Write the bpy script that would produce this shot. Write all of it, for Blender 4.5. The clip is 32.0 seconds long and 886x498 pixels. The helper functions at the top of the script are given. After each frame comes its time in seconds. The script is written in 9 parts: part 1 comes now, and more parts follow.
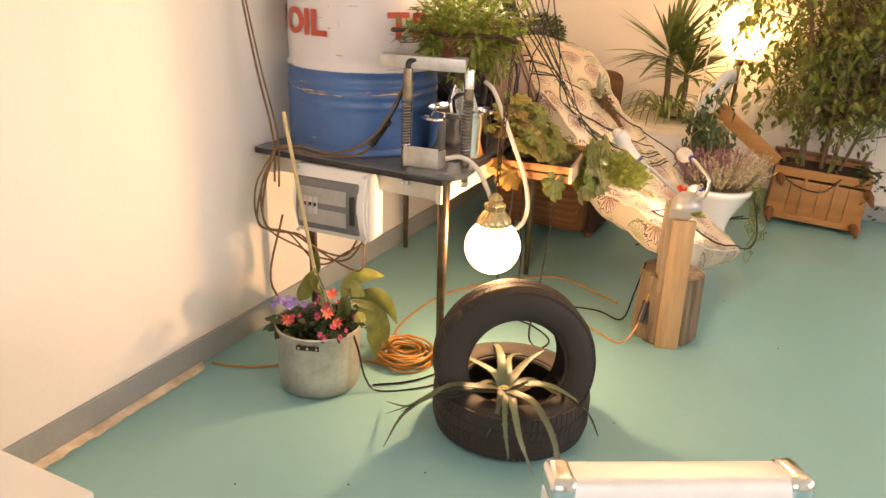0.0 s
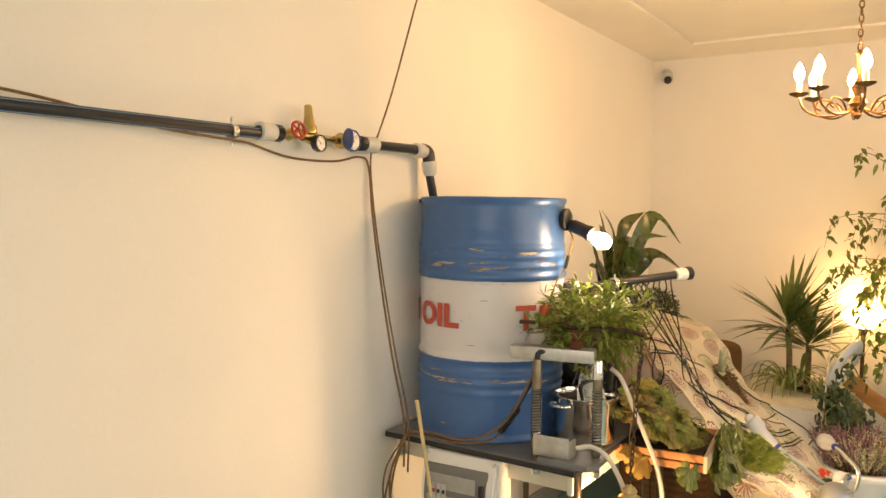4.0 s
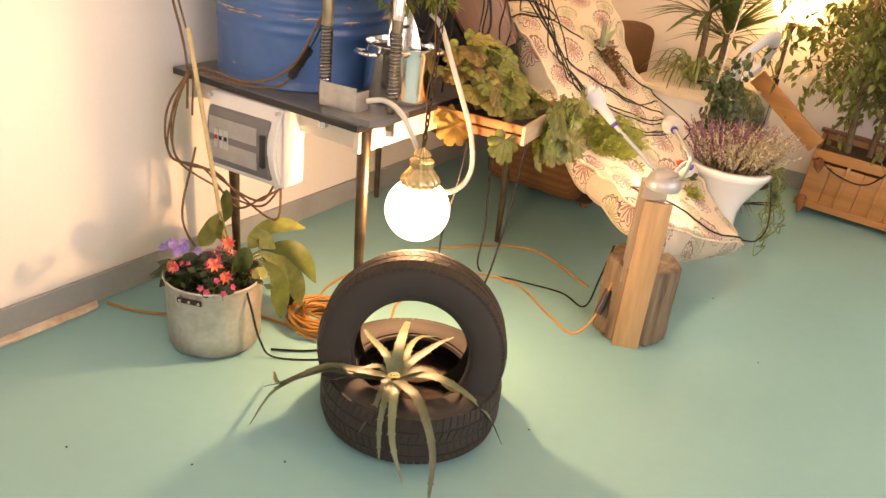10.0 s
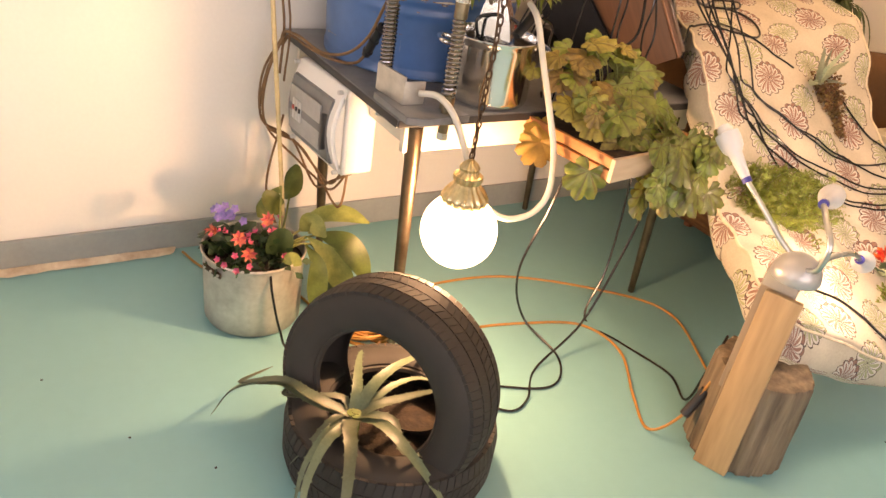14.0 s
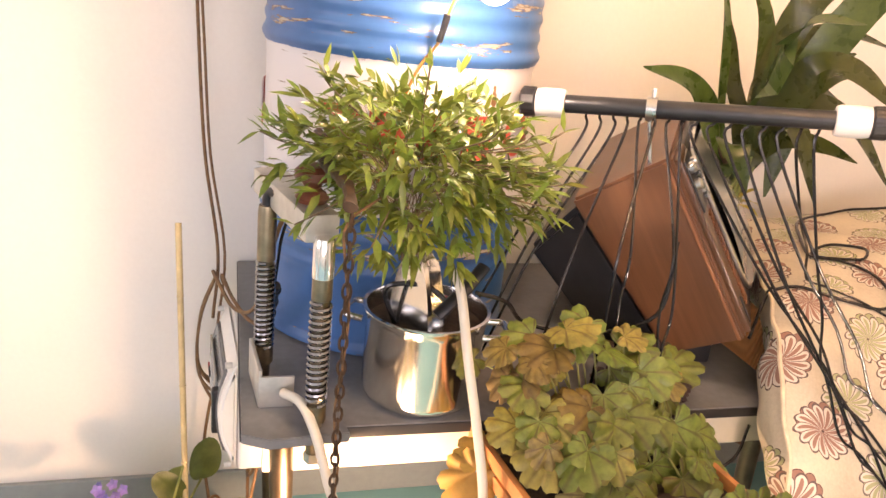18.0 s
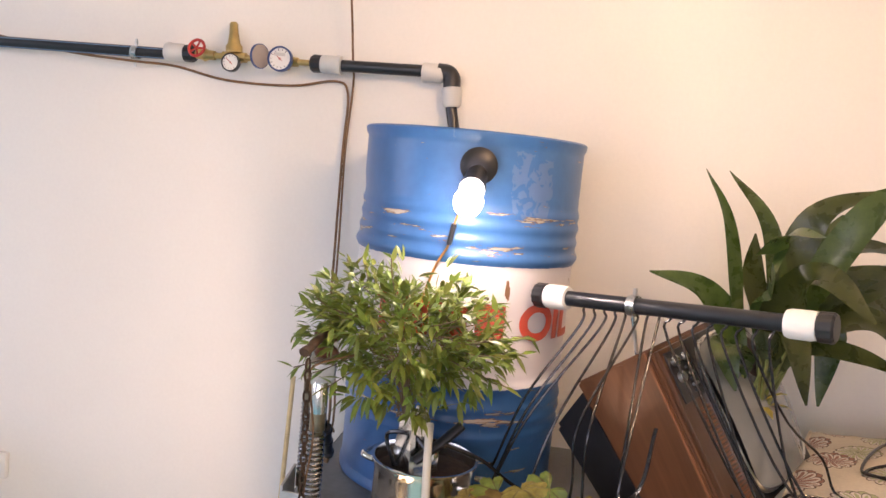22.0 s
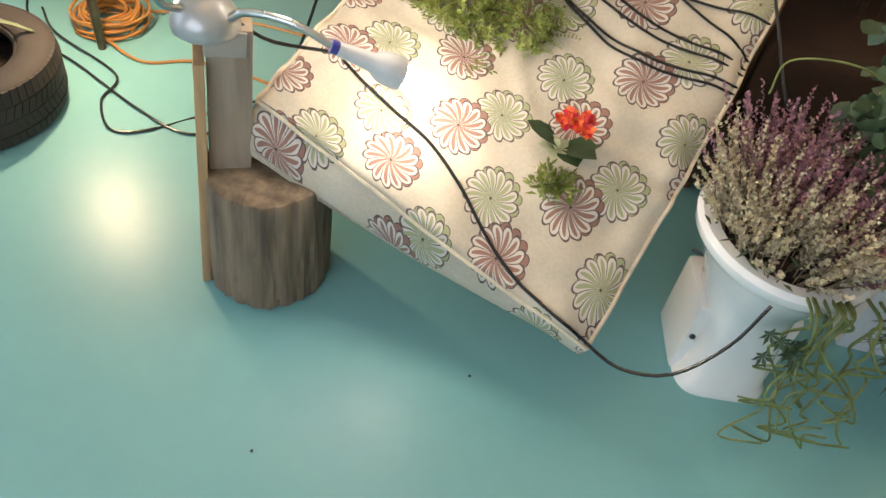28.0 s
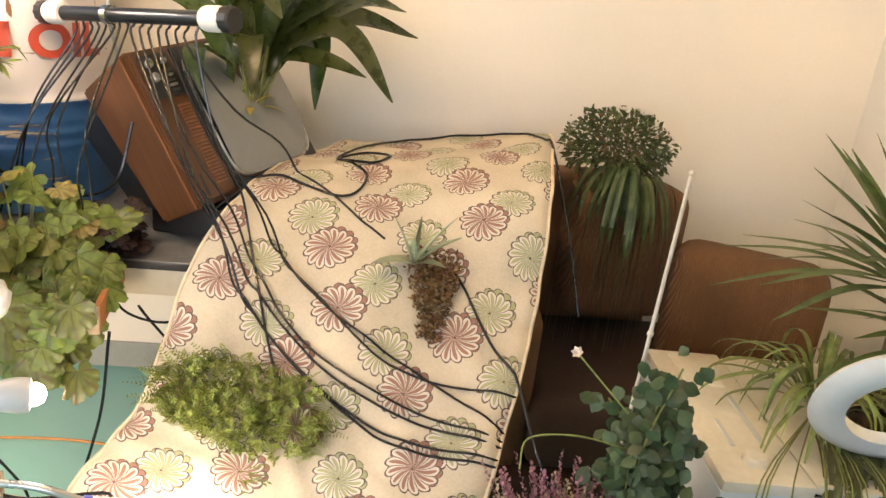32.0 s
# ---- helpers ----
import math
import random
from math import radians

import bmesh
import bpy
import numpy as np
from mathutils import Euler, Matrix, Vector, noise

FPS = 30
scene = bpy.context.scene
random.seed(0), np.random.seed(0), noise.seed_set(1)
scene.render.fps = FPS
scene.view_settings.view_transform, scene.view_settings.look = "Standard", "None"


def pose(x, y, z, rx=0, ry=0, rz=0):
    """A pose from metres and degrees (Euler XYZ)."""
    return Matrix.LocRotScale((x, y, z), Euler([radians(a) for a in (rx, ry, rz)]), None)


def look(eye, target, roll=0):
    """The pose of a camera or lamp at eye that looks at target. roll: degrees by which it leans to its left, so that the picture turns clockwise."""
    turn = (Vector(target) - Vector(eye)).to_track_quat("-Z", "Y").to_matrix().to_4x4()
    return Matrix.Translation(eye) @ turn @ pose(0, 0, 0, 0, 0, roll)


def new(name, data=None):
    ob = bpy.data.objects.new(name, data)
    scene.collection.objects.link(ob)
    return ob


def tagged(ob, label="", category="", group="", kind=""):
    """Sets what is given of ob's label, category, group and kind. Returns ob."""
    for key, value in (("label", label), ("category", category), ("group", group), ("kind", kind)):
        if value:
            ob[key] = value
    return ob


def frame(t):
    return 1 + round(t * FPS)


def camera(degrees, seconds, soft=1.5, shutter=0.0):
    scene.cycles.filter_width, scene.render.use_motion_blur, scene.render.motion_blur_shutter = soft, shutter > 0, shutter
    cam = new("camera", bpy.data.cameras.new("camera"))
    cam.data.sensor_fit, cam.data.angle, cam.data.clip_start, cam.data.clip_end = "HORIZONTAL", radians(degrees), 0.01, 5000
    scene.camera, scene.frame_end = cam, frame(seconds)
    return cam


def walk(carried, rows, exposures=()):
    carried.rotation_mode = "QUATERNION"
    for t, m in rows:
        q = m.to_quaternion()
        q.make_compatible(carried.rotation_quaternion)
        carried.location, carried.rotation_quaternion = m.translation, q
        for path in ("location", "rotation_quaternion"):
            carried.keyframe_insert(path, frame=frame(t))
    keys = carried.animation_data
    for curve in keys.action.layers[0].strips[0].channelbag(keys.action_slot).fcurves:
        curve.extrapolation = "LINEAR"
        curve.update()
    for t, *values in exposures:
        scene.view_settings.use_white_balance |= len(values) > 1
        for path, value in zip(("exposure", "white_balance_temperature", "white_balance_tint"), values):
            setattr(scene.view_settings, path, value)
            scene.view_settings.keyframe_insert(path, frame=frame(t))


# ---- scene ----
cam = camera(60.4, 32.0)
METRES, EYE, TILT, LEAN, TURN = 4.75, 1.38, -21.3, -2.4, 26.5
ROWS = [
    (0.0, 0.0, 0.0, 0.0, -0.0, 0.0, 0.0),
    (0.5, -0.0014, 0.0018, 0.0031, 0.42, 1.22, 0.24),
    (1.0, -0.0032, 0.0026, 0.0083, 1.15, 3.55, -0.2),
    (1.5, -0.0044, 0.0001, 0.0128, 1.39, 6.29, -0.46),
    (2.0, -0.0066, -0.0044, 0.0162, 1.99, 9.11, -0.37),
    (2.5, -0.0096, -0.0073, 0.0193, 2.73, 11.64, -0.38),
    (3.0, -0.0128, -0.011, 0.0219, 3.81, 14.31, -0.59),
    (3.5, -0.0159, -0.0164, 0.0233, 5.24, 16.83, -0.61),
    (5.5, -0.0274, -0.0248, 0.0251, 11.63, 20.26, -3.37),
    (6.0, -0.0247, -0.0229, 0.0229, 5.66, 18.49, -1.63),
    (6.5, -0.0202, -0.0201, 0.015, -0.84, 14.83, 0.84),
    (7.0, -0.0127, -0.0094, 0.0075, -0.85, 9.4, 1.26),
    (7.5, 0.0029, 0.0014, 0.0064, 0.72, 6.7, 0.55),
    (8.0, 0.0282, 0.009, 0.0082, -0.32, 4.93, 0.07),
    (8.5, 0.0491, 0.0154, 0.0067, -0.55, 3.63, -0.67),
    (9.0, 0.0592, 0.0356, 0.0103, 0.96, 1.87, -2.02),
    (9.5, 0.0686, 0.0635, 0.0156, 2.11, -1.81, -4.51),
    (10.0, 0.0912, 0.0777, 0.0139, 5.3, -4.31, -6.15),
    (10.5, 0.1284, 0.0883, 0.0117, 8.7, -8.39, -7.95),
    (11.0, 0.1463, 0.1009, 0.013, 11.91, -11.2, -11.39),
    (11.5, 0.1606, 0.1203, 0.017, 11.45, -10.97, -13.56),
    (12.0, 0.1733, 0.1446, 0.0306, 14.87, -11.01, -15.73),
    (12.5, 0.1818, 0.1617, 0.0373, 23.61, -11.47, -15.32),
    (13.0, 0.1917, 0.1713, 0.0417, 30.25, -13.03, -16.67),
    (13.5, 0.1998, 0.1776, 0.0456, 29.57, -10.54, -17.46),
    (15.5, 0.1873, 0.2506, 0.081, 30.06, -7.63, -15.72),
    (16.0, 0.1989, 0.2788, 0.0962, 35.64, -7.57, -16.3),
    (16.5, 0.2107, 0.2991, 0.107, 38.86, -5.98, -18.19),
    (17.0, 0.2069, 0.3188, 0.1155, 39.08, -5.55, -19.83),
    (17.5, 0.1984, 0.3348, 0.1249, 40.25, -3.75, -19.57),
    (18.0, 0.2037, 0.3555, 0.137, 45.5, -2.84, -20.26),
    (18.5, 0.2169, 0.372, 0.1445, 50.84, -2.61, -21.68),
    (19.0, 0.2307, 0.3743, 0.1472, 53.09, -0.4, -20.18),
    (19.5, 0.248, 0.3713, 0.1474, 51.94, 1.18, -19.63),
    (20.0, 0.2593, 0.3749, 0.1521, 54.7, 2.67, -20.83),
    (20.5, 0.2694, 0.3945, 0.1635, 61.2, 3.08, -22.43),
    (21.0, 0.2812, 0.408, 0.1713, 67.42, 3.84, -24.32),
    (21.5, 0.2965, 0.4103, 0.1704, 71.2, 4.5, -24.74),
    (22.0, 0.3203, 0.4165, 0.1699, 69.9, 3.42, -24.94),
    (22.5, 0.3323, 0.4278, 0.1711, 70.55, 1.72, -25.96),
    (23.0, 0.3427, 0.4569, 0.1795, 73.17, -1.93, -27.44),
    (23.5, 0.3491, 0.4772, 0.1817, 75.92, -5.78, -28.46),
    (24.0, 0.3571, 0.4823, 0.1792, 76.53, -7.99, -29.05),
    (24.5, 0.3704, 0.4795, 0.1715, 76.37, -13.33, -28.97),
    (26.5, 0.3939, 0.5071, 0.16, 92.74, -34.57, -30.97),
    (27.0, 0.4026, 0.5211, 0.1585, 86.99, -36.22, -31.46),
    (27.5, 0.4129, 0.5201, 0.1533, 79.41, -34.84, -30.05),
    (28.0, 0.4317, 0.5247, 0.1462, 70.0, -35.59, -27.14),
    (28.5, 0.4435, 0.5306, 0.1483, 61.0, -32.62, -24.93),
    (29.0, 0.4432, 0.537, 0.1571, 58.92, -29.52, -23.28),
    (29.5, 0.4423, 0.5419, 0.1653, 58.55, -26.11, -22.72),
    (30.0, 0.4407, 0.5427, 0.1737, 57.62, -20.91, -22.83),
    (30.5, 0.4402, 0.5423, 0.1812, 57.15, -16.81, -23.08),
    (31.0, 0.4411, 0.5413, 0.1887, 56.34, -12.01, -23.06),
    (31.5, 0.4423, 0.5398, 0.1932, 56.13, -8.96, -22.84),
    (32.0, 0.444, 0.5381, 0.1953, 56.31, -6.22, -22.79),
]
EXPOSURES = [
    (0.0, 0.42, 8600, 33), (2.0, 0.27, 8800, 30), (3.0, 0.11, 8750, 23), (6.3, -0.06, 9100, 20), (7.0, 0.14, 8950, 27), (8.0, 0.32, 9000, 33), (9.0, 0.50, 8800, 35), (11.0, 0.62, 8700, 38), (13.0, 0.60, 8350, 36), (16.0, 0.40, 8200, 35), (17.0, 0.47, 7800, 35), (18.0, 0.70, 7200, 35), (19.5, 0.40, 6500, 38), (21.0, 0.08, 6050, 35), (23.0, 0.30, 6050, 28), (24.0, 0.56, 6050, 25), (27.0, 0.04, 6250, 14), (28.0, 0.18, 5950, 14), (29.0, 0.33, 6250, 13), (30.0, 0.23, 6900, 17), (32.0, 0.52, 6350, 17),
]
walk(cam, [(t, pose(0, 0, EYE, TILT, LEAN, TURN) @ pose(METRES * x, METRES * y, METRES * z, 90 + pitch, roll, yaw)) for t, x, y, z, yaw, pitch, roll in ROWS], EXPOSURES)

# ---- world and lights ----
world = bpy.data.worlds.new("world")
world.use_nodes = True
scene.world = world
_nt = world.node_tree
_sky = _nt.nodes.new("ShaderNodeTexSky")
_sky.sky_type, _sky.sun_disc, _sky.sun_elevation, _sky.sun_rotation = "NISHITA", False, radians(35), radians(90)
_nt.links.new(_sky.outputs[0], _nt.nodes["Background"].inputs[0])
_nt.nodes["Background"].inputs[1].default_value = 0.12


def window_lamp(name, m, sx, sy, watts, colour):
    data = bpy.data.lights.new(name, "AREA")
    data.shape, data.size, data.size_y, data.energy, data.color = "RECTANGLE", sx, sy, watts, colour
    ob = new(name, data)
    ob.matrix_world = m
    return ob


# daylight that comes in by the two windows of the room
window_lamp("window_light", look((3.12, 1.6, 1.55), (0.0, 1.6, 1.1)), 3.4, 1.5, 42, (0.88, 0.93, 1.0))
window_lamp("window_light", look((0.9, -2.92, 1.6), (0.4, 2.0, 1.0)), 2.6, 1.5, 48, (0.88, 0.93, 1.0))

# ---- small tools ----
Z = Vector((0, 0, 1))
UP = Matrix.Identity(4)


def node_material(name, colour, rough=0.5, metal=0.0, var=0.12, scale=8.0, bump=0.1, fine=60.0, spec=0.5, tint=None, coat=0.0):
    """A surface with large stains, fine grain and a small relief."""
    mat = bpy.data.materials.new(name)
    mat.use_nodes = True
    nt = mat.node_tree
    bsdf = nt.nodes["Principled BSDF"]
    co = nt.nodes.new("ShaderNodeTexCoord")
    big = nt.nodes.new("ShaderNodeTexNoise")
    big.inputs["Scale"].default_value, big.inputs["Detail"].default_value = scale, 5
    small = nt.nodes.new("ShaderNodeTexNoise")
    small.inputs["Scale"].default_value, small.inputs["Detail"].default_value = fine, 4
    for n in (big, small):
        nt.links.new(co.outputs["Object"], n.inputs["Vector"])
    add = nt.nodes.new("ShaderNodeMath")
    add.operation = "MULTIPLY_ADD"
    add.inputs[1].default_value, add.inputs[2].default_value = 0.35, 0.0
    nt.links.new(small.outputs["Fac"], add.inputs[0])
    total = nt.nodes.new("ShaderNodeMath")
    total.operation = "ADD"
    nt.links.new(add.outputs[0], total.inputs[0])
    nt.links.new(big.outputs["Fac"], total.inputs[1])
    ramp = nt.nodes.new("ShaderNodeValToRGB")
    c = Vector(colour)
    d = Vector(tint) if tint else c * (1 - 2.2 * var)
    ramp.color_ramp.elements[0].position, ramp.color_ramp.elements[1].position = 0.42, 0.92
    ramp.color_ramp.elements[0].color = (*[max(0, v) for v in d], 1)
    ramp.color_ramp.elements[1].color = (*[min(1, v * (1 + 0.7 * var)) for v in c], 1)
    nt.links.new(total.outputs[0], ramp.inputs[0])
    nt.links.new(ramp.outputs[0], bsdf.inputs["Base Color"])
    rr = nt.nodes.new("ShaderNodeMapRange")
    rr.inputs["To Min"].default_value, rr.inputs["To Max"].default_value = max(0.03, rough * 0.8), min(1, rough * 1.2)
    nt.links.new(big.outputs["Fac"], rr.inputs["Value"])
    nt.links.new(rr.outputs[0], bsdf.inputs["Roughness"])
    bsdf.inputs["Metallic"].default_value = metal
    bsdf.inputs["Specular IOR Level"].default_value = spec
    bsdf.inputs["Coat Weight"].default_value = coat
    if bump:
        b = nt.nodes.new("ShaderNodeBump")
        b.inputs["Strength"].default_value, b.inputs["Distance"].default_value = bump, 0.004
        nt.links.new(total.outputs[0], b.inputs["Height"])
        nt.links.new(b.outputs[0], bsdf.inputs["Normal"])
    return mat


def random_tint(mat, amount=0.25, hue=0.02):
    """Lets each object that shares the material differ a little in tone."""
    nt = mat.node_tree
    bsdf = nt.nodes["Principled BSDF"]
    source = bsdf.inputs["Base Color"].links[0].from_socket
    info = nt.nodes.new("ShaderNodeObjectInfo")
    hsv = nt.nodes.new("ShaderNodeHueSaturation")
    a = nt.nodes.new("ShaderNodeMapRange")
    a.inputs["To Min"].default_value, a.inputs["To Max"].default_value = 1 - amount, 1 + amount
    h = nt.nodes.new("ShaderNodeMapRange")
    h.inputs["To Min"].default_value, h.inputs["To Max"].default_value = 0.5 - hue, 0.5 + hue
    nt.links.new(info.outputs["Random"], a.inputs["Value"])
    nt.links.new(info.outputs["Random"], h.inputs["Value"])
    nt.links.new(a.outputs[0], hsv.inputs["Value"])
    nt.links.new(h.outputs[0], hsv.inputs["Hue"])
    nt.links.new(source, hsv.inputs["Color"])
    nt.links.new(hsv.outputs[0], bsdf.inputs["Base Color"])
    return mat


def island_tint(mat, amount=0.35, hue=0.03):
    """The same for the loose pieces within one mesh."""
    random_tint(mat, amount, hue)
    nt = mat.node_tree
    info = next(n for n in nt.nodes if n.bl_idname == "ShaderNodeObjectInfo")
    geo = nt.nodes.new("ShaderNodeNewGeometry")
    for link in list(info.outputs["Random"].links):
        nt.links.new(geo.outputs["Random Per Island"], link.to_socket)
    nt.nodes.remove(info)
    return mat


def glow(name, colour, strength):
    mat = bpy.data.materials.new(name)
    mat.use_nodes = True
    b = mat.node_tree.nodes["Principled BSDF"]
    b.inputs["Base Color"].default_value = (0.8, 0.78, 0.72, 1)
    b.inputs["Emission Color"].default_value, b.inputs["Emission Strength"].default_value = (*colour, 1), strength
    return mat


def thing(name, at, label, category, group="", kind=""):
    """The empty at a thing's base."""
    ob = new(name)
    ob.matrix_world = at if isinstance(at, Matrix) else Matrix.Translation(at)
    ob.empty_display_size = 0.05
    return tagged(ob, label, category, group, kind)


def place_of(ob):
    m = ob.matrix_basis.copy()
    return place_of(ob.parent) @ m if ob.parent else m


def part(name, bm, material, parent=None, label="", smooth=True, local=False):
    """Links a bmesh, built in world metres, as one mesh under its thing or part."""
    if parent is not None and not local:
        bm.transform(place_of(parent).inverted())
    mesh = bpy.data.meshes.new(name)
    bm.normal_update()
    bm.to_mesh(mesh)
    bm.free()
    mesh.materials.append(material)
    for p in mesh.polygons:
        p.use_smooth = smooth
    if smooth:
        mesh.set_sharp_from_angle(angle=radians(38))
    ob = new(name, mesh)
    ob.parent = parent
    if label:
        ob["label"] = label
    return ob


def solid(name, bm, material, label, category, group="", kind="", smooth=True):
    """A thing that is one mesh."""
    return tagged(part(name, bm, material, None, smooth=smooth), label, category, group, kind)


def box(size, at=(0, 0, 0), m=None, bevel=0.003, seg=2):
    """A box with rounded edges about its centre."""
    bm = bmesh.new()
    bmesh.ops.create_cube(bm, size=1)
    bmesh.ops.scale(bm, vec=size, verts=bm.verts)
    if bevel:
        bmesh.ops.bevel(bm, geom=bm.edges[:], offset=min(bevel, 0.45 * min(size)), segments=seg, affect="EDGES", profile=0.6)
    bm.transform((m if m is not None else UP) if m is not None else Matrix.Translation(at))
    return bm


def merge(*bms):
    out = bmesh.new()
    for b in bms:
        mesh = bpy.data.meshes.new("tmp")
        b.to_mesh(mesh)
        b.free()
        out.from_mesh(mesh)
        bpy.data.meshes.remove(mesh)
    return out


def lathe(profile, seg=32, m=None, closed=False):
    """Turns (radius, height) pairs about z."""
    bm = bmesh.new()
    rings = []
    for r, z in profile:
        if r < 1e-5:
            rings.append([bm.verts.new((0, 0, z))])
        else:
            rings.append([bm.verts.new((r * math.cos(2 * math.pi * k / seg), r * math.sin(2 * math.pi * k / seg), z)) for k in range(seg)])
    pairs = list(zip(rings, rings[1:])) + ([(rings[-1], rings[0])] if closed else [])
    for a, b in pairs:
        for k in range(seg):
            l = (k + 1) % seg
            if len(a) == 1 and len(b) == 1:
                continue
            if len(a) == 1:
                bm.faces.new((a[0], b[l], b[k]))
            elif len(b) == 1:
                bm.faces.new((a[k], a[l], b[0]))
            else:
                bm.faces.new((a[k], a[l], b[l], b[k]))
    bmesh.ops.recalc_face_normals(bm, faces=bm.faces[:])
    if m is not None:
        bm.transform(m)
    return bm


def spline(points, n=6):
    """Catmull-Rom points through the given ones."""
    p = [Vector(q) for q in points]
    if len(p) < 3:
        return [p[0].lerp(p[-1], k / n) for k in range(n + 1)]
    p = [2 * p[0] - p[1]] + p + [2 * p[-1] - p[-2]]
    out = []
    for a, b, c, d in zip(p, p[1:], p[2:], p[3:]):
        for k in range(n):
            t = k / n
            out.append(0.5 * ((2 * b) + (c - a) * t + (2 * a - 5 * b + 4 * c - d) * t * t + (3 * b - a - 3 * c + d) * t ** 3))
    out.append(p[-2])
    return out


def frames(path):
    """Points with a steady sideways direction along a path."""
    side = None
    out = []
    for i, q in enumerate(path):
        ahead = (path[min(i + 1, len(path) - 1)] - path[max(i - 1, 0)]).normalized()
        if side is None:
            side = ahead.cross(Z if abs(ahead.z) < 0.9 else Vector((1, 0, 0))).normalized()
        else:
            side = (side - ahead * side.dot(ahead)).normalized()
        out.append((q, ahead, side, ahead.cross(side)))
    return out


def tube(points, r, seg=8, n=6, smooth=True, r_end=None, flat=1.0):
    """A cable, pipe or stalk along the points."""
    path = spline(points, n) if smooth else [Vector(q) for q in points]
    bm = bmesh.new()
    rings = []
    last = len(path) - 1
    for i, (q, ahead, a, b) in enumerate(frames(path)):
        rr = r if r_end is None else r + (r_end - r) * i / last
        rings.append([bm.verts.new(q + a * rr * math.cos(2 * math.pi * k / seg) + b * rr * flat * math.sin(2 * math.pi * k / seg)) for k in range(seg)])
    for a, b in zip(rings, rings[1:]):
        for k in range(seg):
            bm.faces.new((a[k], a[(k + 1) % seg], b[(k + 1) % seg], b[k]))
    bm.faces.new(rings[0][::-1])
    bm.faces.new(rings[-1])
    return bm


def rod(a, b, r, seg=14, r2=None):
    """A straight round bar from a to b."""
    return tube([a, b], r, seg, smooth=False, r_end=r2)


def to_axis(at, direction, roll=0.0):
    """A pose whose z axis lies along the direction."""
    q = Vector(direction).to_track_quat("Z", "Y").to_matrix().to_4x4()
    return Matrix.Translation(at) @ q @ Matrix.Rotation(radians(roll), 4, "Z")


def prism(outline, depth, m=None, bevel=0.0):
    """An outline in xy, pulled up by depth."""
    bm = bmesh.new()
    low = [bm.verts.new((x, y, 0)) for x, y in outline]
    top = [bm.verts.new((x, y, depth)) for x, y in outline]
    n = len(low)
    bm.faces.new(low[::-1])
    bm.faces.new(top)
    for k in range(n):
        bm.faces.new((low[k], low[(k + 1) % n], top[(k + 1) % n], top[k]))
    if bevel:
        bmesh.ops.bevel(bm, geom=bm.edges[:], offset=bevel, segments=2, affect="EDGES")
    if m is not None:
        bm.transform(m)
    return bm


def ball(r, at, sub=2, scale=(1, 1, 1)):
    bm = bmesh.new()
    bmesh.ops.create_icosphere(bm, subdivisions=sub, radius=r)
    bmesh.ops.scale(bm, vec=scale, verts=bm.verts)
    bm.transform(at if isinstance(at, Matrix) else Matrix.Translation(at))
    return bm


def grid_sheet(fn, nu, nv, thick=0.0):
    """A surface from fn(u, v), 0 to 1, with thickness along its normals when asked."""
    bm = bmesh.new()
    g = [[Vector(fn(i / nu, j / nv)) for j in range(nv + 1)] for i in range(nu + 1)]
    top = [[bm.verts.new(g[i][j]) for j in range(nv + 1)] for i in range(nu + 1)]
    for i in range(nu):
        for j in range(nv):
            bm.faces.new((top[i][j], top[i + 1][j], top[i + 1][j + 1], top[i][j + 1]))
    if thick:
        low = []
        for i in range(nu + 1):
            row = []
            for j in range(nv + 1):
                du = g[min(i + 1, nu)][j] - g[max(i - 1, 0)][j]
                dv = g[i][min(j + 1, nv)] - g[i][max(j - 1, 0)]
                row.append(bm.verts.new(g[i][j] - du.cross(dv).normalized() * thick))
            low.append(row)
        for i in range(nu):
            for j in range(nv):
                bm.faces.new((low[i][j], low[i][j + 1], low[i + 1][j + 1], low[i + 1][j]))
        edge = [(i, 0) for i in range(nu + 1)] + [(nu, j) for j in range(1, nv + 1)] + [(i, nv) for i in range(nu - 1, -1, -1)] + [(0, j) for j in range(nv - 1, 0, -1)]
        for (a, b), (c, d) in zip(edge, edge[1:] + edge[:1]):
            bm.faces.new((top[c][d], top[a][b], low[a][b], low[c][d]))
    return bm


def leaf_faces(bm, base, ahead, side, length, width, droop=0.3, fold=0.25, n=4, tip=0.0, widest=0.4):
    """Adds one folded, drooping blade to a bmesh."""
    ahead, side = Vector(ahead).normalized(), Vector(side).normalized()
    normal = side.cross(ahead).normalized()
    left, mid, right = [], [], []
    for i in range(n + 1):
        t = i / n
        w = 0.5 * width * (math.sin(math.pi * min(1, t / widest) / 2) if t < widest else math.cos(math.pi / 2 * (t - widest) / (1 - widest)) ** 0.8)
        w = max(w, 0.02 * width + tip * width * 0.5)
        q = Vector(base) + ahead * length * (t - 0.25 * droop * t ** 3) - normal * 0 - Z * droop * length * t ** 2 * 0.6
        left.append(bm.verts.new(q - side * w + normal * w * fold))
        mid.append(bm.verts.new(q))
        right.append(bm.verts.new(q + side * w + normal * w * fold))
    for i in range(n):
        bm.faces.new((left[i], mid[i], mid[i + 1], left[i + 1]))
        bm.faces.new((mid[i], right[i], right[i + 1], mid[i + 1]))


def any_dir(rng, low=-1.0, high=1.0):
    z = rng.uniform(low, high)
    a = rng.uniform(0, 2 * math.pi)
    s = math.sqrt(max(0, 1 - z * z))
    return Vector((s * math.cos(a), s * math.sin(a), z))


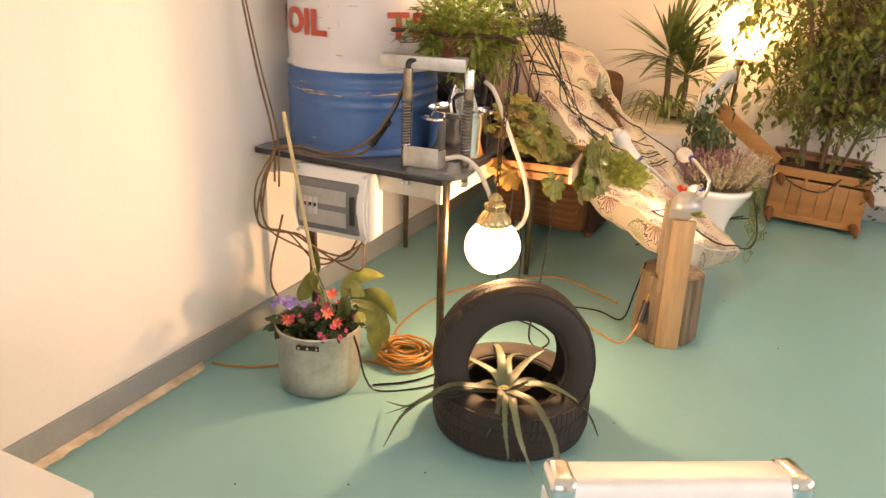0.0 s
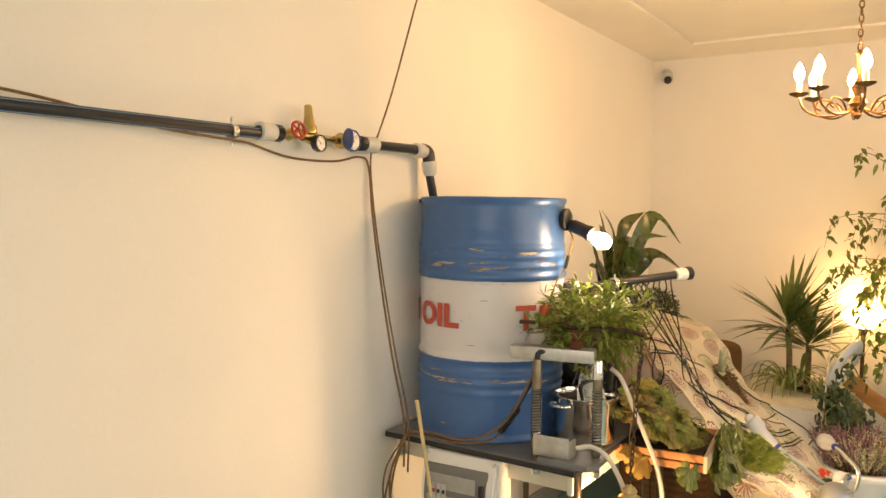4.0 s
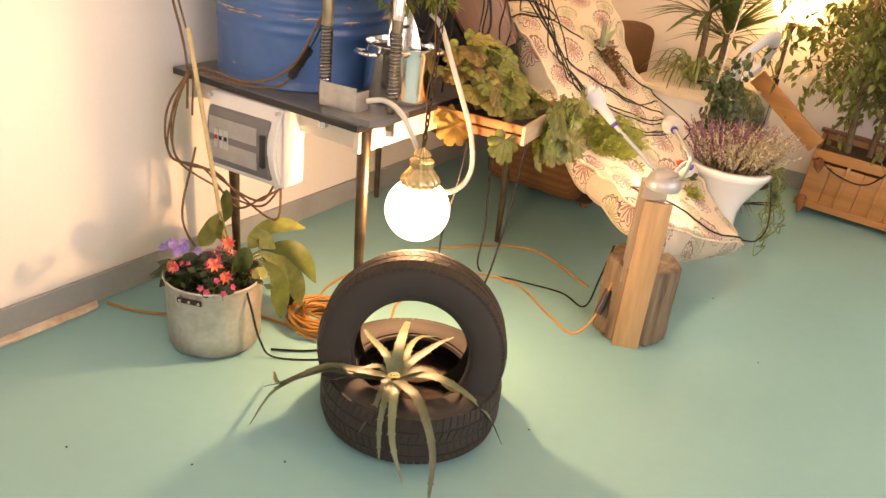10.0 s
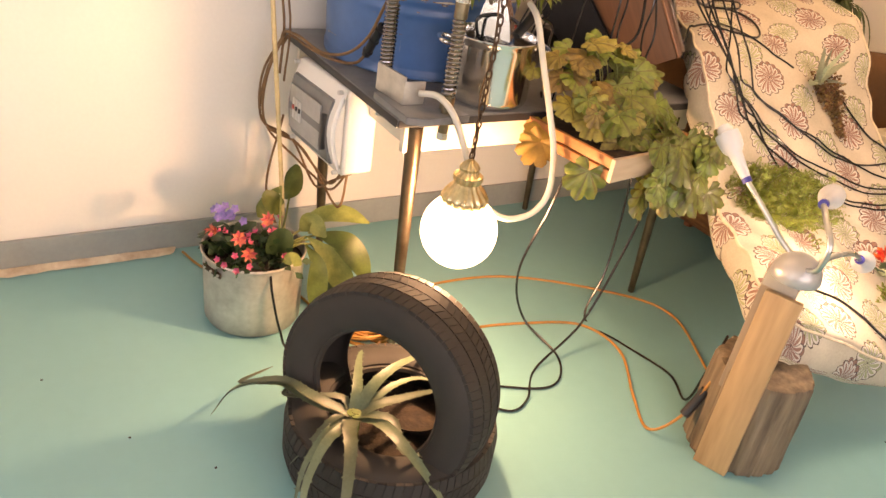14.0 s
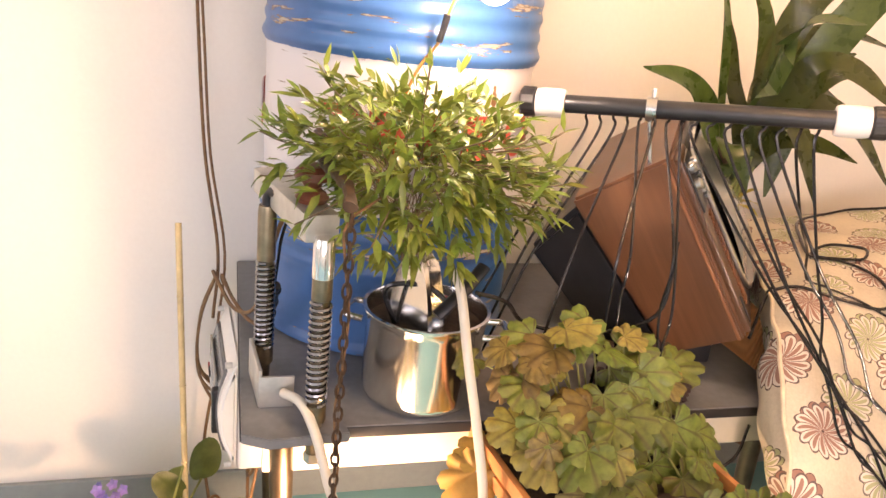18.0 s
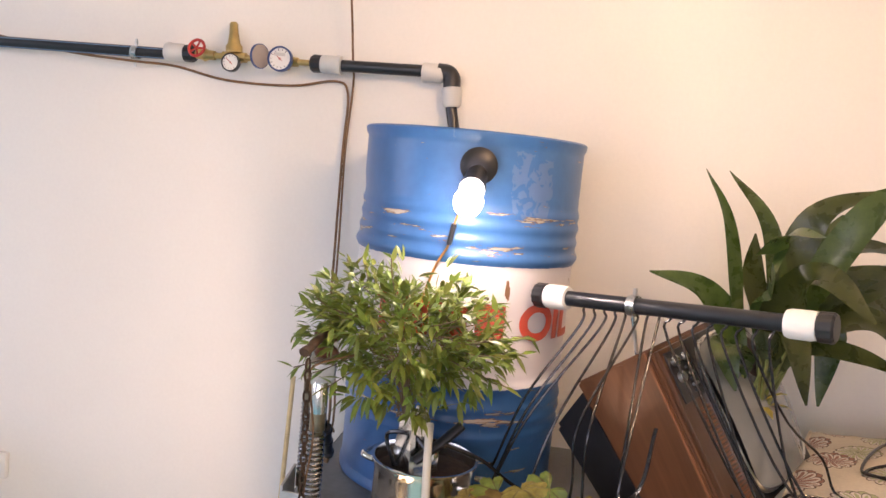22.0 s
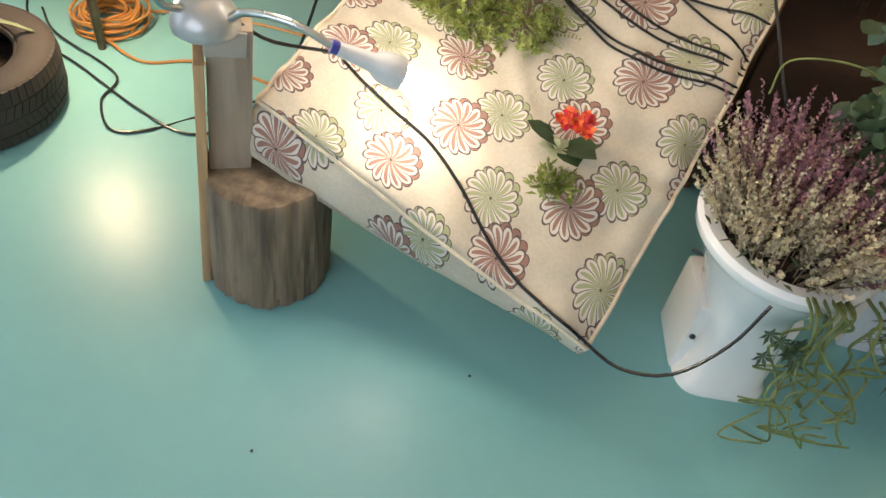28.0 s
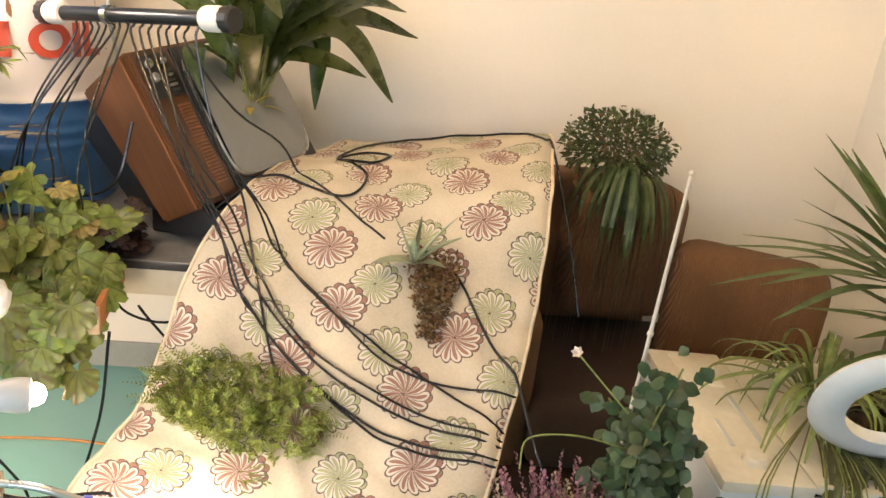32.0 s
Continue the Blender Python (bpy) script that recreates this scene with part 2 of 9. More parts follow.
def leaf_pose_early(base, ahead, up):
    """A pose with y along a direction and z near another."""
    y = Vector(ahead).normalized()
    x = y.cross(Vector(up)).normalized()
    z = x.cross(y)
    return Matrix.Translation(base) @ Matrix(((x.x, y.x, z.x, 0), (x.y, y.y, z.y, 0), (x.z, y.z, z.z, 0), (0, 0, 0, 1)))

# ---- materials ----
M_WALL = node_material("wall_paint", (0.80, 0.775, 0.72), 0.75, var=0.03, scale=1.3, bump=0.06, fine=90)
M_CEIL = node_material("ceiling_paint", (0.82, 0.79, 0.73), 0.85, var=0.03, scale=2, bump=0.04, fine=70)
M_FLOOR = node_material("floor_resin", (0.196, 0.440, 0.462), 0.40, var=0.035, scale=1.6, bump=0.0, fine=25, spec=0.50)
next(n for n in M_FLOOR.node_tree.nodes if n.bl_idname == "ShaderNodeMapRange").inputs["To Min"].default_value = 0.36
next(n for n in M_FLOOR.node_tree.nodes if n.bl_idname == "ShaderNodeMapRange").inputs["To Max"].default_value = 0.41
M_BASE = node_material("baseboard_grey", (0.33, 0.36, 0.35), 0.5, var=0.08, scale=6, bump=0.05)
M_TAPE = node_material("torn_masking_tape", (0.70, 0.62, 0.50), 0.8, var=0.25, scale=14, bump=0.25, tint=(0.50, 0.37, 0.25))
M_WHITE = node_material("white_plastic", (0.74, 0.74, 0.71), 0.35, var=0.03, scale=5, bump=0.02)
M_WHITE_PAINT = node_material("white_lacquer", (0.80, 0.79, 0.75), 0.45, var=0.04, scale=6, bump=0.03)
M_BLACK = node_material("black_plastic", (0.018, 0.018, 0.02), 0.38, var=0.15, scale=20, bump=0.03)
M_CABLE = node_material("black_cable", (0.014, 0.014, 0.015), 0.22, var=0.1, scale=30, bump=0.02)
M_BROWN_CABLE = node_material("brown_cloth_cable", (0.21, 0.115, 0.05), 0.7, var=0.2, scale=60, bump=0.3, fine=300)
M_ORANGE_CABLE = node_material("orange_brown_cable", (0.42, 0.20, 0.045), 0.45, var=0.12, scale=20, bump=0.05)
M_PIPE = node_material("black_water_pipe", (0.016, 0.018, 0.022), 0.3, var=0.15, scale=14, bump=0.02)
M_STRIPE = node_material("blue_pipe_stripe", (0.16, 0.30, 0.50), 0.4, var=0.05, bump=0.0)
M_GREYFIT = node_material("grey_pipe_fitting", (0.56, 0.57, 0.55), 0.45, var=0.05, scale=8, bump=0.03)
M_STEEL = node_material("polished_steel", (0.86, 0.86, 0.84), 0.14, 1.0, var=0.04, scale=9, bump=0.015)
M_ZINC = node_material("zinc_plated_steel", (0.60, 0.61, 0.60), 0.28, 1.0, var=0.08, scale=25, bump=0.04)
M_RODS = node_material("worn_brass_rod", (0.30, 0.25, 0.17), 0.35, 1.0, var=0.2, scale=25, bump=0.08)
M_BRASS = node_material("brass_fitting", (0.58, 0.42, 0.17), 0.3, 1.0, var=0.15, scale=25, bump=0.06)
M_BRONZE = node_material("dark_bronze_lamp_metal", (0.22, 0.13, 0.065), 0.35, 1.0, var=0.25, scale=30, bump=0.1)
M_GOLD = node_material("gilt_lamp_metal", (0.76, 0.62, 0.36), 0.3, 1.0, var=0.2, scale=40, bump=0.1)
M_ALU = node_material("worn_aluminium", (0.60, 0.58, 0.54), 0.46, 0.6, var=0.18, scale=7, bump=0.08, tint=(0.36, 0.33, 0.29))
_snt = M_ALU.node_tree
_sb = _snt.nodes["Principled BSDF"]
_sco = next(n for n in _snt.nodes if n.bl_idname == "ShaderNodeTexCoord")
_sz, _sn, _sm, _sk, _sx = [_snt.nodes.new(k) for k in ("ShaderNodeSeparateXYZ", "ShaderNodeTexNoise", "ShaderNodeMapRange", "ShaderNodeMath", "ShaderNodeMix")]
_sn.inputs["Scale"].default_value, _sn.inputs["Detail"].default_value = 22, 6
_sm.inputs["From Min"].default_value, _sm.inputs["From Max"].default_value = 0.075, 0.0
_sk.operation, _sk.use_clamp, _sx.data_type = "MULTIPLY", True, "RGBA"
_snt.links.new(_sco.outputs["Object"], _sz.inputs[0])
_snt.links.new(_sco.outputs["Object"], _sn.inputs["Vector"])
_snt.links.new(_sz.outputs["Z"], _sm.inputs["Value"])
_snt.links.new(_sm.outputs[0], _sk.inputs[0])
_snt.links.new(_sn.outputs["Fac"], _sk.inputs[1])
_snt.links.new(_sk.outputs[0], _sx.inputs["Factor"])
_snt.links.new(_sb.inputs["Base Color"].links[0].from_socket, _sx.inputs["A"])
_sx.inputs["B"].default_value = (0.05, 0.042, 0.035, 1)
_snt.links.new(_sx.outputs["Result"], _sb.inputs["Base Color"])
M_ALUBLOCK = node_material("cast_aluminium_bar", (0.55, 0.54, 0.50), 0.42, 0.7, var=0.15, scale=18, bump=0.1)
M_DARKSTEEL = node_material("dark_spring_steel", (0.16, 0.165, 0.17), 0.3, 1.0, var=0.15, scale=30, bump=0.05)
M_SPRING = node_material("oiled_spring_steel", (0.30, 0.30, 0.31), 0.22, 1.0, var=0.12, scale=30, bump=0.03)
M_RUSTY = node_material("rusty_iron_chain", (0.10, 0.06, 0.035), 0.6, 0.6, var=0.3, scale=50, bump=0.2)
M_RUBBER = node_material("tyre_rubber", (0.024, 0.0225, 0.021), 0.72, var=0.3, scale=7, bump=0.15, fine=120, tint=(0.036, 0.030, 0.025), spec=0.42)
M_SOIL = node_material("potting_soil", (0.045, 0.028, 0.018), 0.95, var=0.4, scale=40, bump=0.8, fine=150)
M_TABLETOP = node_material("dark_grey_table_laminate", (0.165, 0.172, 0.180), 0.34, var=0.2, scale=7, bump=0.04)
M_TABLEEDGE = node_material("cream_table_apron", (0.66, 0.61, 0.50), 0.45, var=0.06, scale=6, bump=0.03)
M_LEGSTEEL = node_material("bronze_tube_leg", (0.17, 0.125, 0.085), 0.32, 0.9, var=0.2, scale=18, bump=0.05)
M_PORCELAIN = node_material("sanitary_porcelain", (0.83, 0.83, 0.81), 0.08, var=0.02, scale=4, bump=0.0, coat=0.4)
M_CRATE = node_material("orange_slatted_crate_wood", (0.46, 0.19, 0.06), 0.6, var=0.2, scale=14, bump=0.15)
M_PLASTIC_TUBE = node_material("milky_hose", (0.62, 0.60, 0.52), 0.35, var=0.05, scale=10, bump=0.02)
M_LAMPBODY = node_material("pearl_grey_lamp_plastic", (0.62, 0.63, 0.64), 0.3, var=0.03, scale=8, bump=0.01)
M_CLEAR = node_material("hazy_clear_plastic", (0.78, 0.74, 0.66), 0.25, var=0.04, scale=10, bump=0.03)
M_CLEAR.node_tree.nodes["Principled BSDF"].inputs["Transmission Weight"].default_value = 0.6
M_DOME = node_material("silver_dome_lacquer", (0.46, 0.465, 0.46), 0.35, 0.4, var=0.05, scale=8, bump=0.01)
M_BLUERING = node_material("blue_ring_plastic", (0.05, 0.05, 0.28), 0.4, var=0.05, bump=0.0)
# the chair's brown, darkened to hold the shade beneath the mattress
M_SHADED_BROWN = node_material("shaded_brown_fabric", (0.04, 0.02, 0.011), 0.95, var=0.2, scale=9, bump=0.2)
M_BAMBOO = node_material("bamboo_cane", (0.60, 0.47, 0.24), 0.5, var=0.15, scale=25, bump=0.1)
M_SILVER = node_material("brushed_aluminium_case", (0.88, 0.88, 0.88), 0.42, 0.25, var=0.05, scale=10, bump=0.03)
M_BLUE_LABEL = node_material("dark_blue_paint", (0.03, 0.07, 0.22), 0.4, var=0.08, bump=0.02)
M_RED = node_material("red_enamel", (0.45, 0.03, 0.02), 0.4, var=0.15, scale=20, bump=0.05)
M_DIAL = node_material("dial_white", (0.75, 0.75, 0.72), 0.4, var=0.02, bump=0.0)


def wood(name, light, dark, rough=0.5, scale=6.0, along="Z", bump=0.12):
    """Grain drawn along one axis of the object."""
    mat = node_material(name, light, rough, var=0.12, scale=scale, bump=bump, tint=dark)
    nt = mat.node_tree
    co = next(n for n in nt.nodes if n.bl_idname == "ShaderNodeTexCoord")
    mp = nt.nodes.new("ShaderNodeMapping")
    mp.inputs["Scale"].default_value = {"X": (0.12, 1.6, 1.6), "Y": (1.6, 0.12, 1.6), "Z": (1.6, 1.6, 0.12)}[along]
    nt.links.new(co.outputs["Object"], mp.inputs["Vector"])
    for n in nt.nodes:
        if n.bl_idname == "ShaderNodeTexNoise":
            nt.links.new(mp.outputs[0], n.inputs["Vector"])
    return mat


M_LOG = wood("weathered_log_wood", (0.25, 0.19, 0.125), (0.07, 0.05, 0.032), 0.85, 22, "Z", 1.0)
M_POST = wood("pine_post_wood", (0.46, 0.31, 0.16), (0.27, 0.16, 0.075), 0.6, 12, "Z", 0.15)
M_GREYPOST = wood("grey_weathered_wood", (0.34, 0.28, 0.21), (0.18, 0.14, 0.10), 0.75, 14, "Z", 0.3)
M_PINE = wood("honey_pine", (0.46, 0.23, 0.075), (0.28, 0.12, 0.035), 0.42, 9, "X", 0.1)
M_PINE_DARK = wood("turned_dark_pine", (0.22, 0.09, 0.035), (0.10, 0.04, 0.018), 0.4, 12, "Z", 0.1)
M_WALNUT = wood("walnut_veneer", (0.128, 0.056, 0.025), (0.068, 0.027, 0.011), 0.36, 22, "Z", 0.04)
M_TURNED = node_material("turned_brown_knob_wood", (0.16, 0.05, 0.025), 0.35, var=0.15, scale=20, bump=0.05)
M_BARK = node_material("plant_stem_bark", (0.20, 0.14, 0.085), 0.8, var=0.25, scale=30, bump=0.4)


def leaf_material(name, colour, edge, rough=0.4, scale=30, per_island=True, trans=0.25):
    mat = node_material(name, colour, rough, var=0.2, scale=scale, bump=0.12, tint=edge, fine=160)
    bsdf = mat.node_tree.nodes["Principled BSDF"]
    bsdf.inputs["Transmission Weight"].default_value = 0.0
    bsdf.inputs["Subsurface Weight"].default_value = 0.0
    nt = mat.node_tree
    tr = nt.nodes.new("ShaderNodeBsdfTranslucent")
    mix = nt.nodes.new("ShaderNodeMixShader")
    mix.inputs[0].default_value = trans
    out = next(n for n in nt.nodes if n.bl_idname == "ShaderNodeOutputMaterial")
    nt.links.new(bsdf.outputs[0], mix.inputs[1])
    nt.links.new(tr.outputs[0], mix.inputs[2])
    nt.links.new(mix.outputs[0], out.inputs["Surface"])
    (island_tint if per_island else random_tint)(mat, 0.3, 0.025)
    nt.links.new(bsdf.inputs["Base Color"].links[0].from_socket, tr.inputs["Color"])
    return mat


M_LEAF_FICUS = leaf_material("ficus_leaf", (0.17, 0.21, 0.045), (0.07, 0.10, 0.026), 0.3)
M_LEAF_NANDINA = leaf_material("nandina_leaf", (0.205, 0.26, 0.040), (0.105, 0.15, 0.024), 0.35)
M_LEAF_YUCCA = leaf_material("yucca_leaf", (0.12, 0.19, 0.05), (0.06, 0.10, 0.03), 0.4)
M_LEAF_ASPI = leaf_material("aspidistra_leaf", (0.055, 0.080, 0.017), (0.025, 0.042, 0.010), 0.28, per_island=False)
M_LEAF_HEUCH = leaf_material("heuchera_leaf", (0.185, 0.225, 0.042), (0.105, 0.14, 0.028), 0.36, 45, per_island=False)
M_LEAF_YELLOW = leaf_material("yellowed_leaf", (0.50, 0.36, 0.06), (0.34, 0.25, 0.06), 0.5, 30, per_island=False)
M_LEAF_ALOE = leaf_material("aloe_leaf", (0.125, 0.158, 0.098), (0.075, 0.092, 0.05), 0.45, 16, per_island=False, trans=0.08)
M_LEAF_HOSTA = leaf_material("hosta_leaf", (0.27, 0.29, 0.085), (0.14, 0.17, 0.045), 0.55, 30)
M_LEAF_DARK = leaf_material("dark_round_leaf", (0.04, 0.075, 0.028), (0.02, 0.04, 0.016), 0.4)
M_LEAF_FERN = leaf_material("feathery_green", (0.25, 0.275, 0.048), (0.11, 0.15, 0.03), 0.5)
M_LEAF_SPIDER = leaf_material("striped_spider_leaf", (0.26, 0.30, 0.10), (0.10, 0.15, 0.04), 0.45)
M_LEAF_DRY = leaf_material("drying_olive_leaf", (0.15, 0.16, 0.07), (0.07, 0.075, 0.03), 0.6)
M_LEAF_GRASS = leaf_material("dark_strap_leaf", (0.10, 0.135, 0.046), (0.03, 0.055, 0.016), 0.4)
M_LEAF_IVY = leaf_material("grey_green_ivy_leaf", (0.068, 0.105, 0.045), (0.032, 0.056, 0.025), 0.45)
M_HEATHER_PINK = leaf_material("mauve_heather_bloom", (0.36, 0.19, 0.24), (0.23, 0.11, 0.14), 0.8)
M_HEATHER_WHITE = leaf_material("faded_heather_bloom", (0.55, 0.48, 0.34), (0.36, 0.31, 0.20), 0.8)
M_PETAL_RED = leaf_material("coral_petal", (0.74, 0.20, 0.13), (0.60, 0.11, 0.09), 0.5)
M_PETAL_PINK = leaf_material("pink_petal", (0.70, 0.14, 0.26), (0.5, 0.08, 0.16), 0.5)
M_PETAL_VIOLET = leaf_material("violet_petal", (0.33, 0.25, 0.62), (0.22, 0.16, 0.45), 0.5)
M_PETAL_WHITE = leaf_material("white_petal", (0.78, 0.72, 0.66), (0.6, 0.5, 0.45), 0.5)
M_MOSS = leaf_material("red_brown_moss", (0.22, 0.115, 0.05), (0.11, 0.08, 0.03), 0.8)
M_BOX_LEAF = leaf_material("small_bush_leaf", (0.085, 0.11, 0.035), (0.04, 0.055, 0.02), 0.5)

G_GLOBE = glow("opal_globe_glow", (1.0, 0.76, 0.46), 6.0)
G_BULB = glow("warm_bulb_glow", (1.0, 0.62, 0.28), 270.0)
G_CANDLE = glow("candle_bulb_glow", (1.0, 0.66, 0.32), 330.0)
G_SPOT = glow("halogen_spot_glow", (1.0, 0.86, 0.66), 155.0)
G_HALO = glow("halogen_reading_glow", (1.0, 0.84, 0.62), 290.0)
G_TORCH = glow("torchiere_glow", (1.0, 0.68, 0.30), 14.0)

# ---- the room ----
WX, BY, CZ = -1.765, 5.0, 2.53          # left wall, back wall, ceiling
NY, RX, SY = 0.65, 3.2, -3.0            # low front wall, right wall, wall behind


def wall(name, size, at, label="plain cream painted plaster wall"):
    return tagged(part(name, box(size, at, bevel=0.0), M_WALL, smooth=False), label, "wall", kind="structure")


tagged(part("floor", box((RX - WX + 0.6, BY - SY + 0.6, 0.1), ((RX + WX) / 2, (BY + SY) / 2, -0.05), bevel=0), M_FLOOR, smooth=False),
       "glossy turquoise green poured resin floor", "floor", kind="structure")
wall("wall_left", (0.2, BY - SY + 0.4, CZ + 0.2), (WX - 0.1, (BY + SY) / 2, CZ / 2), "cream plaster wall with pipe and cables, lit warm")
wall("wall_back", (RX - WX, 0.2, CZ + 0.2), ((RX + WX) / 2, BY + 0.1, CZ / 2))


def holed_wall(name, along, at, length, z0, z1, a0, a1):
    """A wall with one window hole, from four pieces joined."""
    c = at[1] if along == "y" else at[0]
    lo, hi = c - length / 2, c + length / 2
    bits = []
    for s, e, b, t in ((lo, a0, 0, CZ + 0.1), (a1, hi, 0, CZ + 0.1), (a0, a1, 0, z0), (a0, a1, z1, CZ + 0.1)):
        if along == "y":
            bits.append(box((0.2, e - s, t - b), (at[0], (s + e) / 2, (b + t) / 2), bevel=0))
        else:
            bits.append(box((e - s, 0.2, t - b), ((s + e) / 2, at[1], (b + t) / 2), bevel=0))
    return tagged(part(name, merge(*bits), M_WALL, smooth=False), "cream plaster wall with a window opening", "wall", kind="structure")


holed_wall("wall_right", "y", (RX + 0.1, (BY + SY) / 2), BY - SY + 0.4, 0.75, 2.35, -0.2, 3.4)
holed_wall("wall_front", "x", ((RX + WX) / 2, SY - 0.1), RX - WX, 0.8, 2.4, -0.5, 2.3)

# the low white partition with the jamb beside it
tagged(part("wall_partition", merge(
    box((0.86, 0.16, 0.56), (WX + 0.43, NY - 0.08, 0.28), bevel=0.004),
    box((0.05, 0.2, CZ), (WX + 0.025, NY - 0.19, CZ / 2), bevel=0.003)), M_WALL, smooth=False),
    "low white painted partition wall beside a jamb", "wall", kind="structure")

# ceiling: plaster border round large lay-in panels
bits = [box((0.37, BY - SY, 0.1), (WX + 0.185, (BY + SY) / 2, CZ + 0.05), bevel=0),
        box((RX - WX - 0.37, 0.4, 0.1), ((RX + WX + 0.37) / 2, BY - 0.2, CZ + 0.05), bevel=0)]
for i in range(4):
    for j in range(7):
        sx, sy = (RX - WX - 0.37) / 4, (BY - 0.4 - SY) / 7
        bits.append(box((sx - 0.008, sy - 0.008, 0.06), (WX + 0.37 + sx * (i + 0.5), SY + sy * (j + 0.5), CZ + 0.042), bevel=0.002, seg=1))
bits.append(box((RX - WX, BY - SY, 0.04), ((RX + WX) / 2, (BY + SY) / 2, CZ + 0.13), bevel=0))
tagged(part("ceiling", merge(*bits), M_CEIL, smooth=False), "pale ceiling panels inside a plaster border", "ceiling", kind="structure")


def skirting(name, a, b, h=0.095, t=0.014):
    a, b = Vector((*a, 0)), Vector((*b, 0))
    d = b - a
    m = Matrix.Translation((a + b) / 2 + Z * h / 2) @ Matrix.Rotation(math.atan2(d.y, d.x), 4, "Z")
    return tagged(part(name, box((d.length, t, h), m=m, bevel=0.003), M_BASE, smooth=False), "painted grey skirting board along the wall", "baseboard", kind="structure")


skirting("baseboard", (WX + 0.007, NY + 0.014), (WX + 0.007, BY))
skirting("baseboard", (WX + 0.014, BY - 0.007), (RX, BY - 0.007))
skirting("baseboard", (WX + 0.014, NY + 0.007), (WX + 0.86, NY + 0.007))

# ---- the oil drum on its table ----
TZ = 0.715
DC = Vector((-1.49, 2.384, TZ))
DR, DH = 0.268, 0.85


def drum_material():
    """Blue over white over blue paint, dented and scraped down to rust along the hoops."""
    mat = node_material("blue_white_drum_paint", (0.044, 0.140, 0.345), 0.34, var=0.1, scale=5, bump=0.1, fine=40)
    nt = mat.node_tree
    bsdf = nt.nodes["Principled BSDF"]
    blue = bsdf.inputs["Base Color"].links[0].from_socket
    co = next(n for n in nt.nodes if n.bl_idname == "ShaderNodeTexCoord")
    xyz = nt.nodes.new("ShaderNodeSeparateXYZ")
    nt.links.new(co.outputs["Object"], xyz.inputs[0])

    def math_node(op, a, b, c=None):
        n = nt.nodes.new("ShaderNodeMath")
        n.operation = op
        for k, v in enumerate((a, b, c)):
            if v is None:
                continue
            if isinstance(v, (int, float)):
                n.inputs[k].default_value = v
            else:
                nt.links.new(v, n.inputs[k])
        return n.outputs[0]

    edge = nt.nodes.new("ShaderNodeTexNoise")
    edge.inputs["Scale"].default_value = 60
    nt.links.new(co.outputs["Object"], edge.inputs["Vector"])
    h = math_node("MULTIPLY_ADD", edge.outputs["Fac"], 0.006, xyz.outputs["Z"])
    band = math_node("MULTIPLY", math_node("GREATER_THAN", h, 0.288), math_node("LESS_THAN", h, 0.563))
    mix = nt.nodes.new("ShaderNodeMix")
    mix.data_type = "RGBA"
    nt.links.new(band, mix.inputs["Factor"])
    nt.links.new(blue, mix.inputs["A"])
    mix.inputs["B"].default_value = (0.66, 0.63, 0.64, 1)
    # scrapes: long flat noise, thickest at the hoops
    mp = nt.nodes.new("ShaderNodeMapping")
    mp.inputs["Scale"].default_value = (6, 6, 46)
    nt.links.new(co.outputs["Object"], mp.inputs["Vector"])
    sc = nt.nodes.new("ShaderNodeTexNoise")
    sc.inputs["Scale"].default_value, sc.inputs["Detail"].default_value, sc.inputs["Roughness"].default_value = 1.6, 6, 0.6
    nt.links.new(mp.outputs[0], sc.inputs["Vector"])
    hoop = None
    for z in (0.215, 0.60, 0.66):
        d = math_node("ABSOLUTE", math_node("SUBTRACT", xyz.outputs["Z"], z), 0)
        g = math_node("MAXIMUM", math_node("SUBTRACT", 0.10, math_node("MULTIPLY", d, 2.6)), 0.0)
        hoop = g if hoop is None else math_node("MAXIMUM", hoop, g)
    worn = math_node("GREATER_THAN", math_node("ADD", sc.outputs["Fac"], hoop), 0.70)
    rim = math_node("GREATER_THAN", math_node("ADD", sc.outputs["Fac"], hoop), 0.676)
    rust = nt.nodes.new("ShaderNodeMix")
    rust.data_type = "RGBA"
    nt.links.new(rim, rust.inputs["Factor"])
    nt.links.new(mix.outputs["Result"], rust.inputs["A"])
    rust.inputs["B"].default_value = (0.16, 0.085, 0.04, 1)
    bare = nt.nodes.new("ShaderNodeMix")
    bare.data_type = "RGBA"
    nt.links.new(worn, bare.inputs["Factor"])
    nt.links.new(rust.outputs["Result"], bare.inputs["A"])
    bare.inputs["B"].default_value = (0.42, 0.36, 0.28, 1)
    # glue and paper left where a square label was torn off, and fine scratches all round
    across = math_node("SUBTRACT", math_node("MULTIPLY", xyz.outputs["Y"], 0.80), math_node("MULTIPLY", xyz.outputs["X"], 0.60))
    facing = math_node("GREATER_THAN", math_node("ADD", math_node("MULTIPLY", xyz.outputs["X"], 0.80), math_node("MULTIPLY", xyz.outputs["Y"], 0.60)), 0.1)
    wob = nt.nodes.new("ShaderNodeTexNoise")
    wob.inputs["Scale"].default_value, wob.inputs["Detail"].default_value = 22, 6
    nt.links.new(co.outputs["Object"], wob.inputs["Vector"])
    ragged = math_node("MULTIPLY", math_node("SUBTRACT", wob.outputs["Fac"], 0.5), 0.05)
    inx = math_node("LESS_THAN", math_node("ABSOLUTE", math_node("ADD", across, ragged), 0), 0.054)
    inz = math_node("LESS_THAN", math_node("ABSOLUTE", math_node("ADD", math_node("SUBTRACT", xyz.outputs["Z"], 0.742), ragged), 0), 0.068)
    torn = nt.nodes.new("ShaderNodeTexNoise")
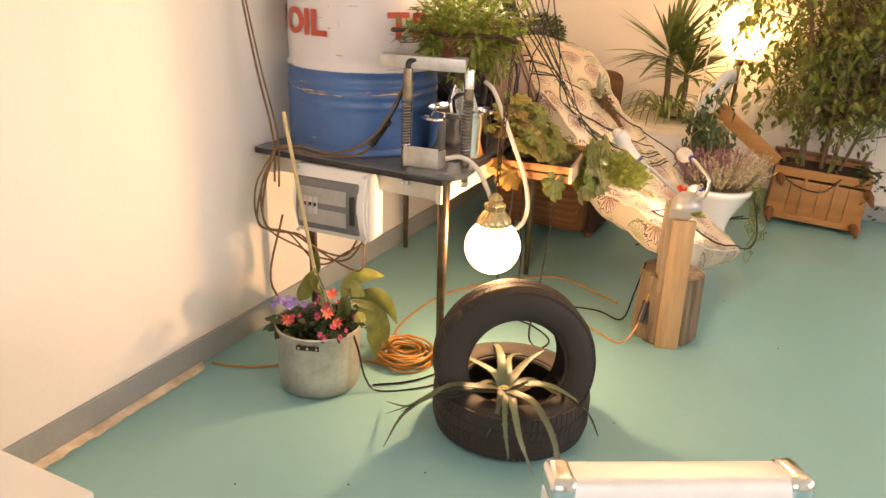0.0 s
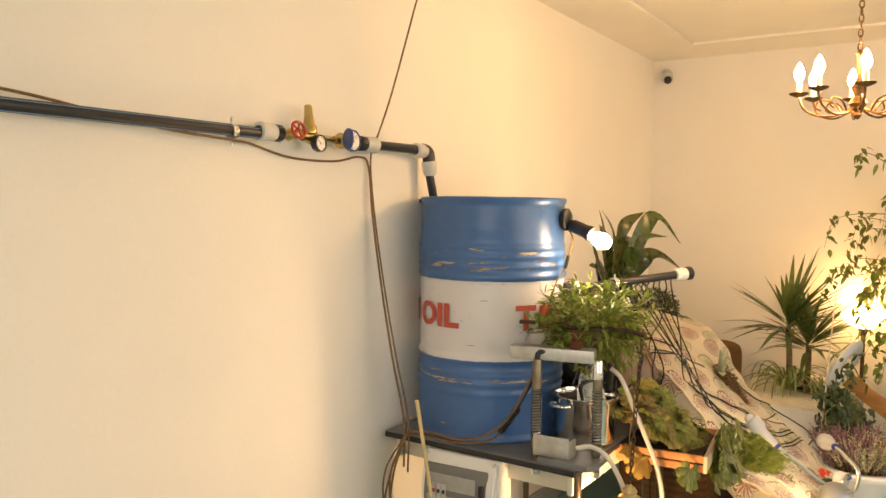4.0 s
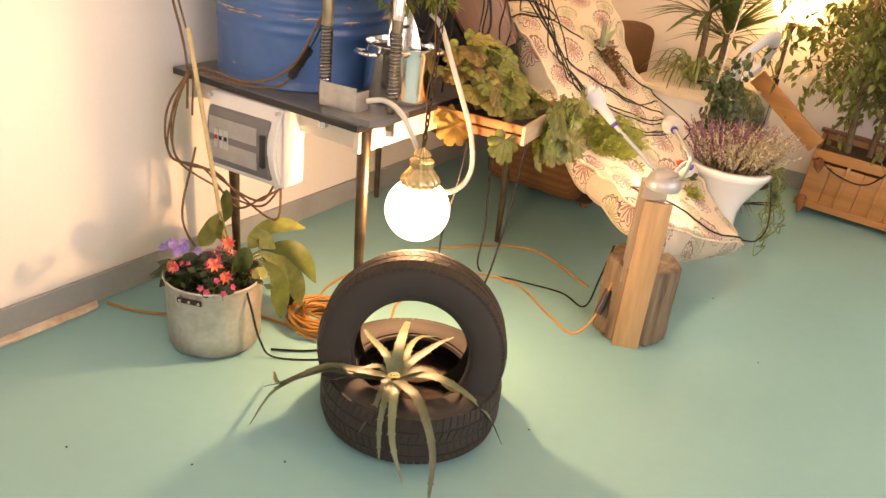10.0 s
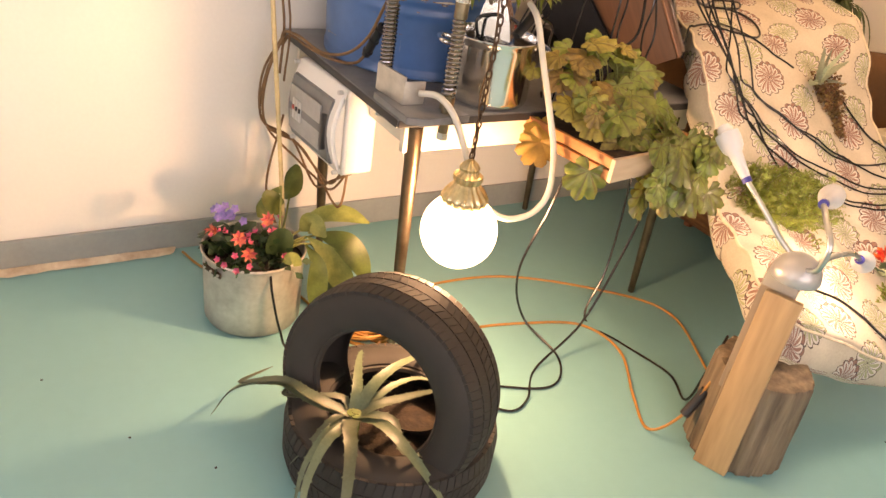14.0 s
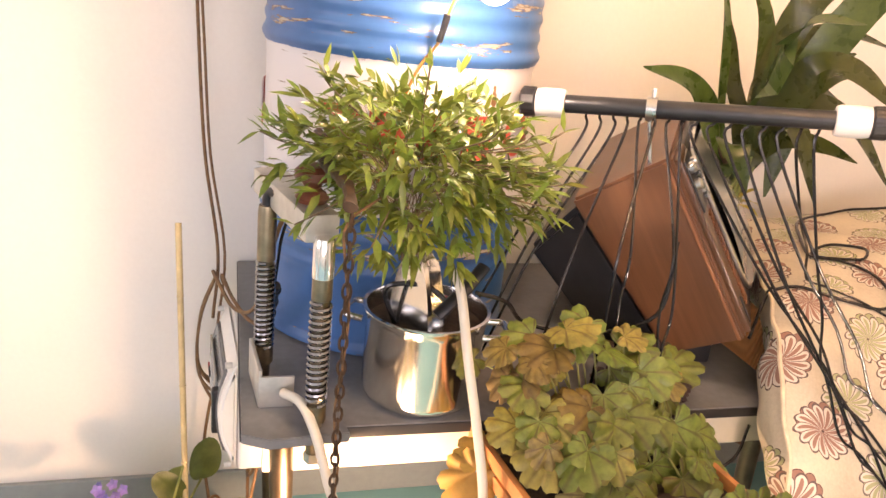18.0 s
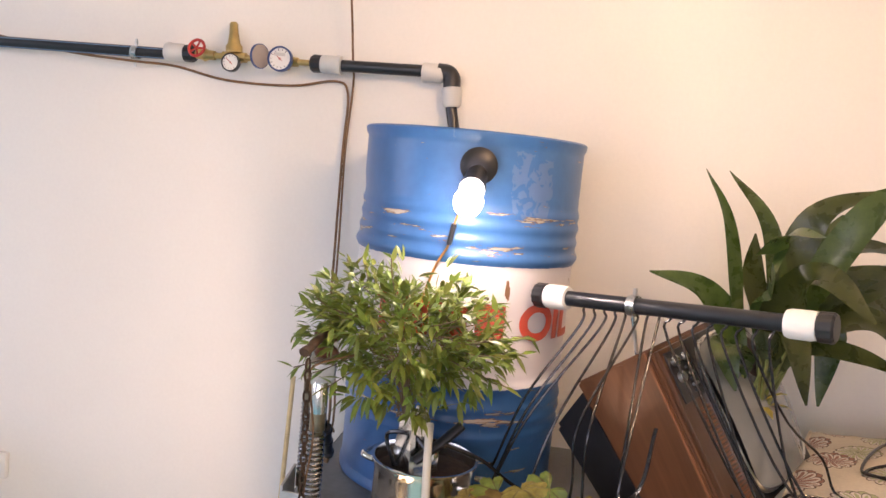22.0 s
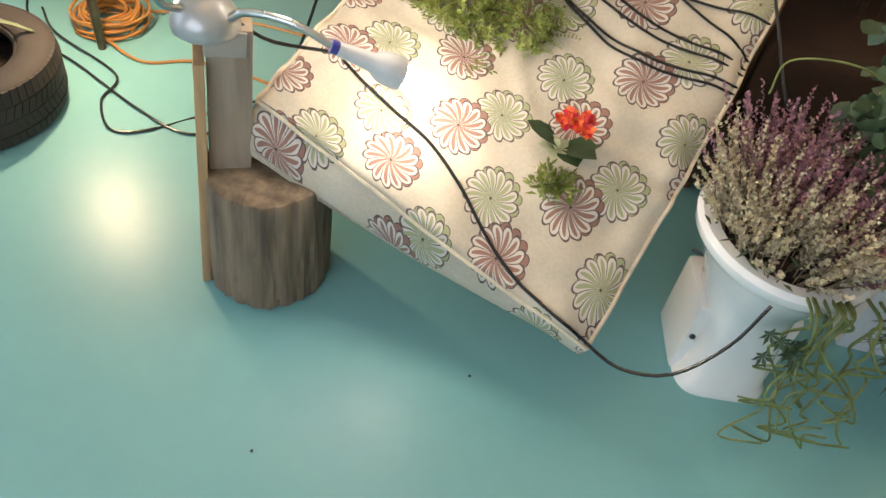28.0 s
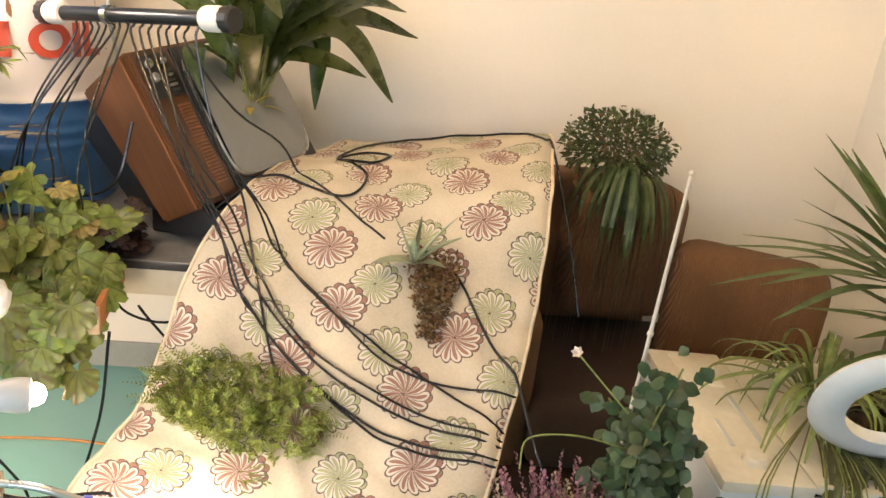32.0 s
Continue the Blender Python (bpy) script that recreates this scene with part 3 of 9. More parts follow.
    torn.inputs["Scale"].default_value, torn.inputs["Detail"].default_value, torn.inputs["Distortion"].default_value = 26, 10, 2.0
    nt.links.new(co.outputs["Object"], torn.inputs["Vector"])
    patch = math_node("MULTIPLY", math_node("MULTIPLY", inx, inz), math_node("MULTIPLY", facing, math_node("GREATER_THAN", torn.outputs["Fac"], 0.47)))
    mp2 = nt.nodes.new("ShaderNodeMapping")
    mp2.inputs["Scale"].default_value, mp2.inputs["Rotation"].default_value = (60, 60, 9), (0.5, 0.3, 0)
    nt.links.new(co.outputs["Object"], mp2.inputs["Vector"])
    fine = nt.nodes.new("ShaderNodeTexNoise")
    fine.inputs["Scale"].default_value, fine.inputs["Detail"].default_value = 1.0, 3
    nt.links.new(mp2.outputs[0], fine.inputs["Vector"])
    scratch = math_node("GREATER_THAN", math_node("MULTIPLY", fine.outputs["Fac"], math_node("ADD", wob.outputs["Fac"], 0.5)), 0.80)
    marks = math_node("MULTIPLY", math_node("MAXIMUM", patch, scratch), 0.15)
    # cracks and rust runs down the white band
    mp3 = nt.nodes.new("ShaderNodeMapping")
    mp3.inputs["Scale"].default_value = (30, 30, 2.6)
    nt.links.new(co.outputs["Object"], mp3.inputs["Vector"])
    runs = nt.nodes.new("ShaderNodeTexNoise")
    runs.inputs["Scale"].default_value, runs.inputs["Detail"].default_value = 1.0, 4
    nt.links.new(mp3.outputs[0], runs.inputs["Vector"])
    crack = math_node("MULTIPLY", band, math_node("GREATER_THAN", math_node("MULTIPLY", runs.outputs["Fac"], math_node("ADD", wob.outputs["Fac"], 0.55)), 0.785))
    rusted = nt.nodes.new("ShaderNodeMix")
    rusted.data_type = "RGBA"
    nt.links.new(crack, rusted.inputs["Factor"])
    nt.links.new(bare.outputs["Result"], rusted.inputs["A"])
    rusted.inputs["B"].default_value = (0.20, 0.10, 0.045, 1)
    glue = nt.nodes.new("ShaderNodeMix")
    glue.data_type = "RGBA"
    nt.links.new(marks, glue.inputs["Factor"])
    nt.links.new(rusted.outputs["Result"], glue.inputs["A"])
    glue.inputs["B"].default_value = (0.36, 0.34, 0.31, 1)
    nt.links.new(glue.outputs["Result"], bsdf.inputs["Base Color"])
    b2 = nt.nodes.new("ShaderNodeBump")
    b2.inputs["Strength"].default_value, b2.inputs["Distance"].default_value = 0.35, 0.006
    nt.links.new(math_node("SUBTRACT", 1.0, rim), b2.inputs["Height"])
    nt.links.new(next(n for n in nt.nodes if n.bl_idname == "ShaderNodeBump" and n != b2).outputs[0], b2.inputs["Normal"])
    nt.links.new(b2.outputs[0], bsdf.inputs["Normal"])
    return mat


M_DRUM = drum_material()
drum = thing("oil_drum", DC, "dented blue oil drum with white lettered band, on table", "oil drum")


def drum_profile():
    out = [(0.0, 0.012), (DR - 0.012, 0.012), (DR - 0.006, 0.0), (DR + 0.003, 0.004), (DR + 0.003, 0.016), (DR - 0.002, 0.024)]
    z = 0.03
    while z < DH - 0.03:
        r = DR - 0.002
        for c, a, w in ((0.205, 0.006, 0.012), (0.235, 0.005, 0.010), (0.575, 0.010, 0.014), (0.61, 0.006, 0.012), (0.645, 0.006, 0.012), (0.675, 0.005, 0.011), (0.285, 0.008, 0.012), (0.17, 0.004, 0.010)):
            r += a * math.exp(-((z - c) / w) ** 2)
        out.append((r, z))
        z += 0.006
    return out + [(DR - 0.002, DH - 0.024), (DR + 0.003, DH - 0.016), (DR + 0.005, DH - 0.004), (DR, DH), (DR - 0.008, DH - 0.004), (DR - 0.010, DH - 0.02), (0.0, DH - 0.02)]


body = lathe(drum_profile(), 96)
for v in body.verts:                      # dents
    n = noise.noise(Vector((v.co.x * 4, v.co.y * 4, v.co.z * 5)) + Vector((3, 1, 7)))
    v.co -= Vector((v.co.x, v.co.y, 0)) * max(0, n - 0.15) * 0.05
body.transform(Matrix.Translation(DC))
part("shell", body, M_DRUM, drum)

# ---- the table ----
table = thing("table", (-1.37, 2.6, 0), "small table with dark top, cream apron, tapered metal legs", "table")
part("tabletop", box((0.745, 1.05, 0.022), (-1.375, 2.60, TZ - 0.011), bevel=0.004), M_TABLETOP, table)
part("edge_strip", box((0.004, 1.046, 0.019), (-1.0025, 2.60, TZ - 0.0125), bevel=0.001), M_BLACK, table, "black edge strip")
part("edge_strip", box((0.741, 0.004, 0.019), (-1.375, 2.075, TZ - 0.0125), bevel=0.001), M_BLACK, table, "black edge strip")
for nm, size, at in (("apron", (0.02, 0.98, 0.075), (-1.035, 2.60, TZ - 0.06)), ("apron", (0.66, 0.02, 0.075), (-1.375, 2.15, TZ - 0.06)),
                     ("apron", (0.66, 0.02, 0.075), (-1.375, 3.09, TZ - 0.06)), ("apron", (0.02, 0.98, 0.075), (-1.71, 2.60, TZ - 0.06))):
    part(nm, box(size, at, bevel=0.004), M_TABLEEDGE, table)
for lx, ly in ((-1.03, 2.14), (-1.06, 3.09), (-1.70, 3.09), (-1.56, 2.14)):
    part("leg", rod((lx, ly, TZ - 0.03), (lx + (0.0 if lx > -1.2 else 0.0), ly + (0.02 if ly < 2.5 else 0.03), 0.0), 0.021, 16, 0.011), M_LEGSTEEL, table)

# ---- tyres ----
TR, TW = 0.258, 0.165


def tyre_body():
    pts = [(0.160, 0.060), (0.163, 0.072), (0.172, 0.078), (0.185, 0.0815), (0.215, 0.083), (0.235, 0.076), (0.247, 0.066), (0.2535, 0.045), (0.2545, 0.0)]
    ring = pts + [(r, -z) for r, z in pts[-2::-1]]
    ring += [(0.152, -0.058), (0.156, -0.066), (0.175, -0.071), (0.205, -0.074), (0.232, -0.06), (0.242, -0.03), (0.243, 0), (0.242, 0.03), (0.232, 0.06), (0.205, 0.074), (0.175, 0.071), (0.156, 0.066), (0.152, 0.058)]
    return lathe(ring, 72, closed=True)


def tread_blocks():
    bm = bmesh.new()
    n = 78
    for k in range(n):
        for row, (z0, z1, skew) in enumerate(((-0.072, -0.040, -0.5), (-0.035, -0.003, -0.9), (0.003, 0.035, 0.9), (0.040, 0.072, 0.5))):
            a0 = 2 * math.pi * (k + 0.35 * row) / n
            da = 2 * math.pi / n * 0.88
            vs = []
            for rr in (-0.008, 0.0022):
                for a, z in ((a0, z0), (a0 + da, z0), (a0 + da + skew * 0.05, z1), (a0 + skew * 0.05, z1)):
                    r = 0.2545 + rr - 2.2 * max(0, abs(z) - 0.045) ** 1.6 * 1.2
                    vs.append(bm.verts.new((r * math.cos(a), r * math.sin(a), z)))
            for f in ((4, 5, 6, 7), (0, 1, 5, 4), (1, 2, 6, 5), (2, 3, 7, 6), (3, 0, 4, 7)):
                bm.faces.new([vs[i] for i in f])
    bmesh.ops.recalc_face_normals(bm, faces=bm.faces[:])
    return bm


TS = Matrix.Scale(0.955, 4)
TC = Vector((-0.685, 1.975, 0.0))
low_tyre = thing("tyre", Matrix.Translation(TC + Z * 0.080) @ TS, "worn black car tyre lying flat, used as aloe planter", "tyre", "two stacked tyres")
part("carcass", tyre_body(), M_RUBBER, low_tyre, local=True)
part("tread", tread_blocks(), M_RUBBER, low_tyre, local=True)
up_axis = Vector((0.605, -1.0, 0.128))
up_tyre = thing("tyre", to_axis(Vector((-0.676, 1.947, 0.232)), up_axis) @ Matrix.Scale(0.955, 4), "worn black car tyre standing upright inside another tyre", "tyre", "two stacked tyres")
part("carcass", tyre_body(), M_RUBBER, up_tyre, local=True)
part("tread", tread_blocks(), M_RUBBER, up_tyre, local=True)
solid("soil", lathe([(0.0, 0.075), (0.10, 0.072), (0.20, 0.060), (0.2, 0.03), (0, 0.03)], 40, Matrix.Translation(TC)), M_SOIL, "dark potting soil heaped inside the lying tyre", "soil")

# ---- the log with its post ----
LC = Vector((-0.375, 2.845, 0.0))
log = thing("log_stand", LC, "sawn upright log with pine post and plank fixed on", "log stand")
bm = lathe([(0, 0), (0.117, 0)] + [(0.119 + 0.006 * (1 - k / 12), 0.01 + 0.255 * k / 12) for k in range(13)] + [(0.115, 0.273), (0.10, 0.275), (0, 0.275)], 120)
for v in bm.verts:
    a = math.atan2(v.co.y, v.co.x)
    r = Vector((v.co.x, v.co.y)).length
    if r > 0.05:
        f = 1 + 0.022 * math.sin(3 * a + 1) + 0.014 * math.sin(7 * a) + 0.012 * math.sin(23 * a + v.co.z * 5) - 0.16 * math.exp(-((a + 2.2) / 0.06) ** 2)
        n = noise.noise(Vector((14 * math.cos(a), 14 * math.sin(a), v.co.z * 5)))
        f -= 0.085 * max(0.0, 0.16 - abs(n)) / 0.16 * (0.5 + 0.5 * noise.noise(Vector((3 * math.cos(a), 3 * math.sin(a), 4 * v.co.z)))) + 0.02 * noise.noise(Vector((5 * math.cos(a), 5 * math.sin(a), 9 * v.co.z)))
        v.co.x, v.co.y = v.co.x * f, v.co.y * f
bm.transform(Matrix.Translation(LC))
part("log", bm, M_LOG, log)
post_m = Matrix.Translation(LC + Vector((0.02, -0.115, 0))) @ Matrix.Rotation(radians(22), 4, "Z") @ Matrix.Rotation(radians(-3), 4, "X")
part("post", box((0.075, 0.075, 0.34), m=post_m @ Matrix.Translation((-0.008, 0.035, 0.39)), bevel=0.004), M_GREYPOST, log)
part("plank", box((0.085, 0.018, 0.51), m=post_m @ Matrix.Translation((0.014, -0.014, 0.255)), bevel=0.004), M_POST, log)

# ---- the mattress ----


def lerp_rows(rows, u):
    x = u * (len(rows) - 1)
    i = min(int(x), len(rows) - 2)
    t = x - i
    p = [rows[max(i - 1, 0)], rows[i], rows[i + 1], rows[min(i + 2, len(rows) - 1)]]
    p = [Vector(q) for q in p]
    return 0.5 * (2 * p[1] + (p[2] - p[0]) * t + (2 * p[0] - 5 * p[1] + 4 * p[2] - p[3]) * t * t + (3 * p[1] - p[0] - 3 * p[2] + p[3]) * t ** 3)


MAT_LEFT = [(-0.382, 2.828, 0.417), (-0.535, 2.886, 0.474), (-0.722, 2.950, 0.540), (-0.930, 3.020, 0.797), (-1.22, 3.145, 0.917), (-1.60, 3.30, 0.904)]
MAT_RIGHT = [(-0.174, 3.485, 0.181), (-0.358, 3.567, 0.310), (-0.52, 3.64, 0.442), (-0.843, 3.765, 0.697), (-1.055, 3.815, 0.962), (-1.502, 3.895, 1.003)]


def mattress_top(u, v):
    p = lerp_rows(MAT_LEFT, u).lerp(lerp_rows(MAT_RIGHT, u), v)
    sag = math.sin(math.pi * v) * 0.025
    lump = 0.010 * noise.noise(p * 13) + 0.015 * noise.noise(p * 4.5)
    lump += 0.005 * math.sin(62 * u + 6 * noise.noise(p * 5)) * (math.exp(-v / 0.14) + math.exp(-(1 - v) / 0.14))      # puckers along the seams
    lump += 0.006 * math.sin(34 * v + 5 * noise.noise(p * 3)) * max(0.0, 1 - abs(u - 0.36) / 0.10)      # folds across the bend
    for u0, v0, u1, v1, high in ((0.40, 0.44, 0.27, 0.60, 0.009), (0.43, 0.52, 0.36, 0.80, 0.007), (0.34, 0.10, 0.30, 0.34, 0.006), (0.56, 0.80, 0.50, 0.95, 0.006)):      # creases
        t = min(1.0, max(0.0, ((u - u0) * (u1 - u0) * 4 + (v - v0) * (v1 - v0)) / ((u1 - u0) ** 2 * 4 + (v1 - v0) ** 2)))
        gap = math.hypot(1.35 * (u - u0 - (u1 - u0) * t), 0.7 * (v - v0 - (v1 - v0) * t))
        lump += high * math.sin(math.pi * min(0.96, max(0.04, t))) * math.exp(-(gap / 0.016) ** 2)
    e = min(u * 1.35, (1 - u) * 1.35, v * 0.64, (1 - v) * 0.64)
    roll = 0.014 * max(0, 1 - e / 0.03) ** 2
    return p + Vector((0.5, 0.1, 0.8)).normalized() * (lump - roll - sag * 0.3)


def flower_cloth():
    """Cream ticking with outlined round flowers, brown and green by turns, laid out on the cloth's own coordinates."""
    mat = node_material("flower_print_ticking", (0.55, 0.490, 0.38), 0.85, var=0.13, scale=6, bump=0.25, fine=160)
    nt = mat.node_tree
    bsdf = nt.nodes["Principled BSDF"]
    base = bsdf.inputs["Base Color"].links[0].from_socket
    uv = nt.nodes.new("ShaderNodeUVMap")

    def op(kind, a, b=None, c=None):
        n = nt.nodes.new("ShaderNodeMath")
        n.operation = kind
        for k, v in enumerate((a, b, c)):
            if v is None:
                continue
            if isinstance(v, (int, float)):
                n.inputs[k].default_value = v
            else:
                nt.links.new(v, n.inputs[k])
        return n.outputs[0]

    xyz = nt.nodes.new("ShaderNodeSeparateXYZ")
    nt.links.new(uv.outputs[0], xyz.inputs[0])
    colour = base

    def layer(colour, dx, dy, radius, ink, pale, cell_x, cell_y, shift):
        col = op("FLOOR", op("DIVIDE", op("ADD", xyz.outputs["X"], dx), cell_x))
        y2 = op("ADD", op("ADD", xyz.outputs["Y"], dy), op("MULTIPLY", op("MODULO", col, 2.0), shift))
        fx = op("SUBTRACT", op("ADD", xyz.outputs["X"], dx), op("MULTIPLY", op("ADD", col, 0.5), cell_x))
        row = op("FLOOR", op("DIVIDE", y2, cell_y))
        fy = op("SUBTRACT", y2, op("MULTIPLY", op("ADD", row, 0.5), cell_y))
        def mixed(colour, fac, rgb):
            mx = nt.nodes.new("ShaderNodeMix")
            mx.data_type = "RGBA"
            nt.links.new(fac, mx.inputs["Factor"])
            nt.links.new(colour, mx.inputs["A"])
            mx.inputs["B"].default_value = (*rgb, 1)
            return mx.outputs["Result"]

        def disc(ox, oy, twist, rad, lobe):
            gx, gy = op("SUBTRACT", fx, ox), op("SUBTRACT", fy, oy)
            r = op("SQRT", op("ADD", op("MULTIPLY", gx, gx), op("MULTIPLY", gy, gy)))
            ang = op("ADD", op("ARCTAN2", gy, gx), op("MULTIPLY", r, twist))
            petal = op("ABSOLUTE", op("SINE", op("MULTIPLY", ang, 6.5)))
            edge = op("MULTIPLY", rad, op("ADD", 1.0 - lobe, op("MULTIPLY", op("POWER", petal, 0.6), lobe)))
            return r, petal, edge, op("LESS_THAN", r, edge)

        r, petal, edge, inside = disc(0.0065, 0.004, 3.0, radius * 0.98, 0.16)
        colour = mixed(colour, op("MULTIPLY", inside, 0.97), pale)
        colour = mixed(colour, op("MULTIPLY", inside, op("GREATER_THAN", r, op("SUBTRACT", edge, 0.0016))), ink)
        r, petal, edge, inside = disc(0.0, 0.0, 8.0, radius * 1.0, 0.26)
        colour = mixed(colour, inside, (0.56, 0.515, 0.445))
        far = op("DIVIDE", r, radius)
        wedge = op("MULTIPLY", op("GREATER_THAN", petal, op("ADD", 0.50, op("MULTIPLY", op("MULTIPLY", far, far), 0.68))), 1.0)
        colour = mixed(colour, op("MULTIPLY", op("MULTIPLY", inside, wedge), 0.95), pale)
        spoke = op("LESS_THAN", petal, op("ADD", 0.11, op("MULTIPLY", op("SUBTRACT", 1.0, far), 0.14)))
        rimline = op("GREATER_THAN", r, op("SUBTRACT", edge, 0.0036))
        heart = op("LESS_THAN", r, 0.0025)
        line = op("MULTIPLY", inside, op("MAXIMUM", heart, op("MAXIMUM", spoke, rimline)))
        colour = mixed(colour, op("MULTIPLY", line, 0.9), ink)
        return colour

    colour = layer(colour, 2.3035, 0.23725, 0.053, (0.055, 0.032, 0.028), (0.30, 0.32, 0.17), 0.139, 0.2435, -0.062)
    colour = layer(colour, 2.2335, 0.11175, 0.055, (0.055, 0.026, 0.026), (0.25, 0.125, 0.095), 0.139, 0.2435, -0.063)
    nt.links.new(colour, bsdf.inputs["Base Color"])
    return mat


M_TICKING = flower_cloth()
M_PIPING = node_material("cream_cord_piping", (0.70, 0.60, 0.44), 0.8, var=0.15, scale=30, bump=0.4, fine=400)
mattress = thing("mattress", (-0.3, 3.2, 0), "cream cot mattress with brown and green flower print, draped", "mattress")


def mat_normal(u, v):
    e = 0.012
    a = mattress_top(min(1, u + e), v) - mattress_top(max(0, u - e), v)
    b = mattress_top(u, min(1, v + e)) - mattress_top(u, max(0, v - e))
    return b.cross(a).normalized()


def mat_at(u, v, lift=0.005):
    """A point on the cloth, lifted along its normal."""
    return mattress_top(u, v) + mat_normal(min(0.98, max(0.02, u)), min(0.97, max(0.03, v))) * lift


def stretched(x):
    """The print is drawn out where the cloth bends."""
    runs, prints = (0.0, 0.06, 0.203, 0.337, 0.460, 0.593, 0.741, 0.885, 1.020, 1.125, 1.285, 1.6), [0.0] + [0.06 + 0.139 * k for k in range(10)] + [1.6]
    return float(np.interp(x, runs, prints))


NU, NV, DEEP = 108, 54, 0.105
bm = bmesh.new()
uvl = bm.loops.layers.uv.new("UVMap")
gp = [[mattress_top(i / NU, j / NV) for j in range(NV + 1)] for i in range(NU + 1)]
top, low, where = [], [], {}
run_mid = [0.0]
for i in range(NU):
    run_mid.append(run_mid[-1] + (gp[i + 1][NV // 2] - gp[i][NV // 2]).length)
for i in range(NU + 1):
    row_t, row_l = [], []
    for j in range(NV + 1):
        u, v = i / NU, j / NV
        down = -mat_normal(min(0.97, max(0.03, u)), min(0.97, max(0.03, v)))
        if u < 0.16:
            drop = Vector((0.30, -0.02, -0.95)).lerp(Vector((-0.62, -0.10, -0.60)), v)
            down = down.lerp(drop, 1 - u / 0.16).normalized()
        st = (stretched(run_mid[i]) + (v - 0.5) * 0.10 * max(0.0, 1 - run_mid[i] / 0.5), v * 0.70 + 0.009)
        a = bm.verts.new(gp[i][j])
        b = bm.verts.new(gp[i][j] + down * DEEP)
        where[a] = st
        where[b] = (st[0] + 0.31, st[1] + 0.17)
        row_t.append(a)
        row_l.append(b)
    top.append(row_t)
    low.append(row_l)
for i in range(NU):
    for j in range(NV):
        bm.faces.new((top[i][j], top[i][j + 1], top[i + 1][j + 1], top[i + 1][j]))
        bm.faces.new((low[i][j], low[i + 1][j], low[i + 1][j + 1], low[i][j + 1]))
edge = [(i, 0) for i in range(NU + 1)] + [(NU, j) for j in range(1, NV + 1)] + [(i, NV) for i in range(NU - 1, -1, -1)] + [(0, j) for j in range(NV - 1, 0, -1)]
mid_of = Vector((-0.75, 3.35, 0.6))
side = []
for k, (i, j) in enumerate(edge):
    t, b = top[i][j].co, low[i][j].co
    out = ((t + b) / 2 - (mattress_top(i / NU, 0.5) if j in (0, NV) and i else mid_of))
    out = (out - (b - t).normalized() * out.dot((b - t).normalized())).normalized()
    ring = [top[i][j]]
    for f, bulge in ((0.2, 0.010), (0.5, 0.016), (0.8, 0.010)):
        w = bm.verts.new(t.lerp(b, f) + out * bulge)
        where[w] = (where[top[i][j]][0] + (-0.08 * f if i == 0 else 0.08 * f if i == NU else 0), where[top[i][j]][1] + (-0.08 * f if j == 0 else 0.08 * f if j == NV else 0))
        ring.append(w)
    ring.append(low[i][j])
    side.append(ring)
for a, b in zip(side, side[1:] + side[:1]):
    for k in range(4):
        bm.faces.new((a[k], b[k], b[k + 1], a[k + 1]))
for w in bm.verts:                        # the cloth lies on the table's edge
    if w.co.x < -0.99 and w.co.y < 3.14:
        w.co.z = max(w.co.z, TZ + 0.004)
for f in bm.faces:
    for l in f.loops:
        l[uvl].uv = where[l.vert]
bmesh.ops.recalc_face_normals(bm, faces=bm.faces[:])
part("cover", bm, M_TICKING, mattress)
part("piping", tube([mattress_top(k / 72, 0.0) + Vector((0, 0, 0.002)) for k in range(73)], 0.0045, 6, 2), M_PIPING, mattress, "cream corded piping")
part("piping", tube([mattress_top(k / 72, 1.0) + Vector((0, 0, 0.002)) for k in range(73)], 0.0045, 6, 2), M_PIPING, mattress, "cream corded piping")
part("piping", tube([mattress_top(0.0, k / 20) + Vector((0, 0, 0.002)) for k in range(21)], 0.0045, 6, 2), M_PIPING, mattress, "cream corded piping")

# ---- red lettering round the drum ----


def lettering(text, size):
    """A word in the built-in font as a flat mesh, split finely enough to bend."""
    curve = bpy.data.curves.new("word", "FONT")
    curve.body, curve.size, curve.extrude, curve.offset = text, size, 0.0, 0.006
    ob = new("word", curve)
    bpy.context.view_layer.update()
    mesh = bpy.data.meshes.new_from_object(ob.evaluated_get(bpy.context.evaluated_depsgraph_get()))
    bpy.data.objects.remove(ob)
    bm = bmesh.new()
    bm.from_mesh(mesh)
    bmesh.ops.triangulate(bm, faces=bm.faces[:])
    for _ in range(4):
        long = [e for e in bm.edges if e.calc_length() > 0.014]
        if not long:
            break
        bmesh.ops.subdivide_edges(bm, edges=long, cuts=1)
        bmesh.ops.triangulate(bm, faces=bm.faces[:])
    return bm


def wrapped(bm, start, z, lift=0.0035):
    """Bends a flat word round the drum from an angle in degrees, its base at z."""
    for v in bm.verts:
        a = radians(start) + v.co.x / DR
        r = DR + lift
        v.co = Vector((DC.x + r * math.cos(a), DC.y + r * math.sin(a), z + v.co.y))
    bmesh.ops.recalc_face_normals(bm, faces=bm.faces[:])
    return bm


M_DRUM_RED = node_material("faded_red_stencil", (0.52, 0.055, 0.025), 0.5, var=0.25, scale=14, bump=0.05, tint=(0.40, 0.10, 0.07))


def scaled_word(text, width, height):
    bm = lettering(text, 0.15)
    xs, ys = [v.co.x for v in bm.verts], [v.co.y for v in bm.verts]
    for v in bm.verts:
        v.co.x = (v.co.x - min(xs)) / (max(xs) - min(xs)) * width
        v.co.y = (v.co.y - min(ys)) / (max(ys) - min(ys)) * height
    return bm


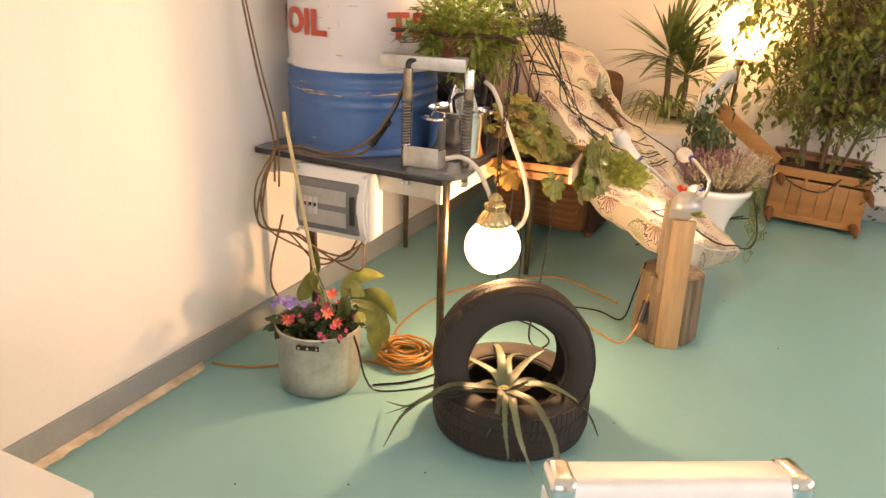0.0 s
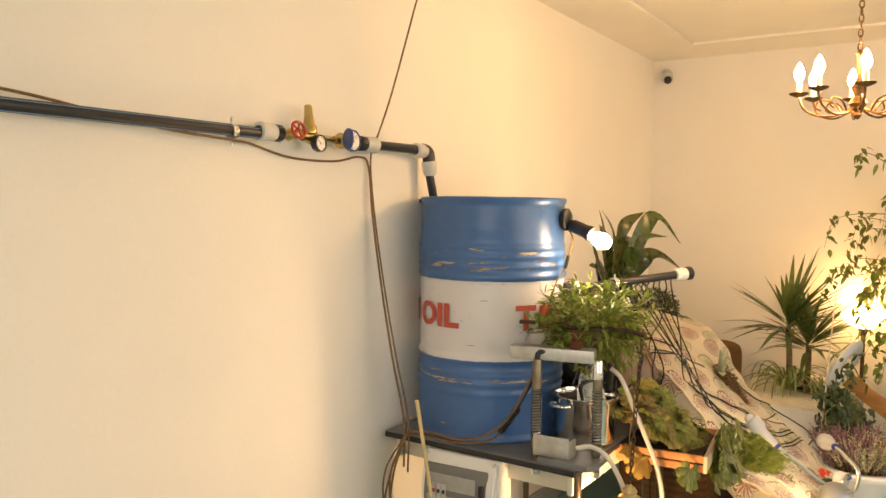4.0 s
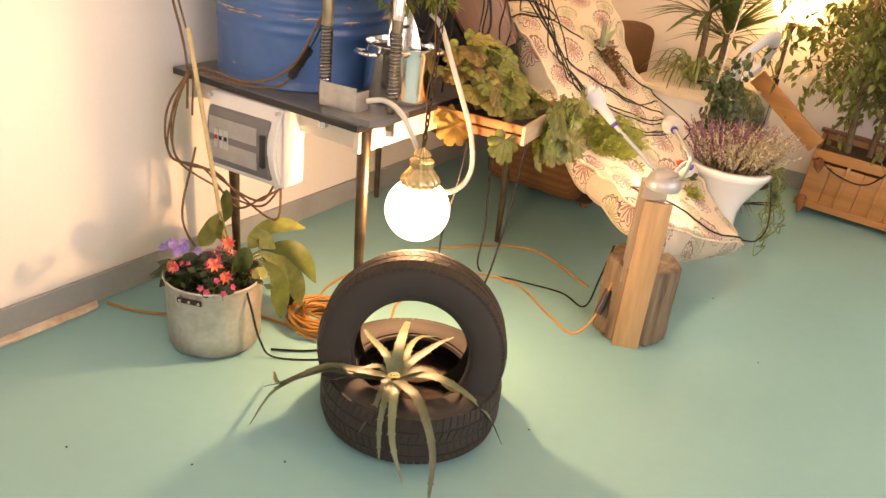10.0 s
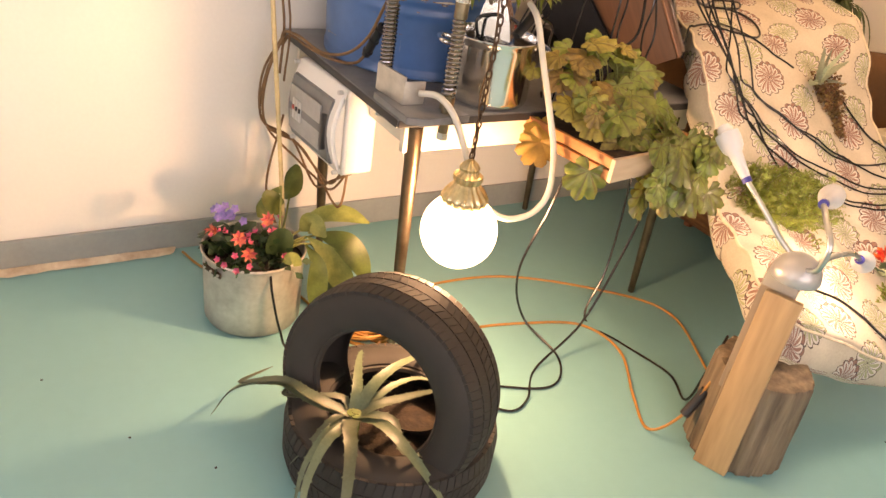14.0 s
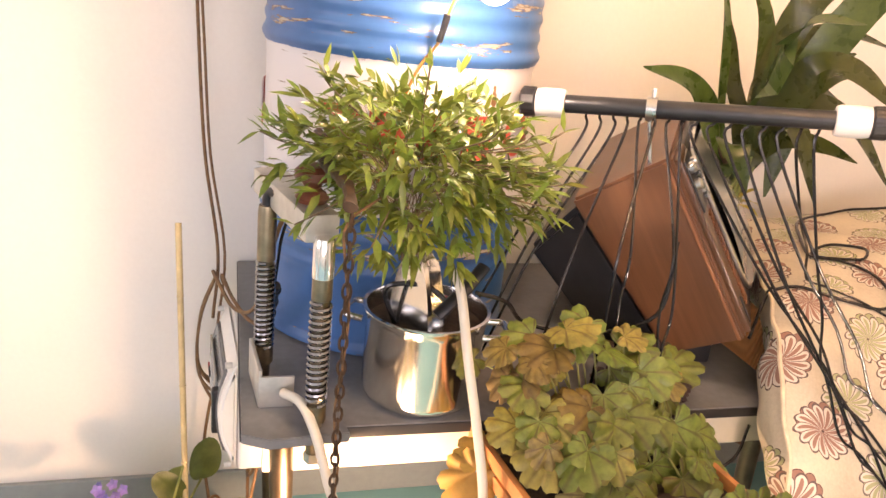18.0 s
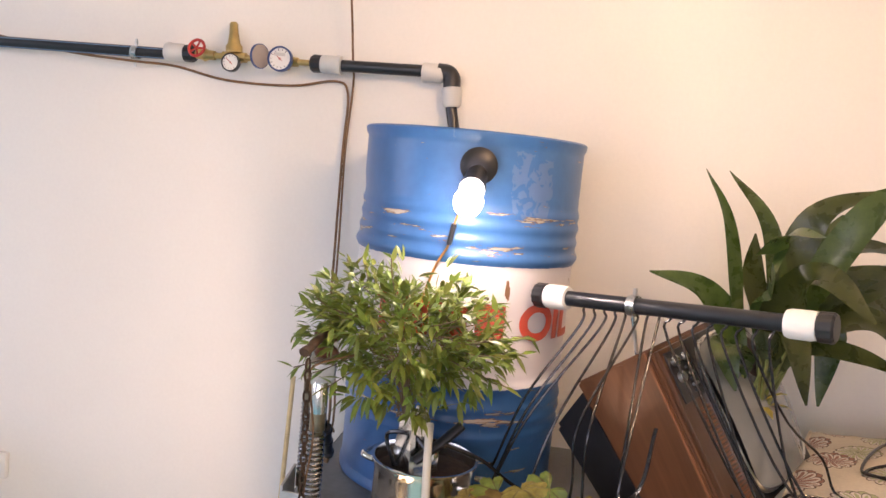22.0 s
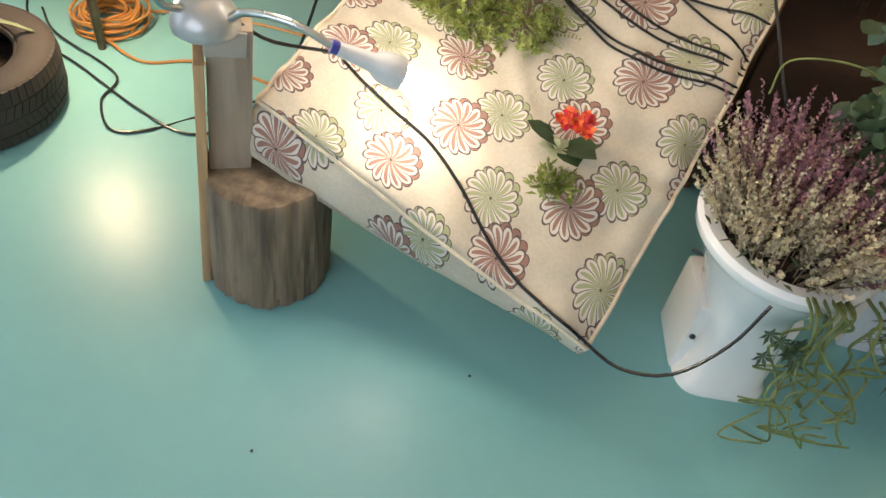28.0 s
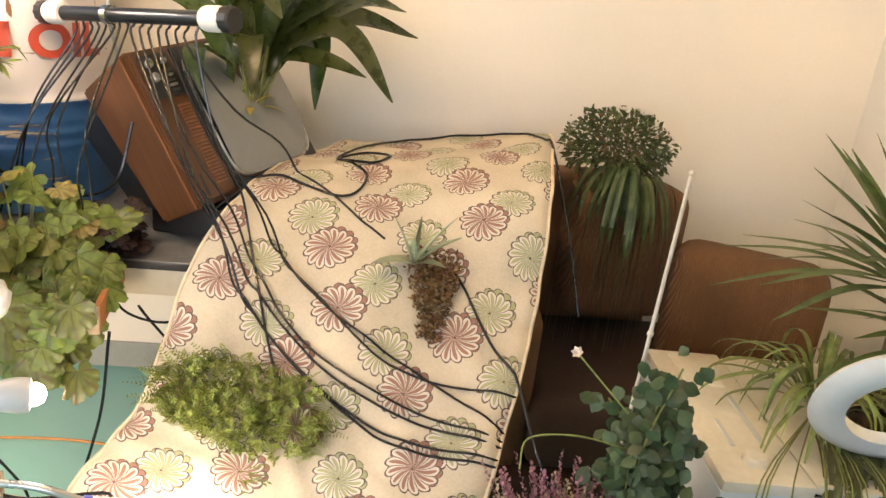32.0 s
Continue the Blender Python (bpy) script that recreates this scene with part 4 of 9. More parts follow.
arc = radians(1) * DR
for turn in (0, -163):
    part("lettering", wrapped(scaled_word("OIL", 43 * arc, 0.086), 36 + turn, 1.108), M_DRUM_RED, drum, "red word OIL on white band")
    part("lettering", wrapped(scaled_word("T", 17 * arc, 0.086), -42 + turn, 1.108), M_DRUM_RED, drum)
    for k, a in enumerate((-22, -4, 14)):
        bar = merge(box((14 * arc, 0.082, 0.0005), (7 * arc, 0.043, 0), bevel=0))
        bmesh.ops.triangulate(bar, faces=bar.faces[:])
        for _ in range(2):
            bmesh.ops.subdivide_edges(bar, edges=[e for e in bar.edges if e.calc_length() > 0.014], cuts=1)
        part("lettering", wrapped(bar, a + turn, 1.108), M_DRUM_RED, drum)
part("bung", lathe([(0, 0), (0.032, 0), (0.032, 0.012), (0.026, 0.016), (0, 0.016)], 24, Matrix.Translation(DC + Vector((-0.235, -0.09, DH - 0.021)))), M_BLACK, drum)

# ---- lamps ----


def ribbed(profile, seg, ribs, depth, m):
    bm = lathe(profile, seg)
    for v in bm.verts:
        r = Vector((v.co.x, v.co.y)).length
        if r > 1e-4:
            f = 1 + depth * math.cos(ribs * math.atan2(v.co.y, v.co.x) + 40 * v.co.z)
            v.co.x, v.co.y = v.co.x * f, v.co.y * f
    bm.transform(m)
    return bm


GC = Vector((-0.873, 2.205, 0.476))
pendant = thing("pendant_lamp", GC, "lit opal glass globe lamp on chain below ornate brass cap", "pendant lamp")
globe = part("globe", lathe([(0.0, -0.093)] + [(0.093 * math.sin(math.pi * k / 24), -0.093 * math.cos(math.pi * k / 24)) for k in range(1, 21)] + [(0.042, 0.084), (0.0, 0.084)], 40, Matrix.Translation(GC)), G_GLOBE, pendant, "glowing opal glass globe")
globe.visible_shadow = False             # the glass lets its bulb's light out
glow_data = bpy.data.lights.new("globe_bulb", "POINT")
glow_data.energy, glow_data.color, glow_data.shadow_soft_size = 16.5, (1.0, 0.67, 0.36), 0.02
glow_bulb = new("globe_bulb", glow_data)
glow_bulb.location = GC
part("cap", ribbed([(0.0, 0.08), (0.052, 0.078), (0.055, 0.088), (0.053, 0.096), (0.047, 0.104), (0.042, 0.112), (0.034, 0.121), (0.030, 0.128), (0.034, 0.137), (0.034, 0.146), (0.024, 0.152), (0.021, 0.158), (0.024, 0.165), (0.019, 0.173), (0.012, 0.180), (0.005, 0.186), (0, 0.187)], 96, 16, 0.05, Matrix.Translation(GC)), M_GOLD, pendant, "fluted brass cap")


def chain(points, link=0.024, wire=0.0022, width=0.011):
    """Open oval links along a line, each turned a quarter."""
    path = [Vector(p) for p in points]
    a, b = path[0], path[-1]
    n = max(2, int((b - a).length / (link * 0.78)))
    bms = []
    for k in range(n):
        c = a.lerp(b, (k + 0.5) / n)
        m = to_axis(c, b - a, 90 * (k % 2) + 15 * math.sin(k))
        ring = []
        for j in range(14):
            t = 2 * math.pi * j / 14
            ring.append(m @ Vector((width / 2 * math.cos(t), 0, link / 2 * math.sin(t))))
        ring.append(ring[0])
        bms.append(tube(ring, wire, 5, smooth=False))
    return merge(*bms)


HANDLE_END = Vector((-0.845, 2.200, 1.135))
part("chain", chain([GC + Z * 0.186, HANDLE_END - Z * 0.01]), M_RUSTY, pendant, "dark iron chain")
part("flex", tube([GC + Z * 0.18] + [GC + Z * (0.18 + 0.08 * k) + Vector((0.006 * math.cos(2.1 * k), 0.006 * math.sin(2.1 * k), 0)) for k in range(1, 6)] + [HANDLE_END + Vector((-0.03, 0, -0.03)), HANDLE_END + Vector((-0.12, 0.06, -0.02))], 0.002, 5, 4), M_BROWN_CABLE, pendant)

# chandelier
CH = Vector((-0.345, 2.88, 0.0))
chand = thing("chandelier", CH + Z * CZ, "brass chandelier with curved arms and lit candle bulbs", "chandelier")
hub = lathe([(0, 1.845), (0.008, 1.85), (0.014, 1.862), (0.010, 1.872), (0.020, 1.885), (0.030, 1.90), (0.022, 1.915), (0.012, 1.925), (0.016, 1.94), (0.024, 1.955), (0.014, 1.975), (0.007, 1.99), (0.007, 2.06), (0.012, 2.07), (0.005, 2.08), (0, 2.085)], 24, Matrix.Translation(CH))
part("hub", hub, M_BRONZE, chand)
part("chain", chain([CH + Z * 2.08, CH + Z * (CZ - 0.02)], 0.03, 0.0025, 0.014), M_BRONZE, chand)
part("ceiling_rose", lathe([(0, CZ - 0.03), (0.02, CZ - 0.028), (0.045, CZ - 0.01), (0.05, CZ - 0.001), (0, CZ - 0.001)], 24, Matrix.Translation(CH)), M_BRONZE, chand)
for k in range(8):
    a = 2 * math.pi * (k + 0.25) / 8
    d = Vector((math.cos(a), math.sin(a), 0))
    tip = CH + d * 0.185
    arm = part("arm", tube([CH + Z * 1.90, CH + d * 0.05 + Z * 1.868, CH + d * 0.11 + Z * 1.86, CH + d * 0.165 + Z * 1.885, tip + Z * 1.93], 0.0042, 8, 6), M_BRONZE, chand)
    part("scroll", tube([CH + d * 0.05 + Z * 1.872, CH + d * 0.075 + Z * 1.905, CH + d * 0.115 + Z * 1.915, CH + d * 0.13 + Z * 1.892, CH + d * 0.112 + Z * 1.880], 0.0032, 7, 6), M_BRONZE, arm)
    part("drip_pan", lathe([(0.0, 1.928), (0.012, 1.93), (0.03, 1.938), (0.033, 1.943), (0.01, 1.94), (0, 1.94)], 18, Matrix.Translation(tip)), M_BRONZE, arm)
    part("candle", rod(tip + Z * 1.94, tip + Z * 1.985, 0.009, 12), M_WHITE_PAINT, arm)
    part("bulb", lathe([(0.006, 1.985), (0.011, 1.99), (0.0165, 2.004), (0.016, 2.018), (0.009, 2.036), (0.003, 2.048), (0, 2.05)], 16, Matrix.Translation(tip)), G_CANDLE, arm, "lit candle bulb")

# clamp lamp on the drum
BB, BU = Vector((-1.222, 2.425, 1.467)), Vector((-1.069, 2.425, 1.405))
clamp_lamp = thing("drum_lamp", BB, "black bulb holder with bare lit bulb fixed to drum", "lamp")
ax = (BU - BB).normalized()
part("flange", lathe([(0, -0.012), (0.036, -0.012), (0.040, -0.006), (0.040, 0.006), (0.032, 0.012), (0.02, 0.016), (0, 0.016)], 28, to_axis(BB + Vector((0.012, 0, 0.022)), (1, 0.05, 0))), M_BLACK, clamp_lamp)
part("holder", lathe([(0, 0), (0.016, 0.0), (0.018, 0.02), (0.023, 0.03), (0.024, 0.085), (0.027, 0.09), (0.027, 0.105), (0, 0.105)], 24, to_axis(BB + Vector((0.012, 0, 0.012)), ax)), M_BLACK, clamp_lamp)
part("bulb", lathe([(0.012, 0.09), (0.014, 0.105), (0.023, 0.122), (0.029, 0.141), (0.027, 0.159), (0.016, 0.175), (0, 0.180)], 24, to_axis(BB + Vector((0.014, 0, 0.004)), ax)), G_SPOT, clamp_lamp, "bare lit bulb")
inline = Vector((-1.190, 2.380, 1.318))
part("cord", tube([BB + Vector((0.02, 0, -0.01)), Vector((-1.175, 2.41, 1.42)), inline + Vector((0.01, 0.01, 0.05)), inline, Vector((-1.212, 2.351, 1.262)), Vector((-1.22, 2.32, 1.16)), Vector((-1.18, 2.29, 1.05))], 0.0028, 7, 6), M_ORANGE_CABLE, clamp_lamp)
part("switch", tube([inline + Vector((0.008, 0.008, 0.045)), inline + Vector((0.004, 0.004, 0.02)), inline], 0.006, 10, 4), M_BLACK, clamp_lamp)

# torchiere
TL = Vector((-0.455, 4.86, 0.0))
torch = thing("floor_lamp", TL, "small torchiere floor lamp with glowing bowl on dark pole", "floor lamp")
part("base", lathe([(0, 0), (0.12, 0), (0.125, 0.008), (0.11, 0.018), (0.02, 0.03), (0, 0.03)], 32, Matrix.Translation(TL)), M_LEGSTEEL, torch)
part("pole", rod(TL + Z * 0.02, TL + Z * 0.83, 0.011, 14), M_LEGSTEEL, torch)
part("neck", lathe([(0.011, 0.80), (0.014, 0.83), (0.03, 0.865), (0.034, 0.872), (0, 0.873)], 24, Matrix.Translation(TL)), M_LEGSTEEL, torch)
part("bowl", lathe([(0.0, 0.872), (0.045, 0.876), (0.085, 0.898), (0.112, 0.93), (0.125, 0.965), (0.120, 0.965), (0.107, 0.933), (0.08, 0.903), (0.04, 0.884), (0, 0.88)], 36, Matrix.Translation(TL)), G_TORCH, torch, "glowing glass bowl")
part("bulb", ball(0.03, TL + Z * 0.955, 2), G_BULB, torch, "lit bulb")
part("switch", box((0.02, 0.018, 0.05), TL + Vector((0.012, -0.02, 0.56)), bevel=0.004), M_BLACK, torch)
part("flex", tube([TL + Vector((0, -0.013, 0.80)), TL + Vector((-0.05, -0.03, 0.68)), TL + Vector((-0.01, -0.025, 0.58)), TL + Vector((0.01, -0.02, 0.3)), TL + Vector((0.03, -0.04, 0.02))], 0.003, 6, 6), M_CABLE, torch)

# three goose-neck spots on the post
DM = Vector((-0.352, 2.762, 0.575))
spots = thing("gooseneck_lamp", DM, "silver dome lamp with three bendable spotlight arms, on post", "spotlight lamp")
part("dome", lathe([(0, -0.022), (0.052, -0.022), (0.055, -0.014), (0.052, 0.004), (0.042, 0.022), (0.026, 0.034), (0.010, 0.039), (0, 0.04)], 36, Matrix.Translation(DM)), M_DOME, spots)
part("spacer", box((0.078, 0.070, 0.045), m=post_m @ Matrix.Translation((-0.004, 0.028, 0.535)), bevel=0.004), M_CLEAR, spots, "clear plastic block")


def gooseneck(points, lit):
    p = [Vector(q) for q in points]
    neck = part("arm", tube(p[:-1], 0.0065, 10, 8), M_ZINC, spots, "ribbed silver flexible arm")
    d = (p[-1] - p[-2]).normalized()
    m = to_axis(p[-2], d)
    part("collar", lathe([(0, -0.006), (0.011, -0.006), (0.011, 0.008), (0, 0.008)], 18, m), M_BLUERING, neck, "blue plastic collar")
    part("head", lathe([(0.0, 0.006), (0.011, 0.006), (0.0145, 0.05), (0.016, 0.066), (0.025, 0.080), (0.028, 0.10), (0.027, 0.118), (0.021, 0.120), (0.018, 0.110), (0, 0.108)], 28, m), M_LAMPBODY, neck, "pearl grey spot head")
    part("bulb", lathe([(0, 0.109), (0.013, 0.110), (0.017, 0.119), (0.018, 0.128), (0.012, 0.138), (0, 0.142)], 18, m), G_HALO if lit else M_DIAL, neck, "lit halogen bulb" if lit else "unlit halogen bulb")


gooseneck([DM + Vector((-0.03, 0.0, 0.025)), (-0.42, 2.755, 0.625), (-0.48, 2.745, 0.672), (-0.536, 2.738, 0.712), (-0.605, 2.731, 0.775)], False)
gooseneck([DM + Vector((0.03, -0.02, 0.02)), (-0.29, 2.72, 0.62), (-0.285, 2.715, 0.68), (-0.33, 2.74, 0.72), (-0.36, 2.765, 0.735), (-0.40, 2.86, 0.722)], True)
gooseneck([DM + Vector((0.01, 0.045, 0.01)), (-0.335, 2.84, 0.605), (-0.328, 2.91, 0.606), (-0.336, 2.975, 0.575), (-0.368, 3.07, 0.533)], True)

# ---- water pipe along the wall ----
PX, PZ = -1.712, 1.735
pipe = thing("water_pipe", (PX, 1.4, PZ), "black water pipe with valve, meter, gauge on wall brackets", "water pipe")
part("pipe", rod((PX, 0.50, PZ - 0.012), (PX, 1.45, PZ - 0.006), 0.0165, 20), M_PIPE, pipe)
for a in (0.9, 2.6):
    off = Vector((0.0166 * math.sin(a), 0, 0.0166 * math.cos(a)))
    part("stripe", rod(Vector((PX, 0.51, PZ - 0.012)) + off, Vector((PX, 1.44, PZ - 0.006)) + off, 0.0012, 4), M_STRIPE, pipe)
part("pipe", rod((PX, 1.96, PZ), (PX, 2.225, PZ + 0.004), 0.0165, 20), M_PIPE, pipe)
YAX = (0, 1, 0)


def coupler(y, flip=1, z=PZ, parent=None, length=0.062):
    m = to_axis((PX, y, z), (0, flip, 0))
    c = part("coupling", ribbed([(0.017, 0), (0.026, 0.002), (0.028, 0.012), (0.026, 0.018), (0.0255, length - 0.008), (0.022, length), (0.017, length)], 48, 24, 0.012, m), M_GREYFIT, pipe, "grey compression fitting")
    return c


coupler(0.56, -1, PZ - 0.012)
coupler(1.43)
coupler(1.96, -1)
coupler(2.19)
part("end_cap", ribbed([(0, 0), (0.026, 0), (0.027, 0.03), (0.024, 0.036), (0, 0.036)], 48, 12, 0.03, to_axis((PX, 0.505, PZ - 0.012), (0, -1, 0))), M_BLACK, pipe)
part("union", ribbed([(0, 0), (0.024, 0), (0.025, 0.022), (0.020, 0.03), (0.012, 0.034), (0, 0.034)], 48, 12, 0.03, to_axis((PX, 1.49, PZ), YAX)), M_BLACK, pipe)
part("union", ribbed([(0, 0), (0.024, 0), (0.025, 0.022), (0.020, 0.03), (0.012, 0.034), (0, 0.034)], 48, 12, 0.03, to_axis((PX, 1.90, PZ), (0, -1, 0))), M_BLACK, pipe)
part("nipple", rod((PX, 1.50, PZ), (PX, 1.90, PZ), 0.0085, 14), M_BRASS, pipe)
for y in (0.63, 1.335):
    b = part("bracket", lathe([(0.0175, -0.009), (0.021, -0.009), (0.021, 0.009), (0.0175, 0.009)], 24, to_axis((PX, y, PZ - 0.01), YAX), closed=True), M_ZINC, pipe, "zinc pipe clip")
    for s in (1, -1):
        part("screw", merge(rod((PX, y, PZ - 0.01 + s * 0.019), (PX, y, PZ - 0.01 + s * 0.04), 0.004, 8), ball(0.006, (PX, y, PZ - 0.01 + s * 0.030), 1)), M_ZINC, b)
    part("stud", rod((PX - 0.02, y, PZ - 0.01), (WX, y, PZ - 0.01), 0.004, 8), M_ZINC, b)

valve = thing("stop_valve", (PX, 1.55, PZ), "brass stop valve with red hand wheel", "valve")
part("body", lathe([(0, -0.03), (0.013, -0.03), (0.014, -0.012), (0.019, 0), (0.014, 0.012), (0.013, 0.03), (0, 0.03)], 20, to_axis((PX, 1.55, PZ), YAX)), M_BRASS, valve)
part("stem", rod((PX, 1.55, PZ), (PX + 0.045, 1.545, PZ + 0.012), 0.006, 10), M_BRASS, valve)
wheel = []
wm = to_axis((PX + 0.045, 1.545, PZ + 0.012), (1, -0.1, 0.25))
ringpts = [wm @ Vector((0.024 * math.cos(2 * math.pi * k / 20), 0.024 * math.sin(2 * math.pi * k / 20), 0)) for k in range(21)]
wheel.append(tube(ringpts, 0.0042, 8, smooth=False))
for k in range(5):
    a = 2 * math.pi * k / 5
    wheel.append(rod(wm @ Vector((0, 0, 0)), wm @ Vector((0.024 * math.cos(a), 0.024 * math.sin(a), 0)), 0.003, 6))
wheel.append(ball(0.007, wm, 1))
part("hand_wheel", merge(*wheel), M_RED, valve, "red painted hand wheel")

reducer = thing("pressure_reducer", (PX, 1.64, PZ), "brass pressure reducer with round dial gauge", "pressure valve")
part("body", lathe([(0, -0.035), (0.014, -0.035), (0.015, -0.02), (0.022, 0), (0.015, 0.02), (0.014, 0.035), (0, 0.035)], 20, to_axis((PX, 1.64, PZ), YAX)), M_BRASS, reducer)
part("spring_cover", lathe([(0, 0), (0.024, 0.004), (0.024, 0.022), (0.018, 0.03), (0.013, 0.06), (0.012, 0.085), (0.008, 0.09), (0, 0.09)], 24, to_axis((PX, 1.638, PZ + 0.008), (0, -0.08, 1))), M_BRASS, reducer)


def dial(parent, at, r, rim_mat, facing=(1, 0.05, 0.05)):
    m = to_axis(at, facing)
    case = part("case", lathe([(0, -0.018), (r * 0.8, -0.018), (r, -0.008), (r, 0.007), (r * 0.9, 0.009), (r * 0.87, 0.004), (0, 0.004)], 36, m), rim_mat, parent)
    part("face", lathe([(0, 0.0045), (r * 0.86, 0.0045), (r * 0.86, 0.0035), (0, 0.0035)], 32, m), M_DIAL, case, "white printed dial face")
    part("needle", merge(box((r * 0.05, r * 0.9, 0.001), m=m @ Matrix.Rotation(radians(50), 4, "Z") @ Matrix.Translation((0, r * 0.2, 0.0055)), bevel=0), ball(r * 0.1, m @ Matrix.Translation((0, 0, 0.005)), 1)), M_RED, case)
    ticks = []
    for k in range(11):
        a = radians(-40 + 26 * k)
        ticks.append(box((r * 0.04, r * 0.16, 0.0006), m=m @ Matrix.Rotation(a, 4, "Z") @ Matrix.Translation((0, r * 0.72, 0.005)), bevel=0))
    part("scale", merge(*ticks), M_BLACK, case)
    return case


dial(reducer, (PX + 0.035, 1.645, PZ - 0.02), 0.026, M_BLACK)
meter = thing("water_meter", (PX, 1.79, PZ), "blue water meter with white dial and open lid", "water meter")
part("body", lathe([(0, -0.04), (0.013, -0.04), (0.014, -0.02), (0.026, -0.012), (0.026, 0.012), (0.014, 0.02), (0.013, 0.04), (0, 0.04)], 24, to_axis((PX, 1.79, PZ), YAX)), M_BRASS, meter)
dial(meter, (PX + 0.04, 1.792, PZ), 0.035, M_BLUE_LABEL, (1, 0.0, 0.05))
part("counter", box((0.002, 0.032, 0.009), (PX + 0.0465, 1.792, PZ + 0.012), bevel=0.0005), M_GREYFIT, meter)
lid = part("lid", lathe([(0, -0.006), (0.030, -0.006), (0.034, -0.002), (0.034, 0.003), (0, 0.003)], 32, to_axis((PX + 0.066, 1.742, PZ), (0.42, 0.90, 0.0))), M_BLUE_LABEL, meter, "blue hinged lid standing open")
part("lid_lining", lathe([(0, 0.0035), (0.031, 0.0035), (0.032, 0.0045), (0.030, 0.0055), (0, 0.0055)], 32, to_axis((PX + 0.066, 1.742, PZ), (0.42, 0.90, 0.0))), node_material("grey_meter_lid", (0.30, 0.26, 0.24), 0.4, var=0.06, bump=0.02), lid, "grey inside of lid")

elbow = part("elbow", tube([(PX, 2.235, PZ + 0.004), (PX, 2.262, PZ + 0.002), (PX + 0.002, 2.275, PZ - 0.012), (PX + 0.004, 2.277, PZ - 0.04)], 0.024, 18, 5), M_BLACK, pipe)
part("coupling", ribbed([(0.017, 0), (0.027, 0.002), (0.029, 0.012), (0.027, 0.018), (0.026, 0.045), (0.021, 0.055), (0.017, 0.055)], 48, 24, 0.012, to_axis((PX + 0.004, 2.277, PZ - 0.035), (0.03, 0.12, -1))), M_GREYFIT, pipe)
part("pipe", rod((PX + 0.004, 2.278, PZ - 0.08), (PX + 0.012, 2.305, 1.545), 0.016, 18), M_PIPE, pipe)

# brown flex that follows the pipe, runs down and up the wall
flex = thing("wall_cable", (WX, 2.0, 1.7), "brown fabric covered cables run along pipe and wall", "cable")
part("run", tube([(WX + 0.03, 0.62, 1.765), (WX + 0.03, 0.80, 1.755), (PX - 0.01, 1.1, PZ - 0.02), (PX + 0.01, 1.33, PZ - 0.035), (WX + 0.012, 1.44, 1.70), (WX + 0.008, 1.60, 1.672), (WX + 0.008, 1.80, 1.672), (WX + 0.010, 1.93, 1.695), (WX + 0.014, 1.972, 1.66), (-1.735, 1.975, 1.50), (-1.70, 1.985, 1.25), (-1.66, 2.0, 1.0), (-1.63, 2.03, 0.78), (-1.62, 2.02, 0.62)], 0.0038, 7, 5), M_BROWN_CABLE, flex)
part("run", tube([(-1.43, 1.96, 2.53), (-1.54, 1.97, 2.24), (-1.66, 1.985, 1.92), (-1.722, 1.985, 1.77), (WX + 0.012, 1.985, 1.69), (-1.732, 1.983, 1.50), (-1.695, 1.997, 1.24), (-1.652, 2.012, 1.0), (-1.622, 2.045, 0.78), (-1.61, 2.03, 0.60)], 0.0032, 7, 5), M_BROWN_CABLE, flex)
rng = random.Random(5)
for k in range(4):
    c = [Vector((-1.615, 2.03, 0.74)), Vector((-1.66 + rng.uniform(-0.02, 0.02), 1.99, 0.60)), Vector((-1.65 + rng.uniform(-0.03, 0.03), 1.99, 0.46)), Vector((-1.57 + rng.uniform(-0.03, 0.03), 2.06, 0.40 + rng.uniform(-0.03, 0.03))),
         Vector((-1.50, 2.10, 0.34 + rng.uniform(-0.05, 0.05))), Vector((-1.36 + rng.uniform(-0.04, 0.04), 2.10, 0.36 + rng.uniform(-0.04, 0.02))), Vector((-1.32 + rng.uniform(-0.03, 0.03), 2.12, 0.44))]
    part("loop", tube(c, 0.0036, 6, 6), M_BROWN_CABLE, flex)
CON_A, CON_B = Vector((-1.298, 2.127, 0.774)), Vector((-1.236, 2.133, 0.864))
part("loop", tube([(-1.64, 2.03, 0.70), (-1.60, 2.02, 0.745), (-1.52, 2.03, 0.758), (-1.42, 2.06, 0.742), (-1.33, 2.09, 0.768), (-1.26, 2.11, 0.83), (-1.21, 2.12, 0.92), (-1.175, 2.135, 1.0), (-1.172, 2.16, 1.05)], 0.004, 7, 6), M_BROWN_CABLE, flex)
part("loop", tube([(-1.65, 2.04, 0.70), (-1.60, 2.04, 0.735), (-1.50, 2.06, 0.728), (-1.39, 2.09, 0.728), (-1.33, 2.115, 0.742), CON_A], 0.004, 7, 6), M_BROWN_CABLE, flex)
part("loop", tube([CON_B, (-1.21, 2.135, 0.91), (-1.183, 2.14, 0.98), (-1.178, 2.16, 1.05)], 0.0028, 6, 6), M_CABLE, flex)
con = part("connector", tube([CON_A, CON_A.lerp(CON_B, 0.35), CON_A.lerp(CON_B, 0.7), CON_B], 0.0115, 12, 4), M_BLACK, flex, "black inline connector")
for t in (0.12, 0.5, 0.88):
    part("ring", lathe([(0.011, -0.004), (0.014, -0.002), (0.014, 0.002), (0.011, 0.004)], 16, to_axis(CON_A.lerp(CON_B, t), CON_B - CON_A)), M_BLACK, con)
